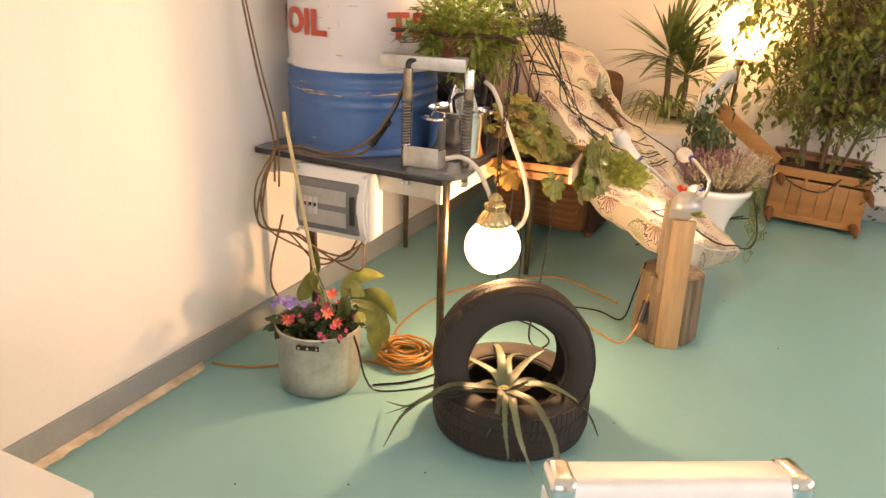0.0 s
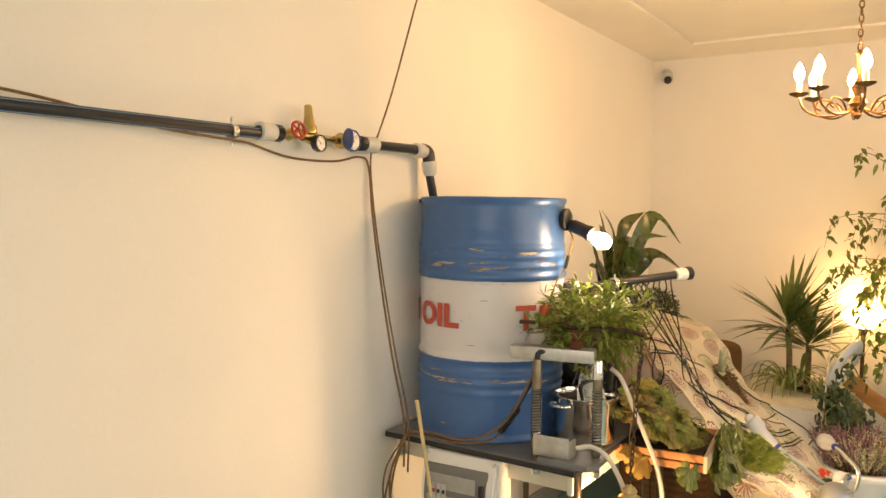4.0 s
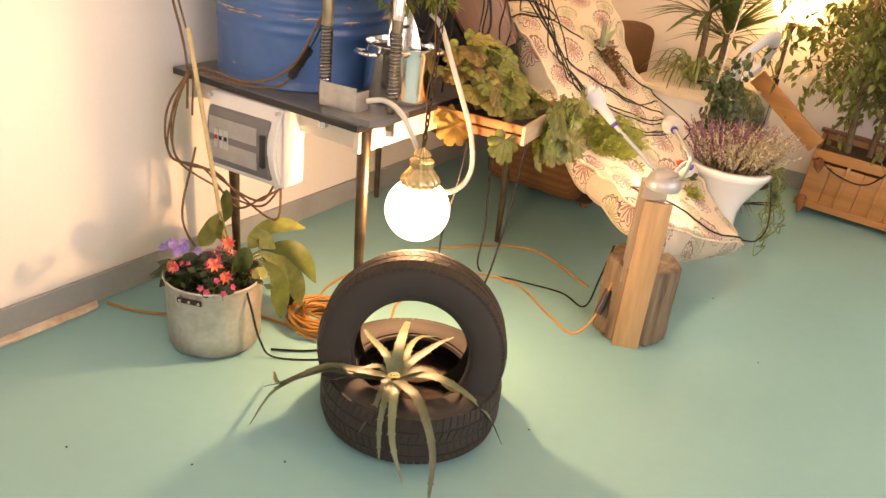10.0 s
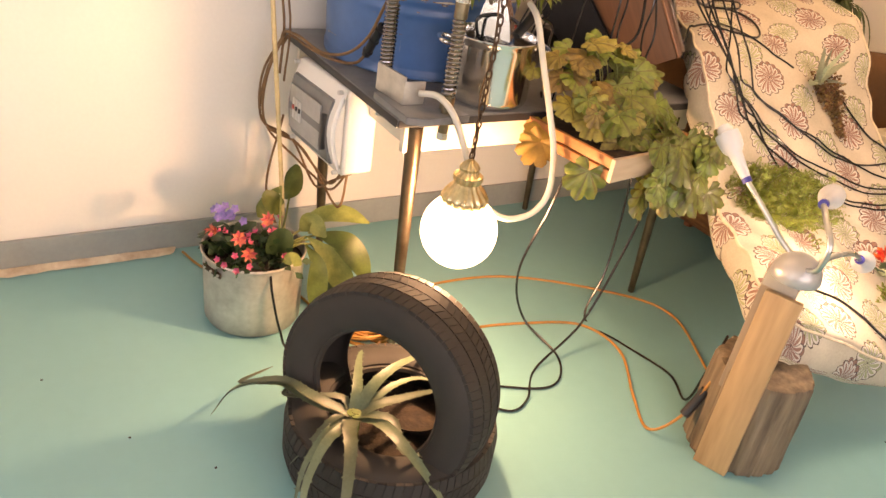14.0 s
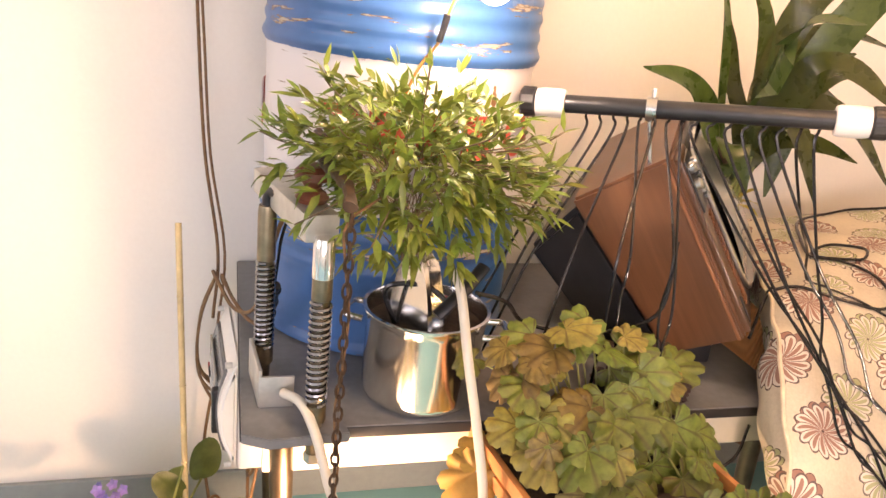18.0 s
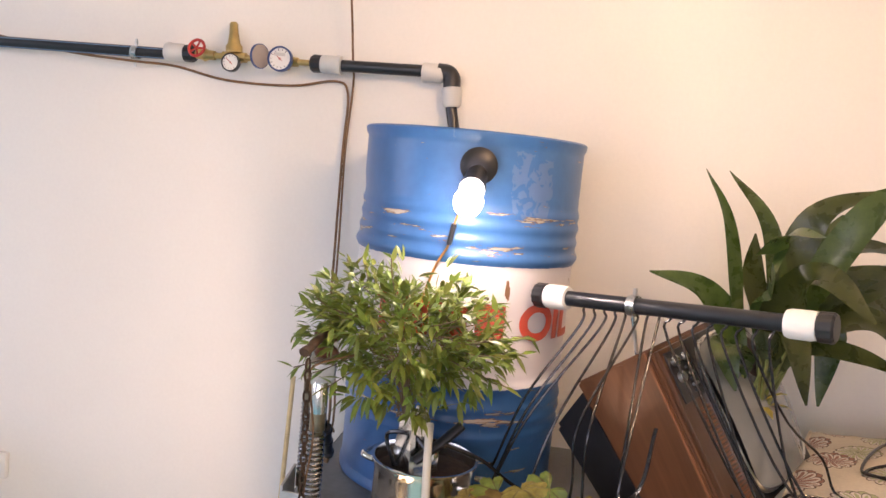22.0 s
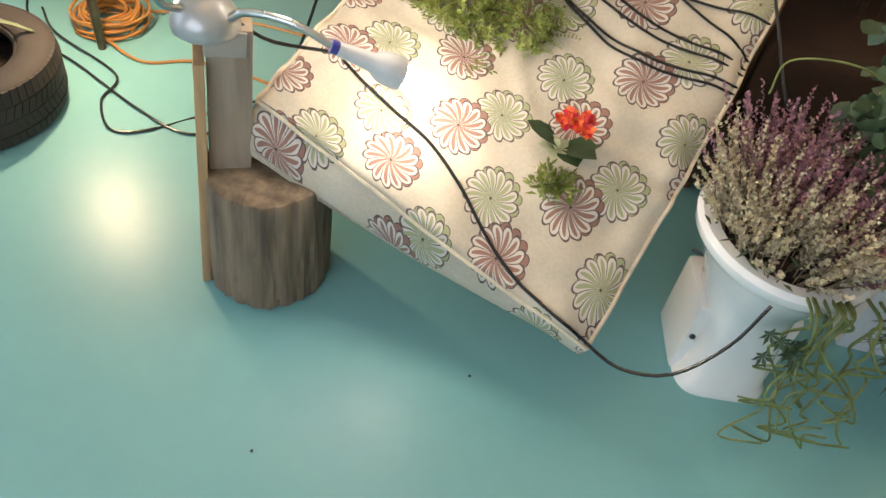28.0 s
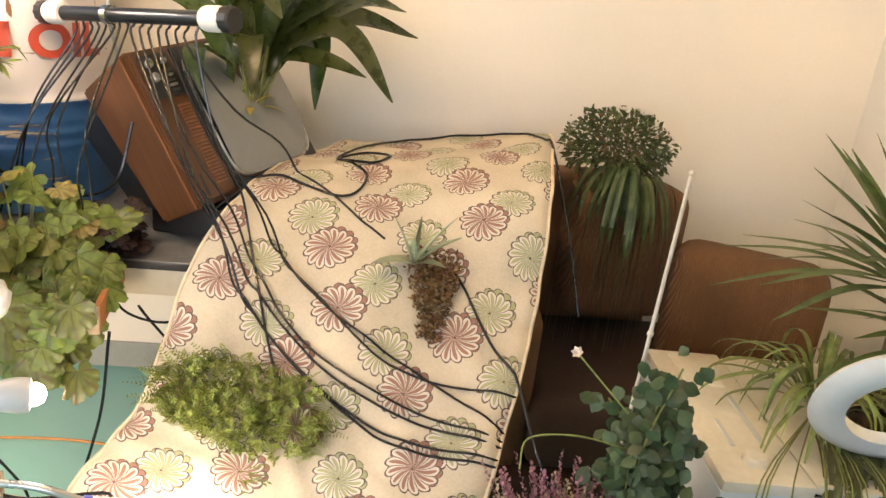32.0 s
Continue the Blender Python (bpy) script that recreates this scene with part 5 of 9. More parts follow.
part("loop", tube([(-1.60, 2.03, 0.50), (-1.64, 2.0, 0.25), (-1.55, 2.02, 0.10), (-1.62, 1.98, 0.06), (-1.66, 2.03, 0.09), (-1.60, 2.06, 0.05), (-1.56, 2.05, 0.006)], 0.0038, 6, 7), M_BROWN_CABLE, flex)
part("socket", box((0.02, 0.085, 0.085), (WX + 0.01, 0.895, 0.385), bevel=0.004), M_WHITE, flex, "white wall socket")
solid("wall_socket_cable", tube([(WX + 0.022, 0.905, 0.375), (WX + 0.03, 0.885, 0.30), (WX + 0.02, 0.89, 0.18), (WX + 0.03, 0.93, 0.06), (WX + 0.05, 0.99, 0.006)], 0.0035, 7, 7), M_BROWN_CABLE, "brown cable hanging from white wall socket", "cable")

# ---- the screw press on the table corner ----
press = thing("screw_press", (-1.08, 2.16, TZ), "old bench press with spring-loaded posts and rusty lever", "press")
part("base_plate", prism([(-1.135, 2.075), (-0.965, 2.075), (-0.945, 2.115), (-0.955, 2.24), (-1.135, 2.20)], 0.018, Matrix.Translation((0, 0, TZ + 0.001)), 0.002), M_TABLETOP, press)
part("stop_plate", merge(box((0.118, 0.006, 0.066), m=Matrix.Translation((-1.097, 2.098, TZ + 0.053)) @ Matrix.Rotation(radians(6), 4, "Z"), bevel=0.001), box((0.006, 0.055, 0.055), (-1.040, 2.13, TZ + 0.047), bevel=0.001)), M_ALUBLOCK, press, "bent grey sheet metal stop")


def coil_spring(x, y, z0, z1, r=0.0145, wire=0.0036, turns=17):
    pts = [(x + r * math.cos(2 * math.pi * turns * k / (turns * 12)), y + r * math.sin(2 * math.pi * turns * k / (turns * 12)), z0 + (z1 - z0) * k / (turns * 12)) for k in range(turns * 12 + 1)]
    return tube(pts, wire, 6, smooth=False)


for px, py, z0, z1, s0, s1 in ((-1.158, 2.113, TZ - 0.05, 1.04, 0.785, 0.942), (-0.980, 2.186, TZ - 0.045, 1.045, 0.775, 0.948)):
    p = part("post", lathe([(0, z0), (0.011, z0), (0.012, z0 + 0.004), (0.012, s1 - 0.0), (0.0125, s1 + 0.002), (0.0155, s1 + 0.004), (0.0155, z1 - 0.01), (0.014, z1), (0, z1)], 22, Matrix.Translation((px, py, 0))), M_RODS, press)
    part("spring", coil_spring(px, py, s0, s1), M_SPRING, p, "dark steel coil spring")
    part("bush", rod((px, py, s0 - 0.03), (px, py, s0), 0.017, 18), M_RODS, p)
    part("nut", rod((px, py, z0), (px, py, z0 + 0.016), 0.015, 6), M_ZINC, p)
part("collar", lathe([(0.012, 0.985), (0.0165, 0.987), (0.0165, 1.042), (0.014, 1.048), (0, 1.048)], 22, Matrix.Translation((-0.980, 2.186, 0))), M_STEEL, press, "bright steel collar")
part("bent_rod", tube([(-1.158, 2.113, 1.03), (-1.158, 2.113, 1.052), (-1.150, 2.120, 1.064), (-1.118, 2.140, 1.066)], 0.009, 10, 5), M_BLACK, press, "black bent rod end")
part("crosshead", box((0.275, 0.052, 0.042), m=Matrix.Translation((-1.122, 2.150, 1.058)) @ Matrix.Rotation(radians(14), 4, "Z"), bevel=0.004), M_ALUBLOCK, press, "cast aluminium crosshead")
part("knob", lathe([(0, 0), (0.022, 0), (0.026, 0.008), (0.020, 0.016), (0.012, 0.022), (0.016, 0.030), (0.027, 0.036), (0.028, 0.048), (0.020, 0.056), (0, 0.058)], 28, Matrix.Translation((-1.052, 2.172, 1.080))), M_TURNED, press, "turned brown wooden knob")
lever = tube([HANDLE_END + Vector((0.012, -0.004, 0.004)), HANDLE_END + Vector((-0.05, 0.0, 0.014)), (-0.99, 2.19, 1.145), (-1.06, 2.19, 1.142), (-1.16, 2.20, 1.146), (-1.27, 2.20, 1.142)], 0.0095, 9, 7, flat=0.75)
for v in lever.verts:
    v.co += Vector(noise.noise_vector(v.co * 45)) * 0.0035
part("lever", lever, M_RUSTY, press, "rusty forged lever")

# ---- the consumer unit hung on the table's end ----
bx = Matrix.Translation((-1.408, 2.042, 0.569)) @ Matrix.Rotation(radians(4), 4, "Z")
fuse = thing("fuse_box", bx, "white plastic fuse box with dark tinted bowed door", "fuse box")


def bowed(w, h, d0, d1, bevel=0.008):
    """A box whose front bows out towards -y."""
    bm = bmesh.new()
    bmesh.ops.create_cube(bm, size=1)
    bmesh.ops.subdivide_edges(bm, edges=[e for e in bm.edges if abs((e.verts[0].co - e.verts[1].co).z) > 0.5], cuts=10, use_grid_fill=True)
    for v in bm.verts:
        front = v.co.y < 0
        z = v.co.z * 2
        v.co = Vector((v.co.x * w, (-(d0 + (d1 - d0) * (1 - z * z)) if front else 0.0), v.co.z * h))
    bmesh.ops.bevel(bm, geom=[e for e in bm.edges if e.calc_face_angle(0) > 0.8], offset=bevel, segments=3, affect="EDGES")
    return bm


b1 = box((0.286, 0.092, 0.242), (0, 0.070, 0), bevel=0.01, seg=3)
b1.transform(bx)
part("back_box", b1, M_WHITE, fuse)
b1 = bowed(0.278, 0.238, 0.0, 0.036)
b1.transform(bx @ Matrix.Translation((0, 0.022, 0)))
part("cover", b1, M_WHITE, fuse)
M_DIMGREY = node_material("smoked_grey_breaker", (0.50, 0.50, 0.48), 0.3, var=0.08, bump=0.0)
M_TINT = node_material("smoked_door_plastic", (0.16, 0.165, 0.165), 0.12, var=0.06, scale=6, bump=0.0)
b1 = bowed(0.238, 0.182, 0.0235, 0.0395, 0.004)
b1.transform(bx @ Matrix.Translation((-0.008, 0.022, -0.006)))
door = part("door", b1, M_TINT, fuse, "smoked grey window door")
b1 = box((0.185, 0.004, 0.128), (-0.022, -0.0152, -0.006), bevel=0.001)
b1.transform(bx)
part("breaker_window", b1, node_material("dim_breaker_panel", (0.36, 0.36, 0.34), 0.25, var=0.1, scale=12, bump=0.02), door)
for k in range(3):
    b1 = box((0.017, 0.006, 0.06), (-0.085 + 0.019 * k, -0.0165, -0.006), bevel=0.002)
    b1.transform(bx)
    br = part("breaker", b1, M_DIMGREY, door)
    b1 = box((0.009, 0.005, 0.012), (-0.085 + 0.019 * k, -0.0205, -0.002), bevel=0.001)
    b1.transform(bx)
    part("switch", b1, M_RED if k == 0 else M_BLACK, br)
b1 = box((0.020, 0.016, 0.10), (0.094, -0.0165, -0.006), bevel=0.006, seg=3)
b1.transform(bx)
part("latch", b1, M_BLACK, door, "black door latch")
for sx in (-1, 1):
    for sz in (-1, 1):
        b1 = rod((sx * 0.13, -0.001, sz * 0.112), (sx * 0.13, 0.012, sz * 0.112), 0.006, 12)
        b1.transform(bx)
        part("screw", b1, M_GREYFIT, fuse)

# ---- pots ----
SP = Vector((-1.105, 2.385, TZ))
steam = thing("stock_pot", SP, "polished steel stock pot with two handles, holding nandina", "cooking pot")
part("body", lathe([(0, 0.002), (0.094, 0.002), (0.100, 0.008), (0.104, 0.02), (0.104, 0.145), (0.106, 0.15), (0.108, 0.160), (0.111, 0.164), (0.111, 0.168), (0.105, 0.168), (0.101, 0.15), (0.101, 0.03), (0, 0.012)], 64, Matrix.Translation(SP)), M_STEEL, steam)
part("soil", lathe([(0, 0.15), (0.06, 0.146), (0.1, 0.138), (0.1, 0.12), (0, 0.12)], 32, Matrix.Translation(SP)), M_SOIL, steam)
for s in (1, -1):
    d = Vector((0.40, 0.92, 0)) * s
    e = Vector((-d.y, d.x, 0))
    part("handle", tube([SP + d * 0.104 + e * 0.035 + Z * 0.14, SP + d * 0.133 + e * 0.032 + Z * 0.143, SP + d * 0.142 + Z * 0.143, SP + d * 0.133 - e * 0.032 + Z * 0.143, SP + d * 0.104 - e * 0.035 + Z * 0.14], 0.0065, 10, 6), M_STEEL, steam)

iron_at = SP + Vector((0.042, -0.036, 0.120))
iron = thing("clothes_iron", iron_at, "chrome clothes iron standing on end in the soil", "clothes iron")
im = leaf_pose_early(iron_at, (-0.14, 0.02, 1.0), (0.50, -0.86, 0.10))
sole = [(0.050 * math.sin(math.pi * 0.5 * (1 - t) ** 0.7), 0.175 * t) for t in [k / 12 for k in range(13)]]
outline = sole + [(-x, y) for x, y in sole[-2::-1]]
part("soleplate", prism(outline, 0.010, im, 0.002), M_STEEL, iron)
part("body", prism([(x * 0.86, y * 0.92 + 0.004) for x, y in outline], 0.030, im @ Matrix.Translation((0, 0, -0.034)), 0.008), M_STEEL, iron)
part("handle", tube([SP + Vector((0.086, -0.008, 0.188)), SP + Vector((0.080, 0.016, 0.208)), SP + Vector((0.072, 0.040, 0.228)), SP + Vector((0.054, 0.075, 0.262))], 0.0135, 12, 6, flat=0.7), M_BLACK, iron, "black plastic handle")
part("heel", box((0.050, 0.055, 0.022), m=im @ Matrix.Translation((0.004, 0.052, -0.050)), bevel=0.006), M_STEEL, iron, "chrome heel block")
part("light", box((0.012, 0.012, 0.003), m=im @ Matrix.Translation((0.030, 0.075, -0.050)), bevel=0.001), M_RED, iron)
part("cord", tube([SP + Vector((0.10, 0.05, 0.235)), SP + Vector((0.06, 0.12, 0.20)), SP + Vector((-0.02, 0.20, 0.12)), SP + Vector((0.0, 0.32, 0.11)), SP + Vector((0.05, 0.42, 0.17)), SP + Vector((0.02, 0.45, 0.30))], 0.004, 6, 7), M_CABLE, iron)
part("cord", tube([SP + Vector((0.02, -0.06, 0.145)), SP + Vector((0.02, -0.08, 0.21)), SP + Vector((0.05, -0.02, 0.225)), SP + Vector((0.08, 0.02, 0.20))], 0.0045, 6, 6), M_CABLE, iron)

hose = thing("milky_hose", (-0.87, 2.35, 0.5), "milky plastic hose looping from press down to pot", "hose")
part("run", tube([(-1.03, 2.14, TZ + 0.05), (-0.985, 2.165, TZ + 0.056), (-0.94, 2.185, TZ + 0.025), (-0.905, 2.205, 0.67), (-0.885, 2.235, 0.59), (-0.865, 2.28, 0.525), (-0.848, 2.33, 0.503), (-0.835, 2.39, 0.52), (-0.84, 2.43, 0.57), (-0.865, 2.44, 0.66), (-0.905, 2.43, 0.76), (-0.945, 2.415, 0.86), (-0.985, 2.405, 0.95), (-1.02, 2.40, 0.98)], 0.0078, 12, 8), M_PLASTIC_TUBE, hose)

AP = Vector((-1.335, 1.862, 0.0))
alupot = thing("flower_pot", AP, "dull dented aluminium cooking pot used as planter", "flower pot")
part("body", lathe([(0, 0.002), (0.118, 0.002), (0.128, 0.008), (0.134, 0.02), (0.1385, 0.21), (0.141, 0.222), (0.144, 0.225), (0.142, 0.230), (0.137, 0.226), (0.133, 0.03), (0, 0.02)], 64, Matrix.Translation(AP)), M_ALU, alupot)
part("soil", lathe([(0, 0.205), (0.08, 0.20), (0.134, 0.192), (0.134, 0.17), (0, 0.17)], 32, Matrix.Translation(AP)), M_SOIL, alupot)
lugd = Vector((0.35, -0.94, 0)).normalized()
lug_m = to_axis(AP + lugd * 0.1395 + Z * 0.198, lugd)
part("handle_mark", box((0.075, 0.016, 0.005), m=lug_m @ Matrix.Rotation(radians(0), 4, "Z"), bevel=0.002), M_RUSTY, alupot, "rusty stump of broken handle")
for s in (-1, 0, 1):
    part("rivet", ball(0.005, lug_m @ Matrix.Translation((s * 0.028, 0, 0.003)), 1), M_ALU, alupot)

solid("bamboo_cane", merge(rod((-1.394, 1.972, 0.19), (-1.520, 1.952, 0.884), 0.0062, 10, 0.0068), *[lathe([(0.006, -0.003), (0.0082, 0), (0.006, 0.003)], 10, to_axis(Vector((-1.394, 1.972, 0.19)).lerp(Vector((-1.520, 1.952, 0.884)), t), (-0.126, -0.02, 0.694))) for t in (0.25, 0.5, 0.78)]), M_BAMBOO, "pale bamboo cane stuck in the pot", "bamboo cane")

# ---- the drawer under the leaves ----
crate = thing("drawer", (-0.89, 2.64, 0.65), "wooden table drawer pulled out and planted with heuchera", "drawer")
cm = Matrix.Translation((-0.887, 2.655, 0.676)) @ Matrix.Rotation(radians(7), 4, "Z")
M_CRATE_PALE = wood("pale_drawer_wood", (0.52, 0.42, 0.30), (0.36, 0.26, 0.17), 0.6, 10, "Y", 0.1)
for nm, size, at, mt in (("front", (0.012, 0.37, 0.058), (0.150, 0, 0), M_CRATE_PALE), ("back", (0.012, 0.36, 0.05), (-0.145, 0, 0), M_CRATE),
                         ("side", (0.288, 0.012, 0.025), (0, -0.178, 0.0155), M_CRATE), ("side", (0.288, 0.012, 0.025), (0, -0.178, -0.0155), M_CRATE), ("side", (0.288, 0.012, 0.056), (0, 0.178, 0), M_CRATE),
                         ("bottom", (0.28, 0.34, 0.006), (0, 0, -0.024), M_CRATE)):
    part(nm, box(size, m=cm @ Matrix.Translation(at), bevel=0.002), mt, crate)
part("soil", box((0.27, 0.33, 0.036), m=cm @ Matrix.Translation((0, 0, -0.003)), bevel=0.008), M_SOIL, crate)

# ---- the television set, tipped back on the table ----
tv_r = (Vector((-0.82, 0.55, 0.12))).normalized()
tv_f = Vector((0.48, 0.70, 0.53))
tv_f = (tv_f - tv_r * tv_f.dot(tv_r)).normalized()
tv_u = tv_r.cross(tv_f).normalized()
if tv_u.z < 0:
    tv_u = -tv_u
tv_c = Vector((-1.078, 2.902, 1.000))              # middle of the near front edge
TVM = Matrix((( *[0] * 4,), ( *[0] * 4,), ( *[0] * 4,), (0, 0, 0, 1)))
for i in range(3):
    TVM[i][0], TVM[i][1], TVM[i][2], TVM[i][3] = tv_r[i], tv_f[i], tv_u[i], tv_c[i]
tv = thing("television", TVM, "old walnut tube television tipped on its back, plant inside", "television")
HW, HH = 0.43, 0.385


def local_part(name, bm, mat, label="", parent=None):
    return part(name, bm, mat, parent or tv, label, local=True)


case = bmesh.new()
ring_f = [case.verts.new(v) for v in ((0, 0, -HH / 2), (HW, 0, -HH / 2), (HW, 0, HH / 2), (0, 0, HH / 2))]
ring_m = [case.verts.new(v) for v in ((0.0, -0.155, -HH / 2 + 0.01), (HW, -0.155, -HH / 2 + 0.01), (HW, -0.20, HH / 2 - 0.012), (0.0, -0.20, HH / 2 - 0.012))]
for k in range(4):
    case.faces.new((ring_f[k], ring_f[(k + 1) % 4], ring_m[(k + 1) % 4], ring_m[k]))
case.faces.new(ring_m)
case.faces.new(ring_f[::-1])
bmesh.ops.recalc_face_normals(case, faces=case.faces[:])
bmesh.ops.bevel(case, geom=case.edges[:], offset=0.006, segments=2, affect="EDGES")
local_part("cabinet", case, M_WALNUT, "walnut veneer cabinet")
backm = bmesh.new()
a = [backm.verts.new(v) for v in ((0.012, -0.152, -HH / 2 + 0.025), (HW - 0.012, -0.152, -HH / 2 + 0.025), (HW - 0.012, -0.196, HH / 2 - 0.03), (0.012, -0.196, HH / 2 - 0.03))]
b = [backm.verts.new(v) for v in ((0.04, -0.30, -HH / 2 + 0.10), (HW - 0.05, -0.30, -HH / 2 + 0.10), (HW - 0.05, -0.34, HH / 2 - 0.09), (0.04, -0.34, HH / 2 - 0.09))]
for k in range(4):
    backm.faces.new((a[k], a[(k + 1) % 4], b[(k + 1) % 4], b[k]))
backm.faces.new(b)
backm.faces.new(a[::-1])
bmesh.ops.recalc_face_normals(backm, faces=backm.faces[:])
bmesh.ops.bevel(backm, geom=backm.edges[:], offset=0.012, segments=2, affect="EDGES")
local_part("back_cover", backm, M_BLACK, "black ribbed back cover")
local_part("trim", box((0.004, 0.006, HH - 0.01), (-0.004, -0.012, 0), bevel=0.001), M_PINE_DARK)
M_FASCIA = wood("dark_fascia_veneer", (0.10, 0.045, 0.020), (0.05, 0.022, 0.010), 0.3, 12, "Z", 0.05)
fascia = local_part("fascia", box((0.105, 0.014, HH - 0.02), (0.060, 0.005, 0), bevel=0.004), M_FASCIA, "dark brown control fascia")
for k in range(24):
    local_part("grille_slat", box((0.036, 0.004, 0.0045), (0.082, 0.0135, 0.045 - 0.0085 * k), bevel=0.001), M_PINE_DARK, parent=fascia)
local_part("button_panel", box((0.085, 0.005, 0.105), (0.060, 0.0135, 0.120), bevel=0.002), M_BLACK, parent=fascia)
for k, (kx, kz, kr) in enumerate(((0.038, 0.152, 0.011), (0.038, 0.118, 0.011), (0.078, 0.152, 0.008))):
    local_part("knob", lathe([(0, 0), (kr, 0), (kr, 0.009), (kr * 0.7, 0.013), (0, 0.013)], 20, Matrix.Translation((kx, 0.015, kz)) @ Matrix.Rotation(radians(-90), 4, "X")), M_ZINC, parent=fascia)
for k in range(5):
    local_part("button", box((0.022, 0.006, 0.006), (0.078, 0.018, 0.130 - 0.012 * k), bevel=0.001), M_ZINC if k % 2 else M_DARKSTEEL, parent=fascia)
local_part("badge", box((0.006, 0.003, 0.055), (0.030, 0.0135, -0.145), bevel=0.001), M_BLACK, parent=fascia)
local_part("screen_frame", box((0.305, 0.012, HH - 0.024), (0.268, 0.006, 0), bevel=0.004), M_BLACK, "dark screen surround")
screen_m = node_material("grey_picture_tube_glass", (0.20, 0.21, 0.20), 0.12, var=0.05, scale=5, bump=0.0, coat=0.5)


def tube_front(u, v):
    x, z = 2 * u - 1, 2 * v - 1
    n = (abs(x) ** 5 + abs(z) ** 5) ** 0.2
    m = max(abs(x), abs(z))
    f = m / n if n > 1e-6 else 1
    return (0.268 + x * f * 0.140, 0.014 + 0.034 * (1 - (x * x + z * z) * 0.5), z * f * 0.165)


bm = grid_sheet(tube_front, 20, 20)
bmesh.ops.recalc_face_normals(bm, faces=bm.faces[:])
local_part("screen", bm, screen_m, "dusty grey glass screen")
frame_pts = [Vector((0.268 + 0.142 * math.copysign(abs(math.cos(t)) ** 0.35, math.cos(t)), 0.016, 0.167 * math.copysign(abs(math.sin(t)) ** 0.35, math.sin(t)))) for t in [2 * math.pi * k / 48 for k in range(49)]]
local_part("bezel", tube(frame_pts, 0.005, 6, smooth=False), M_ZINC, "chrome screen surround")
local_part("planting_hole", lathe([(0, 0), (0.042, 0), (0.048, 0.003), (0.042, 0.006), (0, 0.006)], 20, Matrix.Translation((0.29, 0.044, 0.09)) @ Matrix.Rotation(radians(-90), 4, "X")), M_SOIL)
solid("wedge_block", prism([(-1.55, 2.86), (-1.20, 2.84), (-1.17, 3.03), (-1.50, 3.05)], 0.075, Matrix.Translation((0, 0, TZ + 0.001)), 0.003), M_BLACK, "dark support block under television on the table", "support block")

# ---- drip rail with its hoses ----
RL, RR = Vector((-1.285, 2.575, 1.218)), Vector((-0.948, 3.085, 1.272))
rd = (RR - RL).normalized()
rail = thing("drip_rail", RL.lerp(RR, 0.5), "black pipe drip manifold with thin black hoses", "irrigation pipe")
part("pipe", rod(RL + rd * 0.03, RR - rd * 0.03, 0.0165, 20), M_PIPE, rail)
for s, at in ((1, RL), (-1, RR)):
    m = to_axis(at, rd * s)
    part("cap", ribbed([(0, 0), (0.023, 0), (0.027, 0.004), (0.027, 0.026), (0.022, 0.03), (0, 0.03)], 48, 12, 0.04, m), M_BLACK, rail)
    part("coupling", ribbed([(0.017, 0.028), (0.025, 0.03), (0.027, 0.04), (0.0265, 0.075), (0.024, 0.082), (0.017, 0.083)], 48, 20, 0.012, m), M_WHITE, rail, "white compression fitting")
cl = RL.lerp(RR, 0.385)
brk = part("bracket", lathe([(0.0172, -0.009), (0.0215, -0.009), (0.0215, 0.009), (0.0172, 0.009)], 24, to_axis(cl, rd), closed=True), M_ZINC, rail, "zinc pipe clip")
part("stud", rod(cl - Z * 0.02, cl + Vector((0.0, 0.03, -0.15)), 0.004, 8), M_ZINC, brk)
part("screw", rod(cl + Z * 0.018, cl + Z * 0.036, 0.0045, 8), M_ZINC, brk)
rng = random.Random(11)
DROPS = [(-1.30, 2.52, 0.86), (-1.24, 2.50, 0.80), (-1.20, 2.47, 0.76), (-1.10, 2.56, 0.73), (-0.98, 2.72, 0.66), (-1.00, 2.66, 0.66), (-0.94, 2.80, 0.66), (-0.90, 2.78, 0.52)]
OVER_CLOTH = [((0.72, -0.02), (0.569, 0.164), (0.516, 0.346), (0.483, 0.513), (0.466, 0.715), (0.465, 1.0)), ((0.70, -0.02), (0.545, 0.171), (0.49, 0.368), (0.451, 0.579), (0.435, 0.751), (0.445, 1.0)),
              ((0.71, 0.0), (0.60, 0.14), (0.53, 0.32), (0.495, 0.50), (0.476, 0.72), (0.472, 1.0)), ((0.69, 0.0), (0.56, 0.13), (0.50, 0.33), (0.46, 0.54), (0.443, 0.74), (0.452, 1.0)),
              ((0.73, 0.0), (0.627, 0.184), (0.57, 0.363), (0.534, 0.55), (0.51, 0.738), (0.481, 1.0)), ((0.75, 0.0), (0.606, 0.24), (0.556, 0.428), (0.519, 0.587), (0.508, 0.762), (0.516, 1.0)),
              ((0.76, 0.0), (0.77, 0.11), (0.717, 0.314), (0.668, 0.50)), ((0.72, -0.02), (0.64, 0.10), (0.55, 0.22), (0.47, 0.34))]


def over_cloth(runs, lift=0.005):
    """A line that follows the cloth through points of its own coordinates."""
    p = spline([(u, v, 0) for u, v in runs], 4)
    return [mat_at(min(1, max(0, q.x)), min(1, max(0, q.y)), lift) for q in p]


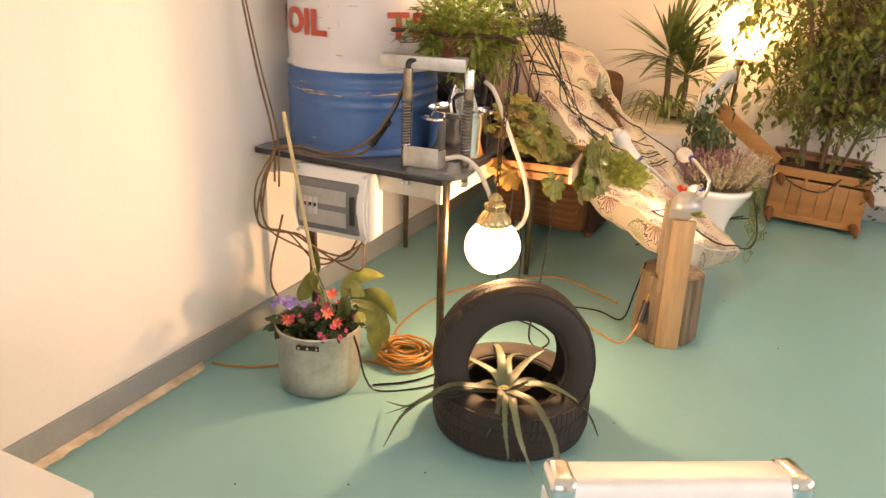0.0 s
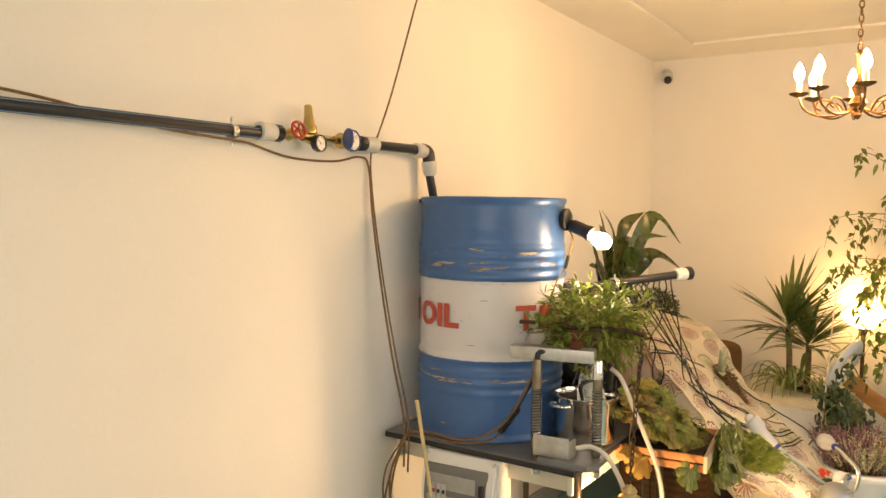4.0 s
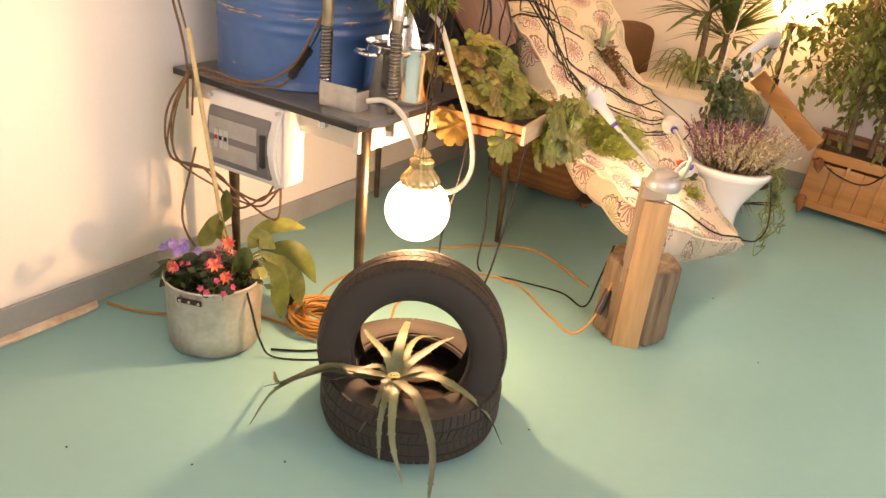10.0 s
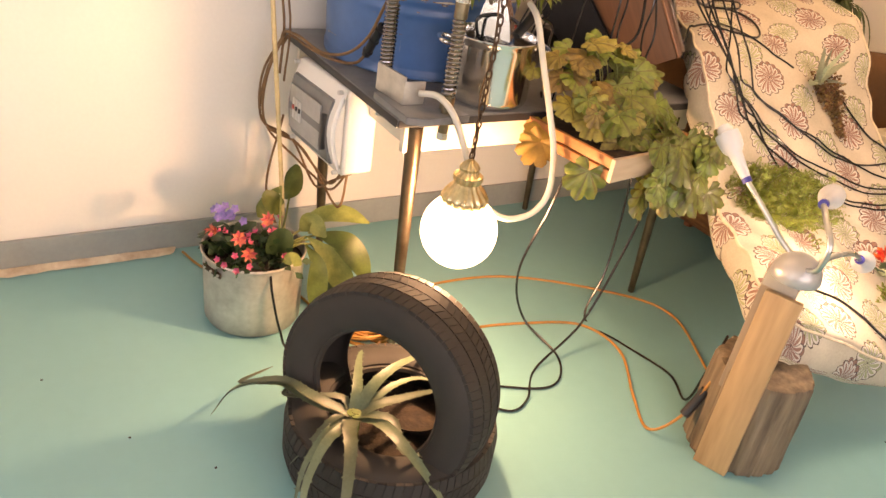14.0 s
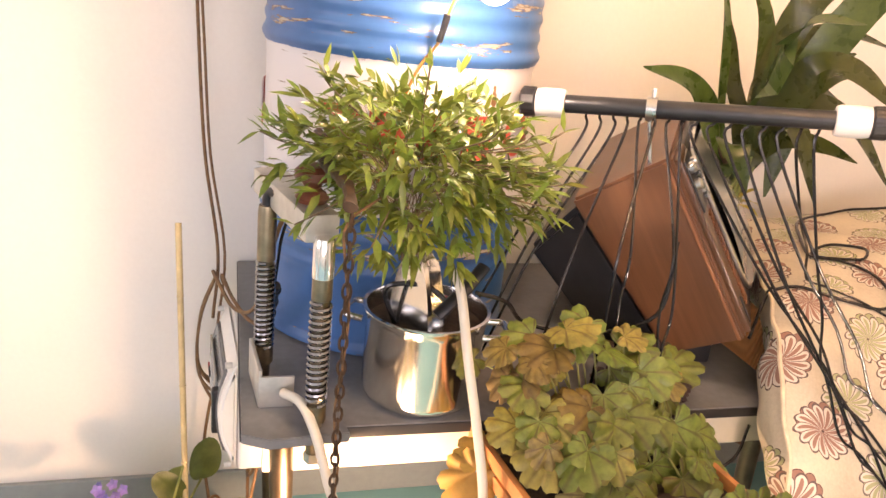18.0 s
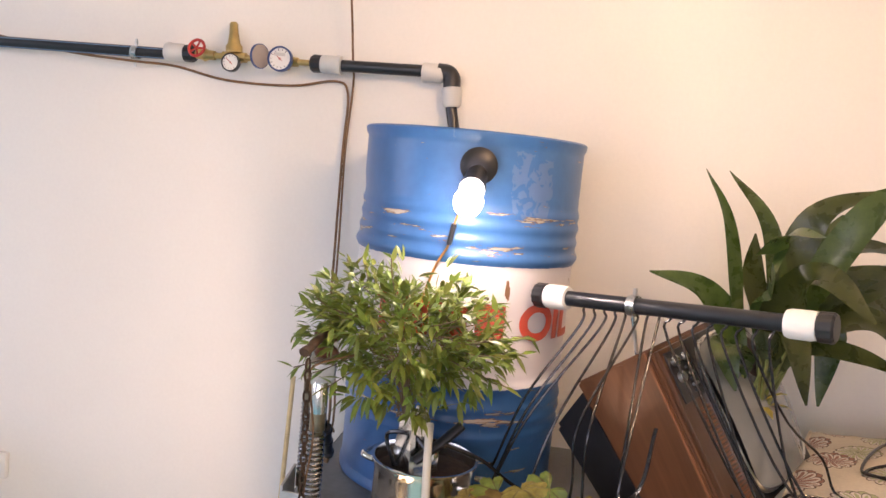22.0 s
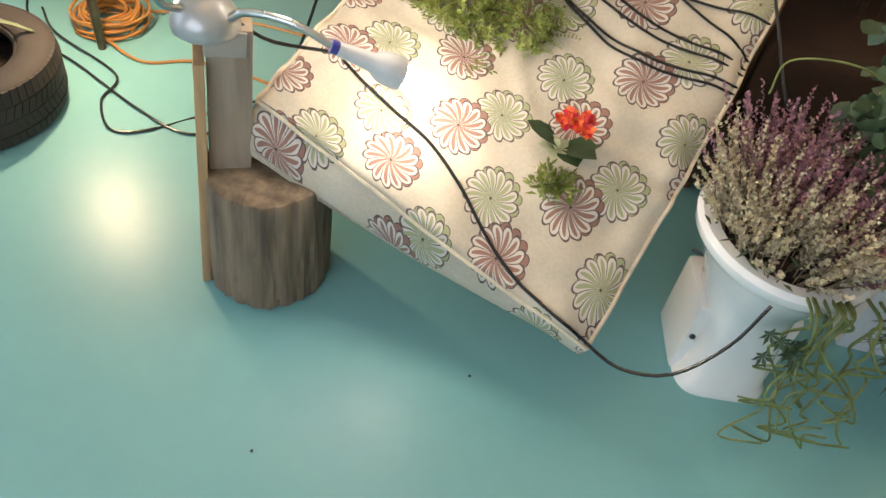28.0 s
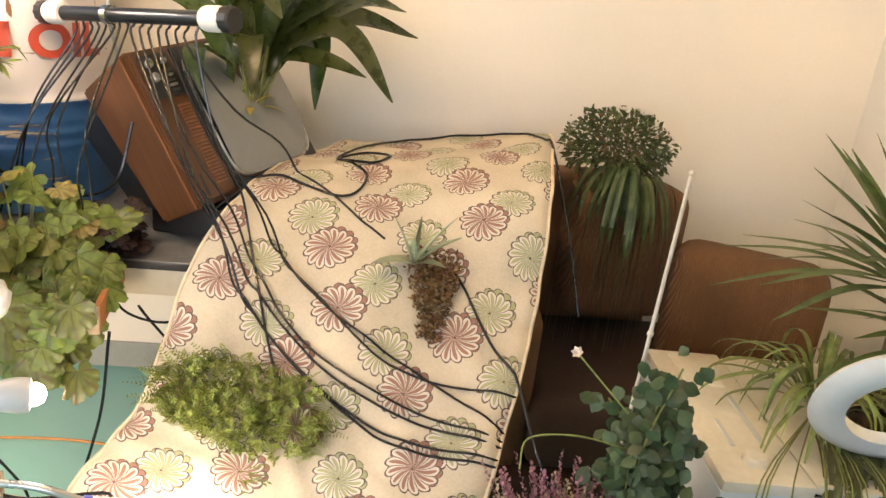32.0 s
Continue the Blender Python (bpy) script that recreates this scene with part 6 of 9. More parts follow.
side = rd.cross(Z)
for k, end in enumerate(DROPS):
    a = RL.lerp(RR, 0.20 + 0.04 * k) - Z * 0.016
    e = Vector(end)
    mid = a.lerp(e, 0.5) + side * (0.05 + 0.03 * rng.random()) + Z * 0.02
    pts = [a, a - Z * 0.03 + side * 0.008, mid + Z * 0.06, mid - Z * 0.07, e]
    if k < 4:
        pts = [a, a - Z * 0.04 + side * 0.012, a.lerp(e, 0.4) - Z * 0.06 + side * 0.07, a.lerp(e, 0.8) + side * 0.06 - Z * (0.10 + 0.02 * k), e]
    part("hose", tube(pts, 0.0027, 6, 7), M_CABLE, rail)
for k, runs in enumerate(OVER_CLOTH):
    a = RL.lerp(RR, 0.52 + 0.045 * k) - Z * 0.016
    line = over_cloth(runs[1:], 0.004)
    first = line[0]
    pts = [a, a - Z * 0.04 + side * 0.006, a.lerp(first, 0.45) - Z * 0.03 + side * 0.02, a.lerp(first, 0.82) + Z * 0.012] + line
    part("hose", tube(pts, 0.0027, 6, 4), M_CABLE, rail)
bundle = thing("cable_loop", (-1.1, 3.4, 0.9), "black thin hose looped over the mattress top", "cable")
part("run", tube([(-1.06, 3.02, 0.83)] + over_cloth(((0.746, 0.0), (0.751, 0.089), (0.725, 0.267), (0.738, 0.349), (0.789, 0.342), (0.83, 0.197), (0.856, 0.271), (0.847, 0.376), (0.821, 0.33), (0.835, 0.185), (0.942, 0.291), (0.975, 0.545), (0.96, 0.834), (0.90, 1.0))) + [Vector((-1.15, 3.90, 0.80)), Vector((-1.05, 3.93, 0.62))], 0.0034, 6, 4), M_CABLE, bundle)
part("run", tube(over_cloth(((0.64, 0.74), (0.618, 0.782), (0.566, 0.884), (0.528, 0.995))) + [Vector((-0.56, 3.76, 0.50)), Vector((-0.62, 3.86, 0.38))], 0.0032, 6, 4), M_CABLE, bundle)
part("run", tube([DM + Vector((-0.02, 0.045, -0.012)), DM + Vector((-0.06, 0.09, -0.06))] + over_cloth(((0.183, 0.084), (0.162, 0.214), (0.141, 0.392), (0.109, 0.526), (0.075, 0.627), (0.038, 0.75), (0.016, 0.884), (0.012, 0.97)), 0.004) + [Vector((-0.145, 3.54, 0.185)), Vector((-0.13, 3.62, 0.215)), Vector((-0.15, 3.69, 0.29)), Vector((-0.18, 3.73, 0.37))], 0.0034, 6, 4), M_CABLE, bundle)

part("run", tube([(-1.04, 2.78, 0.62), (-1.01, 2.83, 0.575), (-1.0, 2.92, 0.56), (-0.995, 3.0, 0.60), (-1.02, 3.04, 0.66)], 0.0032, 6, 5), M_CABLE, bundle)

# ---- armchair under the mattress ----
chair = thing("armchair", (-1.3, 4.0, 0), "brown corduroy armchair half hidden beneath a mattress", "armchair")


def cushion(size, at=(0, 0, 0), m=None, bevel=0.06):
    return box(size, at, m=m, bevel=bevel, seg=5)


def corduroy():
    mat = node_material("brown_corduroy_ribs", (0.20, 0.095, 0.035), 0.9, var=0.15, scale=5, bump=0.1)
    nt = mat.node_tree
    bsdf = nt.nodes["Principled BSDF"]
    co = next(n for n in nt.nodes if n.bl_idname == "ShaderNodeTexCoord")
    mp = nt.nodes.new("ShaderNodeMapping")
    mp.inputs["Rotation"].default_value = (radians(8), 0, 0)
    w = nt.nodes.new("ShaderNodeTexWave")
    w.inputs["Scale"].default_value, w.inputs["Distortion"].default_value = 62, 0.3
    w.bands_direction = "Y"
    nt.links.new(co.outputs["Object"], mp.inputs["Vector"])
    nt.links.new(mp.outputs[0], w.inputs["Vector"])
    b = nt.nodes.new("ShaderNodeBump")
    b.inputs["Strength"].default_value, b.inputs["Distance"].default_value = 0.7, 0.004
    nt.links.new(w.outputs["Fac"], b.inputs["Height"])
    nt.links.new(b.outputs[0], bsdf.inputs["Normal"])
    old = bsdf.inputs["Base Color"].links[0].from_socket
    mx = nt.nodes.new("ShaderNodeMix")
    mx.data_type, mx.blend_type = "RGBA", "MULTIPLY"
    mx.inputs["Factor"].default_value = 0.3
    nt.links.new(old, mx.inputs["A"])
    nt.links.new(w.outputs["Color"], mx.inputs["B"])
    nt.links.new(mx.outputs["Result"], bsdf.inputs["Base Color"])
    return mat


M_CORDUROY = corduroy()
part("backrest", cushion((0.22, 0.86, 0.62), m=Matrix.Translation((-1.60, 3.86, 0.56)) @ Matrix.Rotation(radians(-6), 4, "Y")), M_CORDUROY, chair)
part("wing", cushion((0.20, 0.34, 0.40), m=Matrix.Translation((-1.42, 4.13, 0.69)) @ Matrix.Rotation(radians(8), 4, "Z"), bevel=0.07), M_CORDUROY, chair)
part("armrest", cushion((0.42, 0.20, 0.56), m=Matrix.Translation((-1.21, 4.44, 0.49)) @ Matrix.Rotation(radians(62), 4, "Z") @ Matrix.Rotation(radians(0), 4, "Y"), bevel=0.085), M_CORDUROY, chair, "rounded corduroy armrest")
part("armrest", cushion((0.50, 0.17, 0.62), (-1.21, 3.745, 0.35), bevel=0.06), M_CORDUROY, chair)
# seat and plinth: the mattress's shade is put into their dark brown
part("seat", cushion((0.56, 0.54, 0.20), (-1.20, 4.09, 0.34), bevel=0.05), M_SHADED_BROWN, chair)
part("plinth", box((0.52, 0.70, 0.20), (-1.17, 4.07, 0.13), bevel=0.03), M_SHADED_BROWN, chair)
for lx, ly in ((-1.39, 3.76), (-0.96, 3.78), (-1.39, 4.36), (-0.96, 4.36)):
    part("foot", rod((lx, ly, 0.04), (lx, ly, 0), 0.02, 12), M_PINE_DARK, chair)

# ---- washing machine lying on its back ----
wm0 = Matrix.Translation((-0.735, 4.525, 0.0)) @ Matrix.Rotation(radians(-3), 4, "Z")
washer = thing("washing_machine", wm0, "yellowed white washing machine lying on back, door open", "washing machine")
M_ENAMEL = node_material("yellowed_white_enamel", (0.74, 0.71, 0.62), 0.3, var=0.1, scale=4, bump=0.03, tint=(0.58, 0.52, 0.38))
M_ENAMEL2 = node_material("blue_white_enamel", (0.66, 0.69, 0.70), 0.3, var=0.06, scale=4, bump=0.02)


def wpart(name, bm, mat, label="", parent=None):
    bm.transform(wm0)
    return part(name, bm, mat, parent or washer, label)


bm = bmesh.new()
for size, at in (((0.006, 0.85, 0.53), (-0.267, 0, 0.265)), ((0.006, 0.85, 0.53), (0.267, 0, 0.265)), ((0.528, 0.006, 0.53), (0, -0.422, 0.265)), ((0.528, 0.006, 0.53), (0, 0.422, 0.265)), ((0.528, 0.838, 0.006), (0, 0, 0.004))):
    wpart("panel", box(size, at, bevel=0.001), M_ENAMEL2, "white enamelled side panel")


def panel_with_hole(w, l, r, z, t, n=48):
    bm = bmesh.new()
    inner = [(r * math.cos(2 * math.pi * k / n), r * math.sin(2 * math.pi * k / n)) for k in range(n)]
    outer = []
    for x, y in inner:
        s = max(abs(x) / (w / 2), abs(y) / (l / 2))
        outer.append((x / s, y / s))
    rows = []
    for zz, pts in ((z, outer), (z + t, outer), (z + t, inner), (z - 0.02, inner)):
        rows.append([bm.verts.new((x, y, zz)) for x, y in pts])
    for a, b in zip(rows, rows[1:]):
        for k in range(n):
            bm.faces.new((a[k], a[(k + 1) % n], b[(k + 1) % n], b[k]))
    bmesh.ops.recalc_face_normals(bm, faces=bm.faces[:])
    return bm


front = panel_with_hole(0.545, 0.66, 0.15, 0.53, 0.022)
front.transform(Matrix.Translation((0, 0.095, 0)))
wpart("front_panel", front, M_ENAMEL, "yellowed front panel with round opening")
fas = wpart("control_panel", box((0.545, 0.185, 0.026), (0, -0.332, 0.542), bevel=0.006), M_ENAMEL, "yellowed control panel")
wpart("drawer", box((0.15, 0.09, 0.006), (-0.17, -0.33, 0.557), bevel=0.002), M_ENAMEL, "", fas)
wpart("label_strip", box((0.20, 0.012, 0.002), (0.03, -0.29, 0.5565), bevel=0), M_GREYFIT, "", fas)
wpart("label_strip", box((0.10, 0.010, 0.002), (0.10, -0.36, 0.5565), bevel=0), M_GREYFIT, "", fas)
wpart("dial", lathe([(0, 0.554), (0.026, 0.554), (0.026, 0.566), (0.02, 0.572), (0, 0.572)], 24, Matrix.Translation((0.20, -0.335, 0))), M_ENAMEL, "", fas)
wpart("drum", lathe([(0.149, 0.52), (0.17, 0.46), (0.17, 0.30), (0, 0.30)], 40, Matrix.Translation((0, 0.095, 0))), M_STEEL)
wpart("soil", lathe([(0, 0.515), (0.10, 0.505), (0.15, 0.49), (0.15, 0.47), (0, 0.47)], 32, Matrix.Translation((0, 0.095, 0))), M_SOIL)
dm = to_axis((-0.505, 4.41, 0.72), (0.86, -0.20, -0.42))
door_ring = part("door", lathe([(0.098, -0.012), (0.13, -0.018), (0.158, -0.012), (0.165, 0.0), (0.150, 0.014), (0.125, 0.022), (0.10, 0.016)], 48, dm, closed=True), M_ENAMEL2, washer, "round white porthole door")
M_GLASS = bpy.data.materials.new("porthole_glass")
M_GLASS.use_nodes = True
_g = M_GLASS.node_tree.nodes["Principled BSDF"]
_g.inputs["Base Color"].default_value, _g.inputs["Roughness"].default_value, _g.inputs["Transmission Weight"].default_value = (0.97, 0.97, 0.95, 1), 0.0, 1.0
_g.inputs["IOR"].default_value = 1.04
glass = part("glass", lathe([(0, -0.07), (0.05, -0.064), (0.082, -0.045), (0.096, -0.01), (0.10, 0.0), (0.094, -0.002), (0.078, -0.038), (0.048, -0.056), (0, -0.062)], 40, dm), M_GLASS, door_ring, "bulged porthole glass")
glass.visible_shadow = False

# ---- toilet bowl as heather planter ----
TB = Vector((-0.335, 3.80, 0.0))
toilet = thing("toilet_bowl", TB, "white porcelain toilet bowl planted with heather", "toilet bowl")


def oval(rings, seg=44):
    bm = bmesh.new()
    rows = []
    for cx, cy, rx, ry, z, p in rings:
        row = []
        for k in range(seg):
            t = 2 * math.pi * k / seg
            c, s = math.cos(t), math.sin(t)
            row.append(bm.verts.new((cx + rx * math.copysign(abs(c) ** p, c), cy + ry * math.copysign(abs(s) ** p, s), z)))
        rows.append(row)
    for a, b in zip(rows, rows[1:]):
        for k in range(seg):
            bm.faces.new((a[k], a[(k + 1) % seg], b[(k + 1) % seg], b[k]))
    bm.faces.new(rows[0][::-1])
    bm.faces.new(rows[-1])
    bmesh.ops.recalc_face_normals(bm, faces=bm.faces[:])
    return bm


tm = Matrix.Translation(TB) @ Matrix.Rotation(radians(4), 4, "Z")
bm = oval([(-0.06, 0.0, 0.125, 0.095, 0.0, 0.45), (-0.06, 0.0, 0.125, 0.095, 0.02, 0.45), (-0.055, 0.0, 0.112, 0.088, 0.035, 0.5), (-0.05, 0.0, 0.102, 0.082, 0.12, 0.6), (-0.05, -0.005, 0.102, 0.084, 0.19, 0.7), (-0.045, -0.012, 0.110, 0.092, 0.235, 0.85), (-0.038, -0.012, 0.132, 0.113, 0.285, 1.0), (-0.032, -0.012, 0.156, 0.140, 0.335, 1.0), (-0.032, -0.012, 0.166, 0.151, 0.352, 1.0), (-0.032, -0.012, 0.173, 0.158, 0.36, 1.0), (-0.032, -0.012, 0.175, 0.160, 0.375, 1.0), (-0.032, -0.012, 0.168, 0.152, 0.385, 1.0), (-0.032, -0.012, 0.146, 0.130, 0.385, 1.0), (-0.032, -0.012, 0.140, 0.124, 0.36, 1.0)])
bm.transform(tm)
part("bowl", bm, M_PORCELAIN, toilet)
for sy in (-1, 1):
    bm = box((0.15, 0.05, 0.19), (-0.07, sy * 0.078, 0.095), bevel=0.012)
    bm.transform(tm)
    part("foot_flange", bm, M_PORCELAIN, toilet)
part("bolt", ball(0.007, tm @ Matrix.Translation((0.006, -0.09, 0.11)), 1), M_BLACK, toilet)
part("soil", lathe([(0, 0.385), (0.08, 0.38), (0.112, 0.37), (0.112, 0.35), (0, 0.35)], 32, tm @ Matrix.Translation((-0.02, -0.012, 0))), M_SOIL, toilet)

# ---- pine cabinet on its side with the fig tree ----
PC = Vector((0.095, 4.62, 0.03))
pm = Matrix.Translation(PC) @ Matrix.Rotation(radians(3), 4, "Z") @ Matrix.Rotation(radians(2.5), 4, "Y")
planter = thing("wooden_planter", pm, "honey pine cabinet on its side, turned legs outward", "planter")


def ppart(name, bm, mat, label="", parent=None):
    bm.transform(pm)
    return part(name, bm, mat, parent or planter, label)


W, D, H = 0.50, 0.36, 0.31
ppart("side_board", box((W, 0.02, H), (0, D, H / 2), bevel=0.003), M_PINE)
ppart("end_board", box((0.02, D - 0.02, H), (-W / 2 + 0.01, D / 2, H / 2), bevel=0.003), M_PINE_DARK)
ppart("end_board", box((0.02, D - 0.02, H), (W / 2 - 0.01, D / 2, H / 2), bevel=0.003), M_PINE)
ppart("bottom_board", box((W, D, 0.02), (0, D / 2, 0.01), bevel=0.003), M_PINE)
for x0, x1 in ((-0.245, -0.151), (-0.149, 0.0), (0.002, 0.148), (0.150, 0.245)):
    ppart("panel", box((x1 - x0, 0.014, 0.20), ((x0 + x1) / 2, 0.008, 0.135), bevel=0.003), M_PINE)
ppart("rail", box((W, 0.02, 0.05), (0, 0.002, 0.275), bevel=0.004), M_PINE)
ppart("rail", box((W + 0.02, 0.024, 0.035), (0, 0.0, 0.018), bevel=0.004), M_PINE)
ppart("batten", box((0.016, 0.012, 0.22), (-0.075, -0.004, 0.14), bevel=0.002), M_PINE)
ppart("batten", box((0.016, 0.012, 0.22), (0.085, -0.004, 0.14), bevel=0.002), M_PINE)
ppart("rim_board", box((W + 0.03, 0.05, 0.018), (0.0, D, H + 0.01), bevel=0.004), M_PINE_DARK)
ppart("soil", box((W - 0.05, D - 0.05, 0.05), (0, D / 2, H - 0.05), bevel=0.01), M_SOIL)
for x, z, d in ((-0.215, 0.245, (0.15, -1, -0.25)), (0.235, 0.235, (0.35, -1, -0.55)), (-0.225, 0.045, (0.05, -1, -0.45)), (0.215, 0.03, (0.15, -1, -0.25))):
    ppart("leg", lathe([(0, 0), (0.020, 0), (0.023, 0.012), (0.019, 0.022), (0.025, 0.035), (0.024, 0.05), (0.013, 0.085), (0.009, 0.105), (0.006, 0.112), (0, 0.112)], 20, to_axis((x, -0.008, z), d)), M_PINE_DARK, "turned dark leg")
plank_a, plank_b = Vector((-0.50, 4.60, 0.62)), Vector((-0.14, 4.58, 0.355))
pd = plank_b - plank_a
flap = part("flap", box((pd.length, 0.02, 0.085), m=Matrix.Translation((plank_a + plank_b) / 2) @ Matrix.Rotation(math.atan2(-pd.z, math.hypot(pd.x, pd.y)), 4, "Y"), bevel=0.004), M_PINE, planter, "pine flap board standing out")
part("hinge_hole", ball(0.008, plank_a + Vector((0.035, -0.012, 0.005)), 1), M_PINE_DARK, flap)
part("irrigation_hose", tube([(-0.12, 4.58, 0.30), (0.0, 4.575, 0.24), (0.12, 4.578, 0.23), (0.20, 4.60, 0.31)], 0.004, 6, 8), M_CABLE, planter)

# ---- camera on the wall, case at the entrance ----
cctv = thing("security_camera", (WX + 0.12, BY - 0.02, 2.42), "small grey dome security camera on wall corner", "security camera")
part("mount", box((0.05, 0.03, 0.06), (WX + 0.10, BY - 0.015, 2.43), bevel=0.005), M_GREYFIT, cctv)
part("housing", tube([(WX + 0.10, BY - 0.03, 2.435), (WX + 0.115, BY - 0.07, 2.42), (WX + 0.13, BY - 0.12, 2.39)], 0.035, 16, 4), M_GREYFIT, cctv)
part("lens", ball(0.026, (WX + 0.137, BY - 0.135, 2.378), 2), M_BLACK, cctv)

case_m = Matrix.Translation((-0.055, 0.705, 0.888)) @ Matrix.Rotation(radians(30), 4, "Z") @ Matrix.Rotation(radians(-8), 4, "X")
acase = thing("aluminium_case", case_m, "small silver aluminium case with chrome corners, on shelf", "case")


def cpart(name, bm, mat, label="", parent=None):
    bm.transform(case_m)
    return part(name, bm, mat, parent or acase, label)


cpart("shell", box((0.27, 0.05, 0.22), (0, 0, -0.11), bevel=0.012, seg=3), M_SILVER)
for sx in (-1, 1):
    cpart("corner", box((0.03, 0.054, 0.03), (sx * 0.124, 0, -0.0125), bevel=0.012, seg=4), M_STEEL, "chrome corner guard")
for sx in (-1, 1):
    cpart("edge_strip", box((0.018, 0.053, 0.18), (sx * 0.128, 0, -0.12), bevel=0.004), M_SILVER)
for k in range(7):
    cpart("lettering", box((0.004, 0.001, 0.006), (0.01 + 0.0075 * k, -0.0257, -0.05), bevel=0), M_GREYFIT)
solid("shelf", box((0.42, 0.30, 0.03), m=Matrix.Translation((-0.05, 0.66, 0.652)) @ Matrix.Rotation(radians(30), 4, "Z"), bevel=0.004), M_WHITE_PAINT, "plain white pedestal shelf under the silver case", "shelf")
solid("pedestal", box((0.30, 0.22, 0.636), m=Matrix.Translation((-0.05, 0.66, 0.318)) @ Matrix.Rotation(radians(30), 4, "Z"), bevel=0.004), M_WHITE_PAINT, "plain white pedestal standing on green floor", "pedestal")

# ---- cables on the floor ----
coil = thing("cable_coil", (-1.15, 2.15, 0), "coiled orange brown extension cable on the floor", "cable")
rng = random.Random(3)
pts = []
for k in range(15 * 16):
    a = 2 * math.pi * k / 16
    turn = k / 16
    r = 0.075 + 0.035 * rng.random() * 0.2 + 0.028 * math.sin(turn * 2.4)
    pts.append((-1.155 + r * math.cos(a) + 0.01 * math.sin(turn), 2.13 + 0.9 * r * math.sin(a) + 0.008 * math.cos(turn * 1.7), 0.005 + 0.004 * turn * 0.9 + 0.004 * math.sin(3 * a + turn)))
part("turn", tube(pts, 0.0042, 6, 1), M_ORANGE_CABLE, coil)
part("tail", tube([(-1.08, 2.12, 0.02), (-1.0, 2.28, 0.005), (-1.05, 2.42, 0.005), (-1.02, 2.62, 0.005), (-0.95, 2.80, 0.005), (-0.80, 2.83, 0.005), (-0.62, 2.72, 0.005), (-0.50, 2.66, 0.008), (-0.45, 2.70, 0.08), (-0.43, 2.74, 0.20)], 0.0042, 6, 7), M_ORANGE_CABLE, coil)
part("tail", tube([(-1.22, 2.18, 0.02), (-1.30, 2.36, 0.005), (-1.28, 2.7, 0.005), (-1.1, 3.0, 0.005), (-0.9, 3.15, 0.005), (-0.60, 3.02, 0.005)], 0.0042, 6, 7), M_ORANGE_CABLE, coil)
part("tail", tube([(-1.20, 2.05, 0.01), (-1.33, 2.03, 0.005), (-1.45, 1.99, 0.005), (-1.52, 1.86, 0.005), (-1.62, 1.79, 0.005), (-1.72, 1.76, 0.005)], 0.0042, 6, 7), M_ORANGE_CABLE, coil)
part("plug", tube([(-0.445, 2.705, 0.09), (-0.44, 2.725, 0.13), (-0.435, 2.74, 0.17)], 0.013, 10, 4), M_BLACK, coil)
fl = thing("floor_cable", (-0.9, 2.5, 0), "thin black cables lying loose on the floor", "cable")
part("run", tube([AP + Vector((0.13, 0.0, 0.225)), AP + Vector((0.155, 0.0, 0.16)), AP + Vector((0.17, 0.02, 0.05)), (-1.12, 1.90, 0.005), (-1.0, 2.0, 0.005), (-0.93, 2.14, 0.005), (-0.80, 2.36, 0.005), (-0.74, 2.52, 0.005), (-0.84, 2.62, 0.005), (-0.98, 2.58, 0.06), (-0.96, 2.50, 0.25), (-0.95, 2.55, 0.45), (-0.96, 2.60, 0.60)], 0.0036, 6, 8), M_CABLE, fl)
part("run", tube([(-0.86, 2.84, 0.60), (-0.865, 2.80, 0.35), (-0.86, 2.70, 0.10), (-0.82, 2.52, 0.005), (-0.72, 2.42, 0.005), (-0.70, 2.34, 0.005), (-0.80, 2.27, 0.005), (-0.92, 2.25, 0.005), (-1.05, 2.02, 0.005), (-1.16, 1.92, 0.005)], 0.0036, 6, 8), M_CABLE, fl)
part("run", tube([(-1.0, 2.86, 0.60), (-1.05, 2.95, 0.40), (-1.02, 2.92, 0.15), (-0.98, 2.84, 0.005), (-0.84, 2.86, 0.005), (-0.66, 2.90, 0.005), (-0.54, 2.84, 0.02), (-0.50, 2.82, 0.16), (-0.47, 2.80, 0.30)], 0.0036, 6, 8), M_CABLE, fl)
part("run", tube([(-0.70, 3.78, 0.005), (-0.61, 3.97, 0.005), (-0.522, 4.164, 0.005), (-0.443, 4.331, 0.005), (-0.377, 4.478, 0.005), (-0.26, 4.62, 0.005)], 0.0036, 6, 8), M_CABLE, fl)
part("run", tube([(-0.66, 3.92, 0.005), (-0.60, 4.06, 0.005), (-0.505, 4.20, 0.005), (-0.462, 4.34, 0.005), (-0.36, 4.46, 0.012), (-0.22, 4.60, 0.005)], 0.0036, 6, 8), M_CABLE, fl)
tape = grid_sheet(lambda u, v: (WX + 0.016 + 0.034 * v * (1 + 0.4 * noise.noise(Vector((u * 22, v * 3, 0)))) * (1 if u < 0.985 else (1 - u) / 0.015 + 0.02), NY + 0.02 + (1.745 - NY - 0.02) * u, 0.0025 + 0.003 * abs(noise.noise(Vector((u * 40, v * 4, 3)))) + 0.008 * (1 - v)), 90, 4)
solid("masking_tape", tape, M_TAPE, "strip of torn brown masking tape along skirting", "tape", smooth=True)
for k, (x, y) in enumerate(((-0.79, 1.60), (-0.38, 2.12), (-1.22, 1.30), (-0.20, 3.30), (0.05, 2.95), (-0.95, 1.45))):
    solid("floor_speck", ball(0.0035, Matrix.Translation((x, y, 0.0015)), 1, (1, 1, 0.4)), M_BLACK, "small dark speck of dirt on the floor", "dirt", "floor specks")

# ---- plants ----


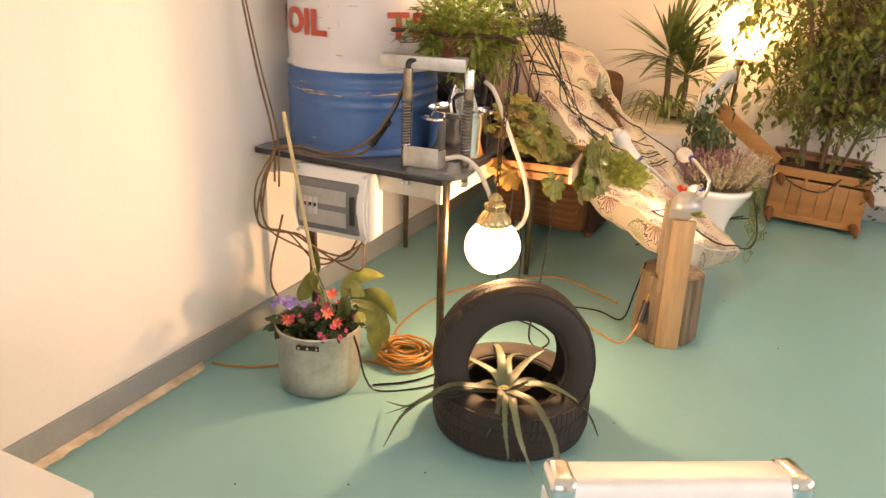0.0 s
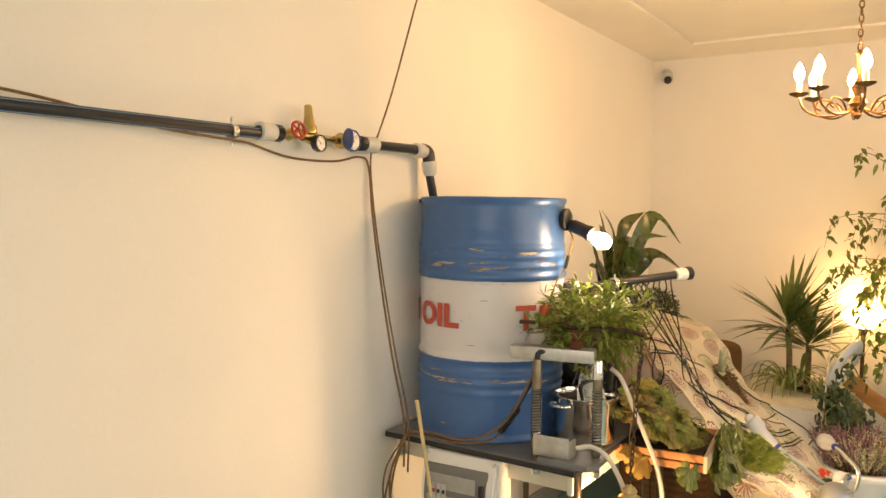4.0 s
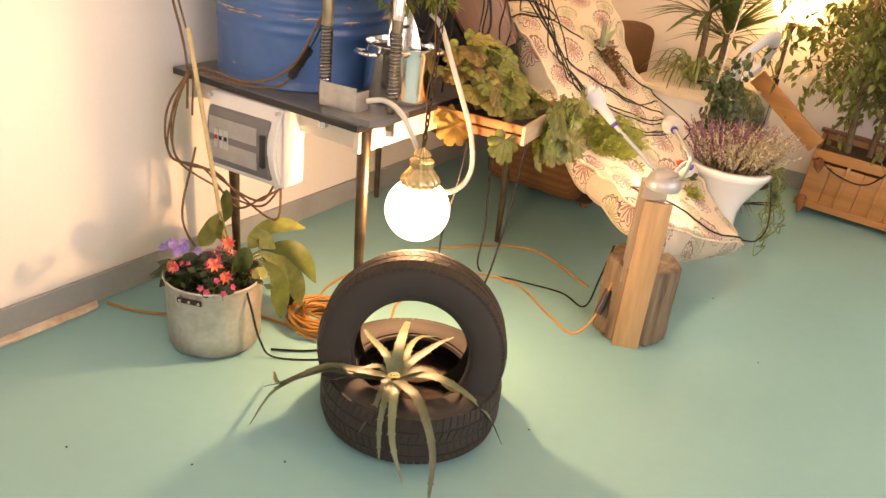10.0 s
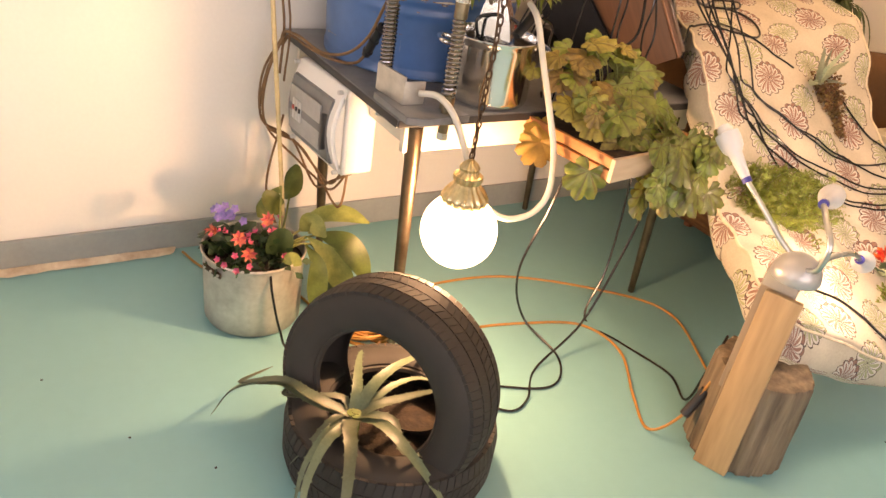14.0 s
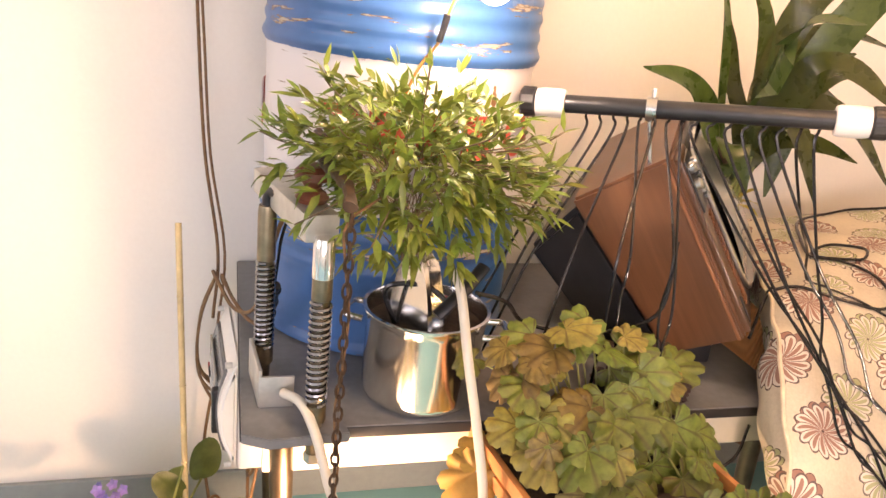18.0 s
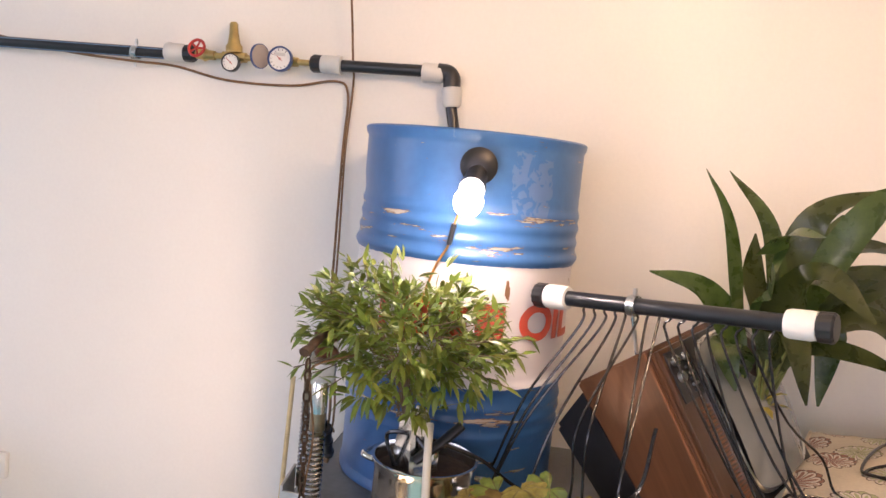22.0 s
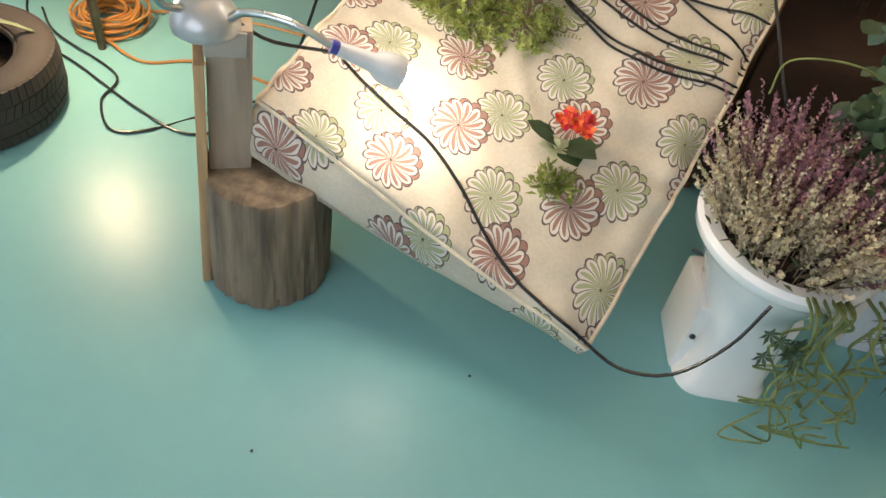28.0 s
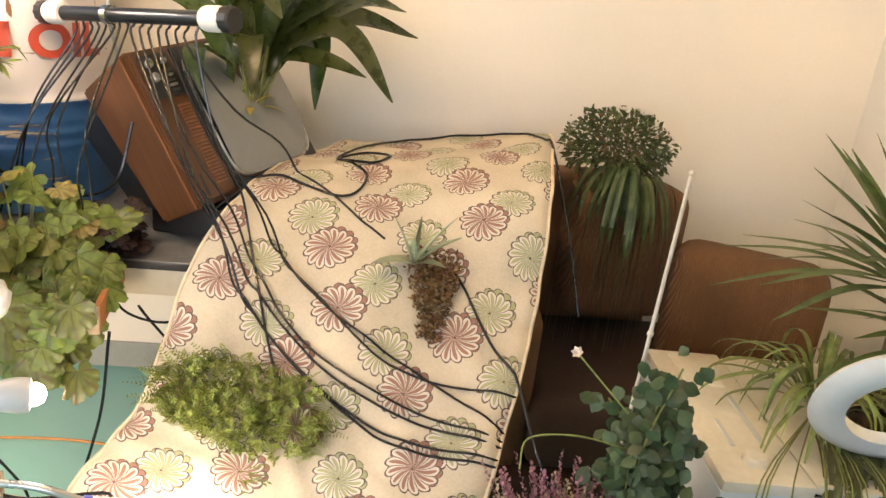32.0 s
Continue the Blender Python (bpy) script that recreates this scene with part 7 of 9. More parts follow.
def ribbon(bm, points, width, n=5, widest=0.4, fold=0.2, up=Z, blunt=0.0, wave=0.0):
    """A blade along a curve, folded at its midrib."""
    path = spline(points, n)
    last = len(path) - 1
    rows = []
    for i, q in enumerate(path):
        t = i / last
        ahead = (path[min(i + 1, last)] - path[max(i - 1, 0)]).normalized()
        side = ahead.cross(up)
        if side.length < 0.15:
            side = ahead.cross(Vector((0.3, 0.9, 0.1)))
        side.normalize()
        nor = side.cross(ahead).normalized()
        w = 0.5 * width * (math.sin(math.pi / 2 * min(1, t / widest)) if t < widest else max(0.0, math.cos(math.pi / 2 * (t - widest) / (1 - widest))) ** 0.8)
        w = max(w, 0.03 * width + blunt * width)
        lift = nor * (w * fold + wave * math.sin(t * 17) * width)
        rows.append((bm.verts.new(q - side * w + lift), bm.verts.new(q), bm.verts.new(q + side * w + lift)))
    for a, b in zip(rows, rows[1:]):
        bm.faces.new((a[0], a[1], b[1], b[0]))
        bm.faces.new((a[1], a[2], b[2], b[1]))
    return bm


def mesh_of(name, bm, mat):
    mesh = bpy.data.meshes.new(name)
    bm.to_mesh(mesh)
    bm.free()
    mesh.materials.append(mat)
    for p in mesh.polygons:
        p.use_smooth = True
    return mesh


def placed(name, mesh, parent, m):
    ob = new(name, mesh)
    ob.parent = parent
    ob.matrix_basis = place_of(parent).inverted() @ m
    return ob


def leaf_pose(base, ahead, up=Z, roll=0.0, s=1.0):
    """y along the leaf, z its upper side."""
    y = Vector(ahead).normalized()
    x = y.cross(Vector(up))
    if x.length < 1e-3:
        x = y.cross(Vector((1, 0, 0)))
    x.normalize()
    z = x.cross(y)
    m = Matrix(((x.x, y.x, z.x, 0), (x.y, y.y, z.y, 0), (x.z, y.z, z.z, 0), (0, 0, 0, 1)))
    return Matrix.Translation(base) @ m @ Matrix.Rotation(radians(roll), 4, "Y") @ Matrix.Scale(s, 4)


# nandina in the stock pot
rng = random.Random(21)
nan = thing("nandina_bush", SP + Z * 0.15, "bushy nandina with small bright green pointed leaves", "plant")
NC = Vector((-1.055, 2.325, 1.148))
trunks = [tube([SP + Vector((0, 0, 0.13)), SP + Vector((0.03, -0.02, 0.20)), SP + Vector((0.01, -0.05, 0.27)), SP + Vector((0.04, -0.05, 0.34))], 0.012, 8, 5, r_end=0.007)]
leaves = bmesh.new()
for k in range(60):
    d = any_dir(rng, -0.75, 0.95)
    reach = Vector((d.x * 0.18, d.y * 0.200, d.z * 0.130)) * rng.uniform(0.55, 1.08)
    tip = NC + reach
    root = SP + Vector((0.03, -0.05, 0.28)) + Vector((rng.uniform(-0.02, 0.02), rng.uniform(-0.02, 0.02), rng.uniform(-0.03, 0.05)))
    bend = root.lerp(tip, 0.5) + Z * rng.uniform(0.02, 0.06)
    trunks.append(tube([root, bend, tip], 0.0011, 4, 4, r_end=0.0005))
    path = spline([root, bend, tip], 6)
    ahead = (tip - bend).normalized()
    out = (ahead + d * 0.6 + Z * 0.08).normalized()
    for i, q in enumerate(path[6:]):
        if q.y < 2.22 and q.z < 1.12:
            continue
        for s in (-1, 1):
            side = ahead.cross(Z).normalized() * s
            a = (out * rng.uniform(0.5, 1.2) + side * rng.uniform(0.3, 0.9) + Z * rng.uniform(-0.2, 0.4)).normalized()
            b = q + a * rng.uniform(0.0, 0.015)
            leaf_faces(leaves, b, a, a.cross(Z + any_dir(rng) * 0.6), rng.uniform(0.026, 0.046), rng.uniform(0.008, 0.013), rng.uniform(-0.1, 0.5), 0.3, 3, widest=0.35)
    for _ in range(4):
        if tip.y < 2.22 and tip.z < 1.12:
            break
        a = (out + any_dir(rng) * 0.7).normalized()
        leaf_faces(leaves, tip, a, a.cross(Z + any_dir(rng) * 0.5), rng.uniform(0.032, 0.055), rng.uniform(0.009, 0.014), rng.uniform(-0.1, 0.5), 0.3, 3, widest=0.35)
for k in range(26):                       # shoots that stand out of the crown
    d = any_dir(rng, -0.5, 0.9)
    q = NC + Vector((d.x * 0.18, d.y * 0.203, d.z * 0.13))
    e = q + (d + Z * 0.25).normalized() * rng.uniform(0.03, 0.06)
    trunks.append(tube([NC.lerp(q, 0.5), q, e], 0.0012, 4, 3))
    for j in range(5):
        a = ((e - q).normalized() + any_dir(rng) * 0.9).normalized()
        leaf_faces(leaves, q.lerp(e, j / 4), a, a.cross(Z + any_dir(rng) * 0.4), rng.uniform(0.03, 0.05), rng.uniform(0.009, 0.013), 0.1, 0.3, 3, widest=0.35)
for k in range(350):                      # sprays of three to five leaflets through the crown
    d = any_dir(rng, -0.95, 0.95)
    q = NC + Vector((d.x * 0.18, d.y * 0.203, d.z * 0.145 - 0.01)) * rng.uniform(0.45, 1.03)
    if q.y < 2.22 and q.z < 1.12:
        continue
    o = (Vector((d.x, d.y, d.z * 0.4)) * 0.9 - Z * 0.05 + any_dir(rng) * 0.5).normalized()
    for j in range(rng.choice((3, 4, 5))):
        a = (o + any_dir(rng) * 0.75).normalized()
        leaf_faces(leaves, q + a * 0.006, a, a.cross(Z + any_dir(rng) * 0.5), rng.uniform(0.028, 0.047), rng.uniform(0.0090, 0.0130), rng.uniform(0.0, 0.7), 0.3, 3, widest=0.35)
part("stem", merge(*trunks), M_BARK, nan)
part("foliage", leaves, M_LEAF_NANDINA, nan)

# aspidistra growing out of the television
asp = thing("aspidistra", (-1.275, 3.065, 1.04), "aspidistra with broad dark green arching leaves", "plant")
AB = Vector((-1.275, 3.065, 1.035))
LEAVES_A = [(((-1.29, 3.00, 1.18), (-1.29, 2.93, 1.27), (-1.28, 2.81, 1.30)), 0.075),
            (((-1.29, 3.00, 1.25), (-1.28, 2.96, 1.42), (-1.28, 2.90, 1.53)), 0.042),
            (((-1.28, 3.08, 1.25), (-1.27, 3.04, 1.42), (-1.29, 2.95, 1.53)), 0.045),
            (((-1.28, 3.08, 1.28), (-1.26, 3.13, 1.45), (-1.21, 3.25, 1.52)), 0.075),
            (((-1.23, 3.13, 1.30), (-1.16, 3.23, 1.50), (-1.06, 3.32, 1.38)), 0.080),
            (((-1.29, 3.12, 1.26), (-1.29, 3.21, 1.39), (-1.26, 3.36, 1.38)), 0.085),
            (((-1.31, 3.12, 1.23), (-1.35, 3.23, 1.31), (-1.36, 3.36, 1.36)), 0.095),
            (((-1.36, 3.15, 1.20), (-1.42, 3.29, 1.27), (-1.47, 3.48, 1.23)), 0.088)]
LEAVES_B = [(((-1.30, 3.15, 1.20), (-1.29, 3.29, 1.24), (-1.22, 3.42, 1.09)), 0.085),
            (((-1.33, 3.14, 1.18), (-1.36, 3.22, 1.20), (-1.36, 3.22, 1.03)), 0.088),
            (((-1.23, 3.07, 1.17), (-1.16, 3.08, 1.22), (-1.08, 3.10, 1.10)), 0.080),
            (((-1.23, 3.01, 1.15), (-1.16, 2.96, 1.18), (-1.12, 2.98, 1.10)), 0.075),
            (((-1.31, 3.07, 1.20), (-1.34, 3.04, 1.30), (-1.37, 3.04, 1.40)), 0.065),
            (((-1.32, 3.13, 1.26), (-1.37, 3.20, 1.39), (-1.41, 3.23, 1.46)), 0.075),
            (((-1.28, 3.14, 1.17), (-1.28, 3.25, 1.17), (-1.26, 3.35, 1.14)), 0.055),
            (((-1.33, 3.17, 1.22), (-1.37, 3.31, 1.31), (-1.37, 3.44, 1.30)), 0.085)]
LEAVES_C = [(((-1.22, 3.04, 1.26), (-1.14, 3.03, 1.40), (-1.05, 3.08, 1.42)), 0.085), (((-1.22, 3.06, 1.22), (-1.12, 3.10, 1.34), (-1.01, 3.17, 1.28)), 0.085)]
for k, (run, w) in enumerate(LEAVES_A + LEAVES_B + LEAVES_C):
    p1, p2, p3 = [Vector(q) for q in run]
    base = AB + Vector((rng.uniform(-0.02, 0.02), rng.uniform(-0.025, 0.025), 0))
    bm = bmesh.new()
    ribbon(bm, [base.lerp(p1, 0.45), p1, p2, p3], w * 0.92, 8, 0.5, 0.22, up=(Z + Vector((0.8, -0.1, 0)) + any_dir(rng) * 0.3), wave=0.014)
    part("leaf", bm, M_LEAF_ASPI, asp)
    part("stalk", tube([base, base.lerp(p1, 0.3), base.lerp(p1, 0.6)], 0.0038, 6, 4), M_LEAF_HOSTA, asp)
bm = bmesh.new()
for k in range(10):
    a = any_dir(rng, 0.0, 0.8)
    leaf_faces(bm, AB + a * 0.01, a, a.cross(Z), 0.09, 0.02, 0.5, 0.2, 3)
part("dry_leaf", bm, M_LEAF_YELLOW, asp)

# heuchera in the crate
heu = thing("heuchera", (-0.905, 2.675, 0.66), "heuchera with scalloped lime green veined leaves", "plant")


def lobed(r, lobes=7, seed=0):
    """A round scalloped leaf, cupped, with its stalk notch at the origin."""
    rg = random.Random(seed)
    bm = bmesh.new()
    n = 63
    mid = bm.verts.new((0, 0.0, 0.0))
    rows = []
    for f in (0.28, 0.58, 0.84, 1.0):
        row = []
        for k in range(n + 1):
            t = -math.pi * 0.88 + 2 * math.pi * 0.88 * k / n
            lobe = math.cos(lobes * t / 0.88)
            s = 1 + f ** 3 * (0.24 * (abs(math.cos(0.5 * lobes * t / 0.88)) ** 0.7 - 0.72) + 0.03 * math.cos(3 * lobes * t / 0.88 + 0.6))
            rad = r * s * (0.94 + 0.12 * math.cos(t)) * f
            pleat = 0.030 * r * f * lobe
            ruffle = f ** 3 * (0.11 * r * math.sin(2.3 * t + seed) + 0.05 * r * math.sin(9 * t + 2 * seed) + rg.uniform(-0.02, 0.02) * r)
            row.append(bm.verts.new((rad * math.sin(t), rad * math.cos(t) + 0.25 * r * f, 0.16 * r * math.sin(math.pi * f * 0.8) - 0.14 * r * f * f * math.sin(t) ** 2 + pleat + ruffle)))
        rows.append(row)
    for k in range(n):
        bm.faces.new((mid, rows[0][k + 1], rows[0][k]))
        for a, b in zip(rows, rows[1:]):
            bm.faces.new((a[k], a[k + 1], b[k + 1], b[k]))
    bmesh.ops.recalc_face_normals(bm, faces=bm.faces[:])
    return bm


def veined(mat, r=0.05):
    """Adds dark veins that fan out from the stalk."""
    nt = mat.node_tree
    bsdf = nt.nodes["Principled BSDF"]
    src = bsdf.inputs["Base Color"].links[0].from_socket
    co = next(n for n in nt.nodes if n.bl_idname == "ShaderNodeTexCoord")
    xyz = nt.nodes.new("ShaderNodeSeparateXYZ")
    nt.links.new(co.outputs["Object"], xyz.inputs[0])

    def op(kind, a, b=0.0):
        n = nt.nodes.new("ShaderNodeMath")
        n.operation = kind
        for k, v in enumerate((a, b)):
            if isinstance(v, (int, float)):
                n.inputs[k].default_value = v
            else:
                nt.links.new(v, n.inputs[k])
        return n.outputs[0]

    ang = op("ARCTAN2", xyz.outputs["X"], xyz.outputs["Y"])
    line = op("SUBTRACT", 1.0, op("MINIMUM", op("MULTIPLY", op("ABSOLUTE", op("SINE", op("MULTIPLY", ang, 3.98))), 2.4), 1.0))
    reach = op("SQRT", op("ADD", op("MULTIPLY", xyz.outputs["X"], xyz.outputs["X"]), op("MULTIPLY", xyz.outputs["Y"], xyz.outputs["Y"])))
    fade = op("MAXIMUM", op("SUBTRACT", 0.95, op("MULTIPLY", reach, 7.5)), 0.30)
    nz = nt.nodes.new("ShaderNodeTexNoise")
    nz.inputs["Scale"].default_value = 70
    nt.links.new(co.outputs["Object"], nz.inputs["Vector"])
    blot = op("MULTIPLY", op("MAXIMUM", op("SUBTRACT", nz.outputs["Fac"], 0.50), 0.0), 1.1)
    fac = op("MINIMUM", op("ADD", op("MULTIPLY", line, fade), blot), 0.8)
    mx = nt.nodes.new("ShaderNodeMix")
    mx.data_type = "RGBA"
    nt.links.new(fac, mx.inputs["Factor"])
    nt.links.new(src, mx.inputs["A"])
    mx.inputs["B"].default_value = (0.075, 0.040, 0.022, 1)
    nt.links.new(mx.outputs["Result"], bsdf.inputs["Base Color"])
    for n in nt.nodes:
        if n.bl_idname == "ShaderNodeBsdfTranslucent":
            nt.links.new(mx.outputs["Result"], n.inputs["Color"])
    return mat


veined(M_LEAF_HEUCH)
HM = [mesh_of("leaf", lobed(0.05, 7, s), M_LEAF_HEUCH) for s in range(4)]
HY = mesh_of("leaf", lobed(0.05, 7, 9), M_LEAF_YELLOW)
HB2 = mesh_of("leaf", lobed(0.05, 7, 17), veined(leaf_material("bronzed_heuchera_leaf", (0.30, 0.245, 0.06), (0.18, 0.14, 0.04), 0.5, 45, per_island=False)))
HD = mesh_of("leaf", lobed(0.04, 7, 12), leaf_material("purple_heuchera_leaf", (0.045, 0.022, 0.022), (0.02, 0.012, 0.012), 0.5, 30, per_island=False))
rng = random.Random(31)
for k in range(92):
    u, front = (k * 0.618) % 1.0, ((k * 0.7548) % 1.0)
    y = 2.47 + 0.345 * u + rng.uniform(-0.02, 0.02)
    if u < 0.5 and front > 0.72:
        front *= 0.75
    x = -1.02 + 0.30 * front + 0.02 * rng.random()
    z = 0.885 - 0.27 * front ** 1.4 + rng.uniform(-0.035, 0.035) - 0.12 * abs(u - 0.45)
    face = Vector((0.45 + 0.5 * front, (u - 0.5) * 0.8 - 0.15, 0.80 - 0.35 * front)).normalized() + any_dir(rng) * 0.45
    face.normalize()
    down = Vector((0.6 * front + 0.1, (u - 0.5) * 1.2 + rng.uniform(-0.5, 0.5), -0.8 * front - 0.15 + rng.uniform(-0.2, 0.3)))
    down = (down - face * down.dot(face)).normalized()
    if y < 2.58 and x > -0.86 and z < 0.76:
        continue
    p = Vector((x, y, z))
    placed("leaf", (HB2 if k % 11 == 3 or (u < 0.42 and k % 3) else HM[k % 4]), heu, leaf_pose(p, down, face, rng.uniform(-16, 16), rng.uniform(0.60, 1.08)))
    root = Vector((-0.93 + 0.02 * rng.random(), 2.675 + (y - 2.675) * 0.4, 0.66))
    part("stalk", tube([root, root.lerp(p, 0.6) + Z * 0.04, p], 0.0018, 5, 3), M_LEAF_HOSTA, heu)
for p, d, f, s in (((-0.705, 2.74, 0.64), (0.15, 0.1, -1), (1, 0.05, 0.2), 1.25), ((-0.76, 2.465, 0.66), (0.05, -0.4, -1), (0.9, -0.5, 0.2), 1.1), ((-0.705, 2.70, 0.70), (0.3, 0.2, -0.7), (0.9, 0.1, 0.5), 1.2),
                   ((-0.72, 2.79, 0.71), (0.3, 0.6, -0.5), (0.8, 0.3, 0.6), 1.2)):
    placed("leaf", HM[1], heu, leaf_pose(Vector(p), Vector(d), Vector(f), 0, s))
for p, d, f, s in (((-0.925, 2.445, 0.665), (0.1, -0.6, -0.7), (0.7, -0.8, 0.4), 1.05), ((-0.95, 2.47, 0.69), (-0.2, -0.8, -0.3), (0.3, -0.6, 0.8), 0.85)):
    placed("leaf", HY, heu, leaf_pose(Vector(p), Vector(d), Vector(f), 0, s))
for k in range(26):                       # leaves that hang over the crate's front
    p = Vector((-0.715 + rng.uniform(-0.01, 0.03), 2.60 + 0.24 * ((k * 0.618) % 1.0), 0.74 - 0.17 * ((k * 0.7548) % 1.0)))
    face = (Vector((1.0, 0.0, 0.35)) + any_dir(rng) * 0.35).normalized()
    down = Vector((0.15, rng.uniform(-0.4, 0.6), -1))
    down = (down - face * down.dot(face)).normalized()
    placed("leaf", HM[k % 4], heu, leaf_pose(p, down, face, rng.uniform(-10, 10), rng.uniform(0.6, 1.1)))
dark = thing("dark_heuchera", (-1.02, 2.80, 0.73), "small purple black heuchera behind the green leaves", "plant")
for k in range(34):
    p = Vector((-1.05 + rng.uniform(-0.09, 0.09), 2.80 + rng.uniform(-0.08, 0.06), 0.755 + rng.uniform(-0.03, 0.05)))
    a = any_dir(rng, -0.2, 0.3)
    placed("leaf", HD, dark, leaf_pose(p, a, Vector((0.5, 0, 0.9)) + any_dir(rng) * 0.4, 0, rng.uniform(0.6, 0.9)))

# aloe in the lying tyre
aloe = thing("aloe", (-0.69, 1.835, 0.10), "sprawling aloe with long toothed grey green leaves", "plant")
AC = Vector((-0.672, 1.868, 0.165))


def thick_blade(points, width, thick, n=6):
    """A fleshy leaf with toothed edges."""
    path = spline(points, n)
    last = len(path) - 1
    bm = bmesh.new()
    rows = []
    for i, q in enumerate(path):
        t = i / last
        ahead = (path[min(i + 1, last)] - path[max(i - 1, 0)]).normalized()
        side = ahead.cross(Z)
        side = side.normalized() if side.length > 0.12 else ahead.cross(Vector((0.5, 0.8, 0.2))).normalized()
        nor = side.cross(ahead).normalized()
        w = 0.5 * width * (1 - t) ** 0.6 + 0.0012
        h = thick * (1 - 0.8 * t)
        rows.append([bm.verts.new(q + v) for v in (-side * w + nor * 0.20 * w, -side * w * 0.5 + nor * 0.05 * w, side * w * 0.5 + nor * 0.05 * w, side * w + nor * 0.20 * w, side * w * 0.5 - nor * h, -side * w * 0.5 - nor * h)])
        if 0 < i < last - 1 and i % 2 == 0:
            for s in (-1, 1):
                e = q + side * w * s + nor * 0.2 * w
                bm.faces.new([bm.verts.new(e - ahead * 0.003), bm.verts.new(e + ahead * 0.003), bm.verts.new(e + side * s * 0.004 + ahead * 0.002)])
    for a, b in zip(rows, rows[1:]):
        for k in range(6):
            bm.faces.new((a[k], a[(k + 1) % 6], b[(k + 1) % 6], b[k]))
    bm.faces.new(rows[0])
    bm.faces.new(rows[-1][::-1])
    return bm


ALOE = [((-1.05, 1.822, 0.03), 0.235, 0.030), ((-0.947, 1.632, 0.012), 0.225, 0.034), ((-1.00, 1.735, 0.05), 0.24, 0.028), ((-0.93, 1.70, 0.10), 0.25, 0.030), ((-0.40, 1.998, 0.017), 0.225, 0.036), ((-0.43, 1.70, 0.012), 0.225, 0.034), ((-0.50, 1.69, 0.04), 0.21, 0.028),
        ((-0.58, 1.70, 0.06), 0.20, 0.022), ((-0.853, 1.969, 0.19), 0.25, 0.026), ((-0.82, 2.14, 0.15), 0.28, 0.030), ((-0.618, 2.058, 0.225), 0.235, 0.032), ((-0.52, 1.98, 0.15), 0.225, 0.026), ((-0.66, 1.72, 0.09), 0.21, 0.020), ((-0.70, 2.10, 0.17), 0.24, 0.022), ((-0.86, 1.80, 0.13), 0.23, 0.020)]
UT, UN = Vector((-0.676, 1.947, 0.232)), up_axis.normalized()
for k, (t, h, w) in enumerate(ALOE):
    t = Vector(t)
    h = AC.z + 0.5 * (h - AC.z)
    flat = Vector((t.x - AC.x, t.y - AC.y, 0))
    side = Vector((-flat.y, flat.x, 0)) * rng.uniform(-0.14, 0.14)
    pts = [AC, AC + flat * 0.22 + Z * (h - AC.z) * 0.8, AC + flat * 0.48 + side * 0.7 + Z * (h - AC.z) * 0.85, AC + flat * 0.80 + side + Z * ((t.z - AC.z) * 0.40 + (h - AC.z) * 0.45), t]
    if k not in (8, 9, 10, 13):           # these lie before the standing tyre, the others reach through it
        for q in pts[1:4]:
            rel = q - UT
            near = rel.dot(UN)
            if near < 0.105 and (rel - UN * near).length > 0.11:
                q += UN * (0.105 - near)
    part("leaf", thick_blade(pts, w * 1.02, 0.004, 5), M_LEAF_ALOE, aloe)
part("rosette_heart", merge(*[tube([AC - Z * 0.11, AC - Z * 0.05, AC + Vector((0.006 * math.cos(a), 0.006 * math.sin(a), 0.012))], 0.016, 8, 3, r_end=0.012) for a in (0, 2.1, 4.2)]), M_LEAF_HOSTA, aloe)

# flowers in the aluminium pot
rng = random.Random(44)


def petals(bm, at, face, r, n=5, w=0.6, cup=0.25):
    f = Vector(face).normalized()
    x = f.cross(Z if abs(f.z) < 0.9 else Vector((1, 0, 0))).normalized()
    y = f.cross(x)
    for k in range(n):
        a = 2 * math.pi * k / n + 0.3
        d = (x * math.cos(a) + y * math.sin(a) + f * cup).normalized()
        leaf_faces(bm, Vector(at), d, d.cross(f), r, r * w, 0.05, 0.15, 2, widest=0.6)


viol = thing("african_violet", AP + Vector((-0.085, -0.045, 0.20)), "african violet with dark leaves and lilac flowers", "plant")
bm = bmesh.new()
for k in range(26):
    a = any_dir(rng, -0.05, 0.5)
    leaf_faces(bm, AP + Vector((-0.075, -0.04, 0.215)) + a * 0.015, a, a.cross(Z), rng.uniform(0.06, 0.10), rng.uniform(0.035, 0.05), 0.25, 0.15, 4, widest=0.6)
part("foliage", bm, M_LEAF_DARK, viol)
for k in range(13):
    fb = bmesh.new()
    petals(fb, AP + Vector((-0.082 + rng.uniform(-0.045, 0.045), -0.041 + rng.uniform(-0.045, 0.045), 0.288 + rng.uniform(-0.015, 0.02))), Vector((0.6, -0.5, 0.7)) + any_dir(rng) * 0.4, 0.0145, 5, 0.95)
    part("blossom", fb, M_PETAL_VIOLET, viol, "lilac blossom")
cactus = thing("christmas_cactus", AP + Vector((0.03, -0.01, 0.20)), "christmas cactus with coral and pink flowers", "plant")
bm = bmesh.new()
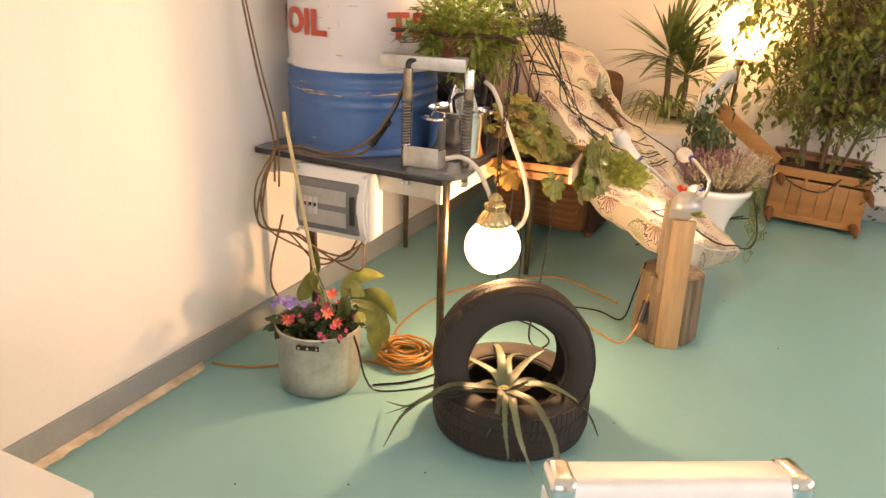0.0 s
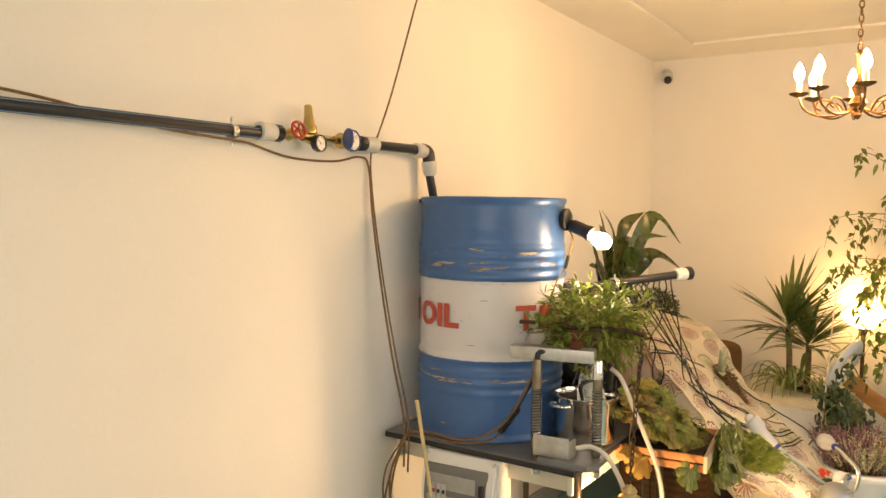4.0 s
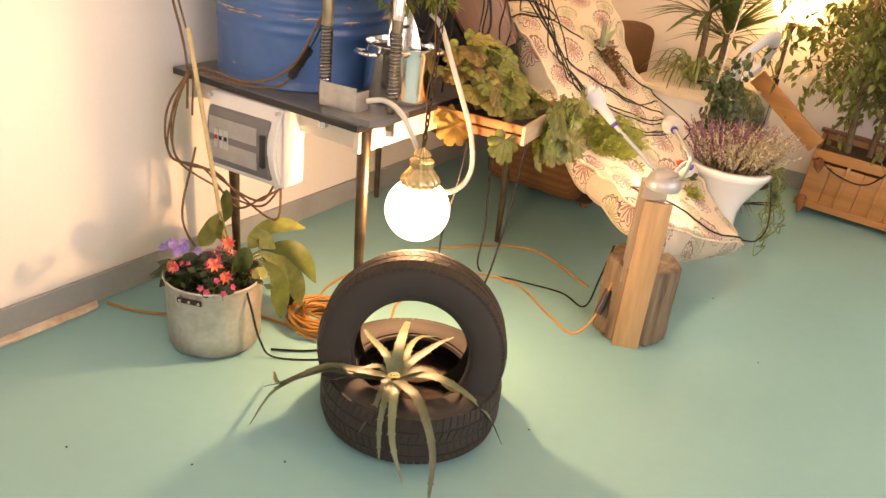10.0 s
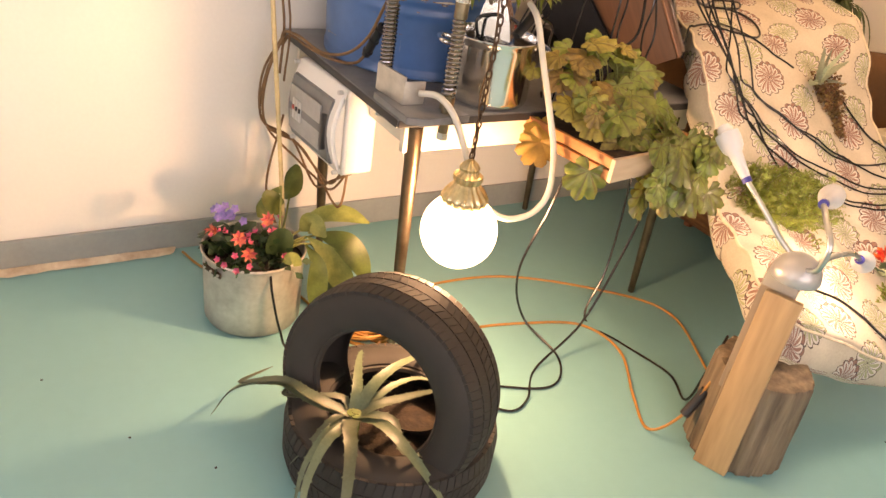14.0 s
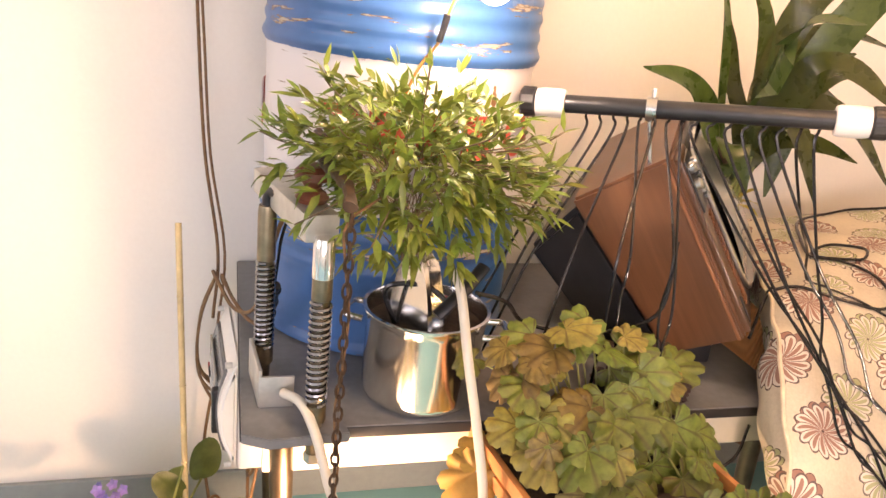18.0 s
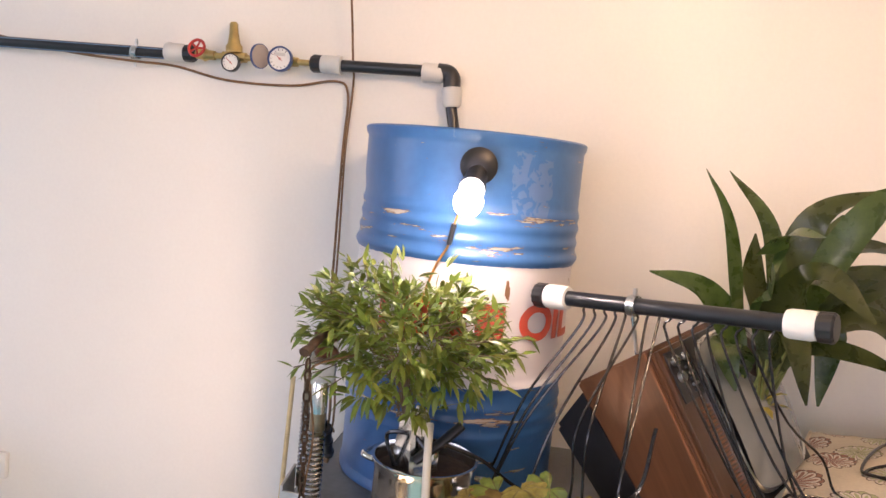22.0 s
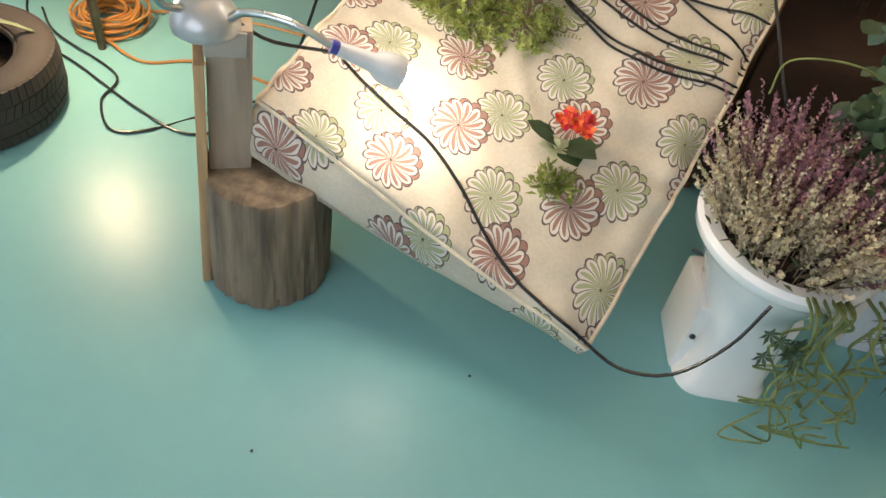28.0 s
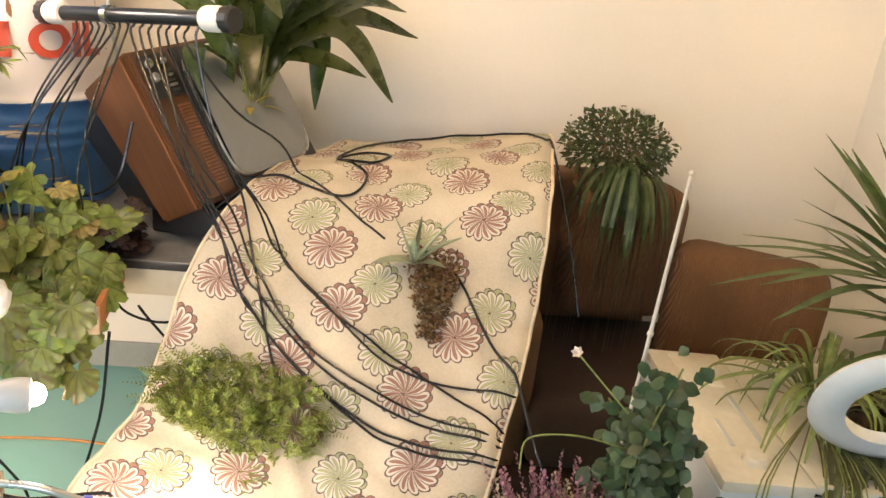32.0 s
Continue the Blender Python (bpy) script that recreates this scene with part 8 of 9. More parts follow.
for k in range(72):
    a = any_dir(rng, 0.15, 0.95)
    a = (a + Vector((0.25, -0.2, 0))).normalized()
    p = AP + Vector((0.02, -0.02, 0.205)) + Vector((rng.uniform(-0.07, 0.07), rng.uniform(-0.07, 0.07), 0))
    for s in range(3):
        l = rng.uniform(0.027, 0.038)
        leaf_faces(bm, p, a, a.cross(any_dir(rng)), l, 0.022, 0.1, 0.1, 2, widest=0.55)
        p = p + a * l * 0.92
        a = (a + Vector((0.1, -0.06, -0.35)) * rng.uniform(0.3, 1.0)).normalized()
    if k % 2 == 0 and p.z > 0.225:
        pink = bmesh.new()
        petals(pink, p - a * 0.01 + Z * 0.012, a + Z * 0.6, 0.0155, 5, 0.6, 1.1)
        part("flower", pink, M_PETAL_PINK, cactus, "small pink flower")
for at, face in (((-1.300, 1.888, 0.322), (0.5, -0.6, 0.7)), ((-1.255, 1.795, 0.305), (0.8, -0.5, 0.35)), ((-1.235, 1.815, 0.268), (0.9, -0.4, 0.1)), ((-1.385, 1.765, 0.262), (0.0, -0.9, 0.2))):
    red, at, face = bmesh.new(), Vector(at), Vector(face).normalized()
    petals(red, at, face, 0.026, 8, 0.42, 0.5)
    petals(red, at - face * 0.012, face, 0.023, 7, 0.42, 0.9)
    petals(red, at + face * 0.012, face, 0.016, 5, 0.4, 1.4)
    part("flower", red, M_PETAL_RED, cactus, "large coral flower")
part("segment_foliage", bm, M_LEAF_DARK, cactus)
M_LEAF_MID = leaf_material("mid_green_hosta_leaf", (0.11, 0.145, 0.035), (0.06, 0.085, 0.02), 0.4)
hosta = thing("drooping_plant", AP + Vector((0.06, 0.08, 0.20)), "wilting broad pale green leaves drooping over pot rim", "plant")
HB = AP + Vector((0.03, 0.06, 0.205))
DROOPING = ((((-1.329, 1.986, 0.257), (-1.331, 2.029, 0.290), (-1.315, 2.101, 0.306), (-1.270, 2.178, 0.290)), 0.062, (0.35, -0.25, 0.9), 0.66),
            (((-1.329, 1.990, 0.260), (-1.308, 2.015, 0.292), (-1.270, 2.045, 0.262)), 0.062, (0.8, -0.5, 0.4), 0.5),
            (((-1.315, 2.030, 0.246), (-1.275, 2.080, 0.246), (-1.235, 2.120, 0.215), (-1.205, 2.165, 0.120)), 0.080, (0.55, -0.2, 0.85), 0.62),
            (((-1.285, 1.992, 0.240), (-1.226, 2.006, 0.205), (-1.203, 2.000, 0.135), (-1.190, 1.992, 0.070)), 0.058, (0.85, -0.5, 0.3), 0.6),
            (((-1.301, 2.000, 0.255), (-1.265, 2.030, 0.230), (-1.235, 2.045, 0.175), (-1.225, 2.060, 0.120)), 0.040, (0.8, -0.4, 0.5), 0.5),
            (((-1.290, 2.005, 0.250), (-1.250, 2.050, 0.215), (-1.225, 2.085, 0.145), (-1.215, 2.105, 0.055)), 0.068, (0.9, -0.4, 0.35), 0.6),
            (((-1.225, 1.905, 0.228), (-1.215, 1.925, 0.242), (-1.205, 1.950, 0.225)), 0.040, (0.8, -0.4, 0.4), 0.5),
            (((-1.290, 2.010, 0.235), (-1.265, 2.055, 0.190), (-1.250, 2.075, 0.110), (-1.245, 2.085, 0.040)), 0.070, (0.9, -0.3, 0.3), 0.6),
            (((-1.422, 1.965, 0.360), (-1.433, 1.947, 0.325), (-1.438, 1.931, 0.287), (-1.453, 1.910, 0.250)), 0.055, (0.80, -0.60, 0.15), 0.7))
for k, (run, w, up, widest) in enumerate(DROOPING):
    bm = bmesh.new()
    run = [Vector(q) for q in run]
    ribbon(bm, run, w, 7, widest, 0.18, up=Vector(up), blunt=0.02, wave=0.03)
    part("leaf", bm, (M_LEAF_HOSTA, M_LEAF_HOSTA, M_LEAF_MID, M_LEAF_MID, M_LEAF_HOSTA, M_LEAF_HOSTA, M_LEAF_HOSTA, M_LEAF_DARK, M_LEAF_HOSTA)[k], hosta)
    part("stalk", tube([HB, HB.lerp(run[0], 0.6) + Z * 0.012, run[0]], 0.003, 6, 3), M_LEAF_HOSTA, hosta)
bm = bmesh.new()
bmesh.ops.create_circle(bm, cap_ends=True, radius=0.046, segments=24)
bmesh.ops.poke(bm, faces=bm.faces[:])
bmesh.ops.subdivide_edges(bm, edges=bm.edges[:], cuts=2, use_grid_fill=True)
for v in bm.verts:
    x, y = v.co.x, v.co.y
    v.co = Vector((x * 0.82, y * (1.0 + 1.2 * abs(y)), 0.14 * abs(x) - 2.6 * y * y + 0.004 * math.sin(90 * x + 40 * y)))
bm.transform(leaf_pose(Vector((-1.272, 1.910, 0.262)), (0.1, 0.25, 1), (0.95, -0.1, 0.3)))
part("leaf", bm, M_LEAF_DARK, hosta)
for at, up, face, r in (((-1.45, 2.008, 0.352), (-0.05, 0.15, 1), (0.93, 0.32, 0.1), 0.042), ((-1.405, 1.935, 0.318), (0.0, -0.6, 0.7), (0.85, 0.2, 0.4), 0.034)):
    bm = bmesh.new()
    bmesh.ops.create_circle(bm, cap_ends=True, radius=r, segments=20)
    bmesh.ops.poke(bm, faces=bm.faces[:])
    bmesh.ops.subdivide_edges(bm, edges=bm.edges[:], cuts=2, use_grid_fill=True)
    for v in bm.verts:
        x, y = v.co.x, v.co.y
        v.co = Vector((x * 0.85, y * 1.35, 0.18 * abs(x) - 2.0 * y * y + 0.004 * math.sin(70 * x + 50 * y)))
    m = leaf_pose(Vector(at), up, face)
    bm.transform(m)
    part("leaf", bm, M_LEAF_MID, hosta)
    part("stalk", tube([HB + Vector((-0.06, 0.02, 0)), HB.lerp(m @ Vector((0, -r, 0)), 0.6), m @ Vector((0, -r * 1.2, 0))], 0.003, 6, 4), M_LEAF_HOSTA, hosta)

# yucca and spider plant in the washing machine
rng = random.Random(52)
yuc = thing("yucca", (-0.76, 4.60, 0.50), "yucca with two bare stems and spiky leaf crowns", "plant")
for sx, h, spread in ((-0.03, 0.40, 1.0), (0.05, 0.30, 0.8)):
    b = Vector((-0.77 + sx, 4.60 + sx * 0.5, 0.48))
    t = b + Vector((sx * 0.3, 0, h))
    part("stem", tube([b, b.lerp(t, 0.5) + Vector((0.008, 0, 0)), t], 0.018, 10, 5, r_end=0.015), M_BARK, yuc)
    for k in range(58):
        d = any_dir(rng, -0.2, 0.98)
        l = rng.uniform(0.28, 0.43) * spread
        low = max(0.0, 0.35 - d.z)
        bm = bmesh.new()
        b0 = t + d * 0.012 + Z * (0.06 * d.z - 0.02)
        ribbon(bm, [b0, b0 + d * l * 0.5 + Z * 0.01, b0 + d * l - Z * 0.30 * l * low], 0.030, 5, 0.35, 0.25)
        part("leaf", bm, M_LEAF_YUCCA, yuc)
spi = thing("spider_plant", (-0.78, 4.43, 0.55), "striped spider plant spilling over the machine edge", "plant")
SB = Vector((-0.77, 4.43, 0.555))
bm = bmesh.new()
for k in range(64):
    a = rng.uniform(0, 2 * math.pi)
    d = Vector((math.cos(a), math.sin(a), 0))
    l = rng.uniform(0.14, 0.30)
    up = rng.uniform(0.04, 0.13)
    ribbon(bm, [SB + d * 0.01, SB + d * l * 0.45 + Z * up, SB + d * l * 0.85 + Z * up * 0.8, SB + d * l + Z * rng.uniform(-0.04, 0.03)], rng.uniform(0.009, 0.016), 4, 0.4, 0.3)
part("foliage", bm, M_LEAF_SPIDER, spi)
bm = bmesh.new()
for k in range(70):
    s = Vector((-0.66 + rng.uniform(-0.06, 0.06), 4.42 + rng.uniform(-0.06, 0.10), 0.57))
    e = Vector((-0.44 + rng.uniform(-0.02, 0.03), 4.36 + rng.uniform(-0.10, 0.14), 0.50))
    drop = rng.uniform(0.08, 0.34)
    ribbon(bm, [s, s.lerp(e, 0.6) + Z * 0.04, e, e + Vector((0.03, rng.uniform(-0.05, 0.05), -drop))], rng.uniform(0.005, 0.010), 4, 0.4, 0.3)
part("hanging_foliage", bm, M_LEAF_DRY, spi)
bm, run = bmesh.new(), []
for k in range(15):
    c = Vector((-0.42 + rng.uniform(0, 0.07), 4.18 + rng.uniform(-0.08, 0.22), rng.uniform(0.08, 0.36)))
    run.append(tube([SB, Vector((-0.46, c.y, 0.58)), Vector((-0.42, c.y, 0.45)), c], 0.0015, 4, 4))
    for j in range(22):
        d = any_dir(rng, -0.6, 0.7)
        ribbon(bm, [c, c + d * 0.05 + Z * 0.015, c + d * 0.10 - Z * 0.015], 0.007, 3, 0.4, 0.3)
part("runner", merge(*run), M_LEAF_HOSTA, spi)
part("offset_foliage", bm, M_LEAF_DRY, spi)

# bush and long grass on the chair's back
bush = thing("small_bush", (-1.42, 4.07, 0.88), "rounded small-leaved bush with dark flower heads", "plant")
bm = bmesh.new()
BC = Vector((-1.42, 4.07, 0.99))
tw = []
for k in range(1700):
    d = any_dir(rng, -0.75, 1.0)
    p = BC + Vector((d.x * 0.13, d.y * 0.155, d.z * 0.105)) * (rng.random() ** 0.3) * (1 + 0.12 * noise.noise(d * 3))
    a = (d + any_dir(rng) * 0.8).normalized()
    leaf_faces(bm, p, a, a.cross(any_dir(rng)), rng.uniform(0.016, 0.030), rng.uniform(0.007, 0.013), 0.2, 0.2, 2)
    if k % 40 == 0:
        tw.append(tube([BC - Z * 0.1, BC.lerp(p, 0.6), p], 0.0013, 4, 3))
part("foliage", bm, M_BOX_LEAF, bush)
part("twig", merge(*tw), M_BARK, bush)
for k in range(60):
    bm = bmesh.new()
    d = any_dir(rng, 0.0, 1.0)
    p = BC + Vector((d.x * 0.145, d.y * 0.17, d.z * 0.115)) * rng.uniform(0.85, 1.05)
    petals(bm, p, d, 0.007, 4, 0.8, 0.8)
    part("bloom", bm, M_MOSS, bush)
grass = thing("long_grass_plant", (-1.36, 4.10, 0.90), "long strap-leaved grass hanging over the chair", "plant")
GB = Vector((-1.36, 4.10, 0.915))
for k in range(58):
    a = rng.uniform(-1.5, 1.5)
    d = Vector((math.cos(a), math.sin(a) * 0.8, 0))
    l = rng.uniform(0.08, 0.22)
    bm = bmesh.new()
    ribbon(bm, [GB, GB + d * l * 0.6 + Z * rng.uniform(0.0, 0.05), GB + d * l - Z * 0.10, GB + d * l * 1.1 - Z * rng.uniform(0.26, 0.62)], rng.uniform(0.010, 0.016), 5, 0.4, 0.3)
    part("leaf", bm, M_LEAF_GRASS, grass)

# heather in the toilet bowl
rng = random.Random(63)
hea = thing("heather", TB + Z * 0.37, "heather with mauve and faded cream flower spikes", "plant")
HC = TB + Vector((-0.02, -0.02, 0.375))
mauve, cream, green = bmesh.new(), bmesh.new(), []
for k in range(430):
    a = rng.uniform(0, 2 * math.pi)
    rr = math.sqrt(rng.random()) * 0.115
    p = HC + Vector((math.cos(a) * rr * 1.2, math.sin(a) * rr, 0))
    d = (Vector((math.cos(a) * rr * 4.6, math.sin(a) * rr * 4.6, 1.0)) + any_dir(rng) * 0.26).normalized()
    l = rng.uniform(0.11, 0.215)
    white = (math.cos(a) * 0.75 - math.sin(a) * 0.6) * rr / 0.115 > 0.22 + rng.uniform(-0.25, 0.25) or rng.random() < 0.18
    green.append(tube([p, p + d * l * 0.5], 0.0013, 4, 2))
    bm = cream if white else mauve
    fat = rng.uniform(0.8, 1.25)
    bow = Vector((d.x, d.y, -0.6)) * (0.05 * max(0, rr / 0.115 - 0.5))
    for j in range(34):
        t = 0.28 + 0.72 * j / 34
        b = p + d * l * t + bow * t * t
        e = (any_dir(rng) + d * 1.1).normalized()
        leaf_faces(bm, b, e, e.cross(any_dir(rng)), 0.0105 * fat * (1.25 - 0.6 * t), 0.0066 * fat, 0.0, 0.3, 2)
part("mauve_bloom", mauve, M_HEATHER_PINK, hea)
part("cream_bloom", cream, M_HEATHER_WHITE, hea)
part("stem", merge(*green), M_BARK, hea)
bm = bmesh.new()
for k in range(160):
    a = rng.uniform(0, 2 * math.pi)
    p = HC + Vector((math.cos(a), math.sin(a), 0)) * rng.uniform(0.05, 0.15) + Z * rng.uniform(0, 0.05)
    d = any_dir(rng, 0.1, 1.0)
    leaf_faces(bm, p, d, d.cross(any_dir(rng)), 0.035, 0.006, 0.3, 0.3, 2)
part("foliage", bm, M_BOX_LEAF, hea)
tra = thing("trailing_succulent", TB + Vector((0.10, 0.08, 0.37)), "yellow green succulent stems trailing down the bowl", "plant")
for k in range(13):
    y = rng.uniform(-0.02, 0.14)
    s = TB + Vector((0.10, y, 0.375))
    e = TB + Vector((0.17 + rng.uniform(-0.02, 0.05), y + rng.uniform(-0.05, 0.06), rng.uniform(0.03, 0.22)))
    run = [s, s + Vector((0.06, 0.0, 0.01))]
    for j in range(1, 7):
        run.append(run[1].lerp(e, j / 6) + Vector((0.02 * math.sin(1.7 * j + k), 0.022 * math.cos(2.1 * j + 1.3 * k), 0.008 * math.sin(3 * j))))
    run += [e + Vector((0.02, rng.uniform(-0.06, 0.06), 0.03)), e + Vector((0.0, rng.uniform(-0.06, 0.06), 0.01))]
    part("stem", tube(run, 0.0032, 6, 5, r_end=0.002), M_LEAF_SPIDER, tra)
bm = bmesh.new()
for k in range(8):
    c = TB + Vector((0.155 + rng.uniform(0, 0.03), -0.03 + rng.uniform(-0.03, 0.04), 0.30 + rng.uniform(-0.05, 0.04)))
    petals(bm, c, (1, 0, 0.2), 0.022, 7, 0.35, 0.5)
part("rosette_foliage", bm, M_LEAF_IVY, tra)

# ivy on its white cane
cane = solid("white_cane", merge(rod((-0.565, 3.885, 0.0), (-0.500, 3.897, 1.135), 0.0048, 10, 0.0036), ball(0.0055, (-0.499, 3.897, 1.14), 1), *[ball(0.0072, Vector((-0.565, 3.885, 0)).lerp(Vector((-0.5, 3.897, 1.135)), t), 1) for t in (0.55, 0.74)]), node_material("pale_cane_lacquer", (0.58, 0.53, 0.45), 0.5, var=0.15, scale=20, bump=0.1), "thin white cane standing behind the toilet bowl", "cane")
ivy = thing("climbing_plant", (-0.50, 3.90, 0.40), "climbing plant with rounded grey green leaves", "plant")
bm, vines = bmesh.new(), []
for k in range(11):
    h = rng.uniform(0.45, 0.86)
    p = [Vector((-0.46 + rng.uniform(-0.06, 0.08), 3.90 + rng.uniform(-0.06, 0.08), 0.37)), Vector((-0.50 + rng.uniform(-0.04, 0.06), 3.90 + rng.uniform(-0.04, 0.06), 0.40 + h * 0.25)), Vector((-0.51 + rng.uniform(-0.05, 0.09), 3.90 + rng.uniform(-0.06, 0.10), h))]
    vines.append(tube(p, 0.002, 5, 5))
    for q in spline(p, 9):
        for _ in range(3):
            d = any_dir(rng, -0.5, 0.5)
            c = q + d * rng.uniform(0.01, 0.05)
            f = (Vector((0.8, -0.4, 0.5)) + any_dir(rng) * 0.7).normalized()
            side = f.cross(any_dir(rng)).normalized()
            leaf_faces(bm, c, side.cross(f), side, rng.uniform(0.024, 0.042), rng.uniform(0.020, 0.034), 0.25, 0.2, 4, widest=0.45)
for k in range(60):
    c = Vector((-0.36 + rng.uniform(-0.08, 0.10), 3.93 + rng.uniform(-0.05, 0.10), 0.50 + rng.uniform(-0.10, 0.12)))
    f = (Vector((0.8, -0.4, 0.5)) + any_dir(rng) * 0.8).normalized()
    side = f.cross(any_dir(rng)).normalized()
    leaf_faces(bm, c, side.cross(f), side, rng.uniform(0.025, 0.042), rng.uniform(0.022, 0.036), 0.15, 0.1, 4, widest=0.5)
part("vine", merge(*vines), M_LEAF_HOSTA, ivy)
part("foliage", bm, M_LEAF_IVY, ivy)
part("flower_stem", tube([(-0.50, 3.90, 0.66), (-0.51, 3.84, 0.72), (-0.55, 3.785, 0.77)], 0.0018, 5, 5), M_LEAF_HOSTA, ivy)
part("tendril", tube([(-0.48, 3.88, 0.62), (-0.47, 3.78, 0.65), (-0.50, 3.70, 0.62), (-0.49, 3.69, 0.56)], 0.0018, 5, 6), M_LEAF_HOSTA, ivy)
bm = bmesh.new()
petals(bm, (-0.555, 3.783, 0.772), (0.5, -0.5, 0.6), 0.017, 6, 0.7, 0.9)
petals(bm, (-0.555, 3.783, 0.772), (0.5, -0.5, 0.6), 0.013, 5, 0.7, 1.6)
part("flower", bm, M_PETAL_WHITE, ivy, "white blossom")

# plants laid on the mattress
rng = random.Random(75)
fern = thing("fern_mat", mat_at(0.42, 0.30), "feathery green fern and stonecrop set into mattress", "plant")
bm = bmesh.new()
for k in range(700):
    u, v = rng.uniform(-1, 1), rng.uniform(-1, 1)
    if u * u + v * v > 1:
        continue
    cu, cv = 0.418 + 0.062 * u, 0.275 + 0.25 * v
    nor = mat_normal(cu, cv)
    p = mat_at(cu, cv, rng.uniform(0.0, 0.035) * (1.2 - u * u - v * v))
    d = (nor + Z * 0.4 + Vector((-0.3 * u, 0.7 * v, -0.2 * u)) + any_dir(rng) * 0.6).normalized()
    l = rng.uniform(0.03, 0.085)
    side = d.cross(any_dir(rng)).normalized()
    for j in range(8):
        t = j / 8
        c = p + d * l * t - Z * 0.02 * t * t
        for s in (-1, 1):
            e = (side * s + d * 0.5).normalized()
            leaf_faces(bm, c, e, d, 0.0135 * (1.15 - t), 0.0046, 0.1, 0.2, 2)
part("frond_foliage", bm, M_LEAF_FERN, fern)
bm = bmesh.new()
for k in range(170):
    p = mat_at(0.42 + rng.uniform(-0.05, 0.045), 0.30 + rng.uniform(-0.20, 0.22), rng.uniform(0.02, 0.075))
    petals(bm, p, (any_dir(rng, 0.2, 1) + Vector((0.6, 0, 0.2))), 0.012, 6, 0.38, 0.6)
part("rosette_foliage", bm, leaf_material("stonecrop_leaf", (0.26, 0.29, 0.06), (0.13, 0.17, 0.035), 0.5), fern)
bm = bmesh.new()
for k in range(46):
    p = mat_at(0.37 - 0.07 * k / 46 + rng.uniform(-0.012, 0.012), 0.40 + rng.uniform(-0.035, 0.035), 0.006)
    d = any_dir(rng, 0.1, 0.9)
    leaf_faces(bm, p, d, d.cross(Z), 0.018, 0.006, 0.2, 0.2, 2)
part("trail", bm, M_LEAF_FERN, fern)

air = thing("air_plant", mat_at(0.65, 0.56), "grey succulent cutting with red brown moss clump", "plant")
M_LEAF_AIR = leaf_material("grey_succulent_leaf", (0.30, 0.34, 0.24), (0.18, 0.22, 0.13), 0.5, 20, per_island=False, trans=0.08)
AQ = mat_at(0.640, 0.600, 0.02)
for d, l, w in (((0.1, -0.40, 0.85), 0.085, 0.013), ((0.0, 0.08, 0.95), 0.072, 0.017), ((0.0, 0.62, 0.78), 0.095, 0.012), ((0.1, 0.80, 0.55), 0.082, 0.026), ((0.35, -0.85, 0.05), 0.066, 0.036), ((0.3, -0.1, 0.9), 0.045, 0.014), ((0.5, 0.75, 0.1), 0.055, 0.026)):
    d = Vector(d).normalized()
    part("leaf", thick_blade([AQ, AQ + d * l * 0.75 + Z * 0.006, AQ + d * l * 1.5], w * 1.4, 0.004, 4), M_LEAF_AIR, air)
bm = bmesh.new()
for k in range(900):
    t = rng.random() ** 1.3
    c = mat_at(0.647 - 0.095 * t + rng.uniform(-0.018, 0.018) * (1.2 - t), 0.665 + 0.05 * t + rng.uniform(-0.075, 0.075) * (1.15 - 0.75 * t), rng.uniform(0, 0.035) * (1.2 - t))
    d = any_dir(rng, 0.0, 1)
    leaf_faces(bm, c, d, d.cross(any_dir(rng)), rng.uniform(0.010, 0.020), 0.009, 0.2, 0.3, 2)
part("moss", bm, M_MOSS, air)
for t in (0.0, 0.25, 0.5, 0.75, 1.0):
    lump = ball(1.0, mat_at(0.645 - 0.09 * t, 0.665 + 0.05 * t, 0.004), 2, (0.020 * (1.2 - t), 0.026 * (1.15 - 0.75 * t), 0.014 * (1.3 - t)))
    for v in lump.verts:
        v.co += Vector(noise.noise_vector(v.co * 60)) * 0.006
    part("root_ball", lump, M_MOSS, air)
kal = thing("kalanchoe", mat_at(0.27, 0.69), "tiny red kalanchoe with pale leaf and green tuft", "plant")
KQ = mat_at(0.245, 0.69, 0.014)
bm = bmesh.new()
for k in range(24):
    petals(bm, mat_at(0.298 + rng.uniform(-0.02, 0.02), 0.695 + rng.uniform(-0.045, 0.045), 0.045 + rng.uniform(0, 0.015)), Vector((0.6, 0, 0.8)) + any_dir(rng) * 0.4, 0.013, 5, 0.85, 0.3)
part("blossom", bm, leaf_material("scarlet_petal", (0.72, 0.07, 0.02), (0.5, 0.04, 0.015), 0.5), kal)
bm = bmesh.new()
for d, l, w in (((0.5, 0.75, 0.35), 0.085, 0.055), ((0.0, 0.95, 0.35), 0.075, 0.05), ((-0.3, -0.9, 0.5), 0.085, 0.045), ((0.1, -0.9, 0.7), 0.07, 0.04), ((0.8, 0.45, 0.2), 0.07, 0.05)):
    leaf_faces(bm, KQ + Z * 0.01, d, Vector(d).cross(Z), l, w, 0.2, 0.15, 4, widest=0.55)
part("foliage", bm, M_LEAF_DARK, kal)
M_ROSETTE = leaf_material("pale_green_rosette", (0.50, 0.54, 0.36), (0.34, 0.40, 0.22), 0.5)
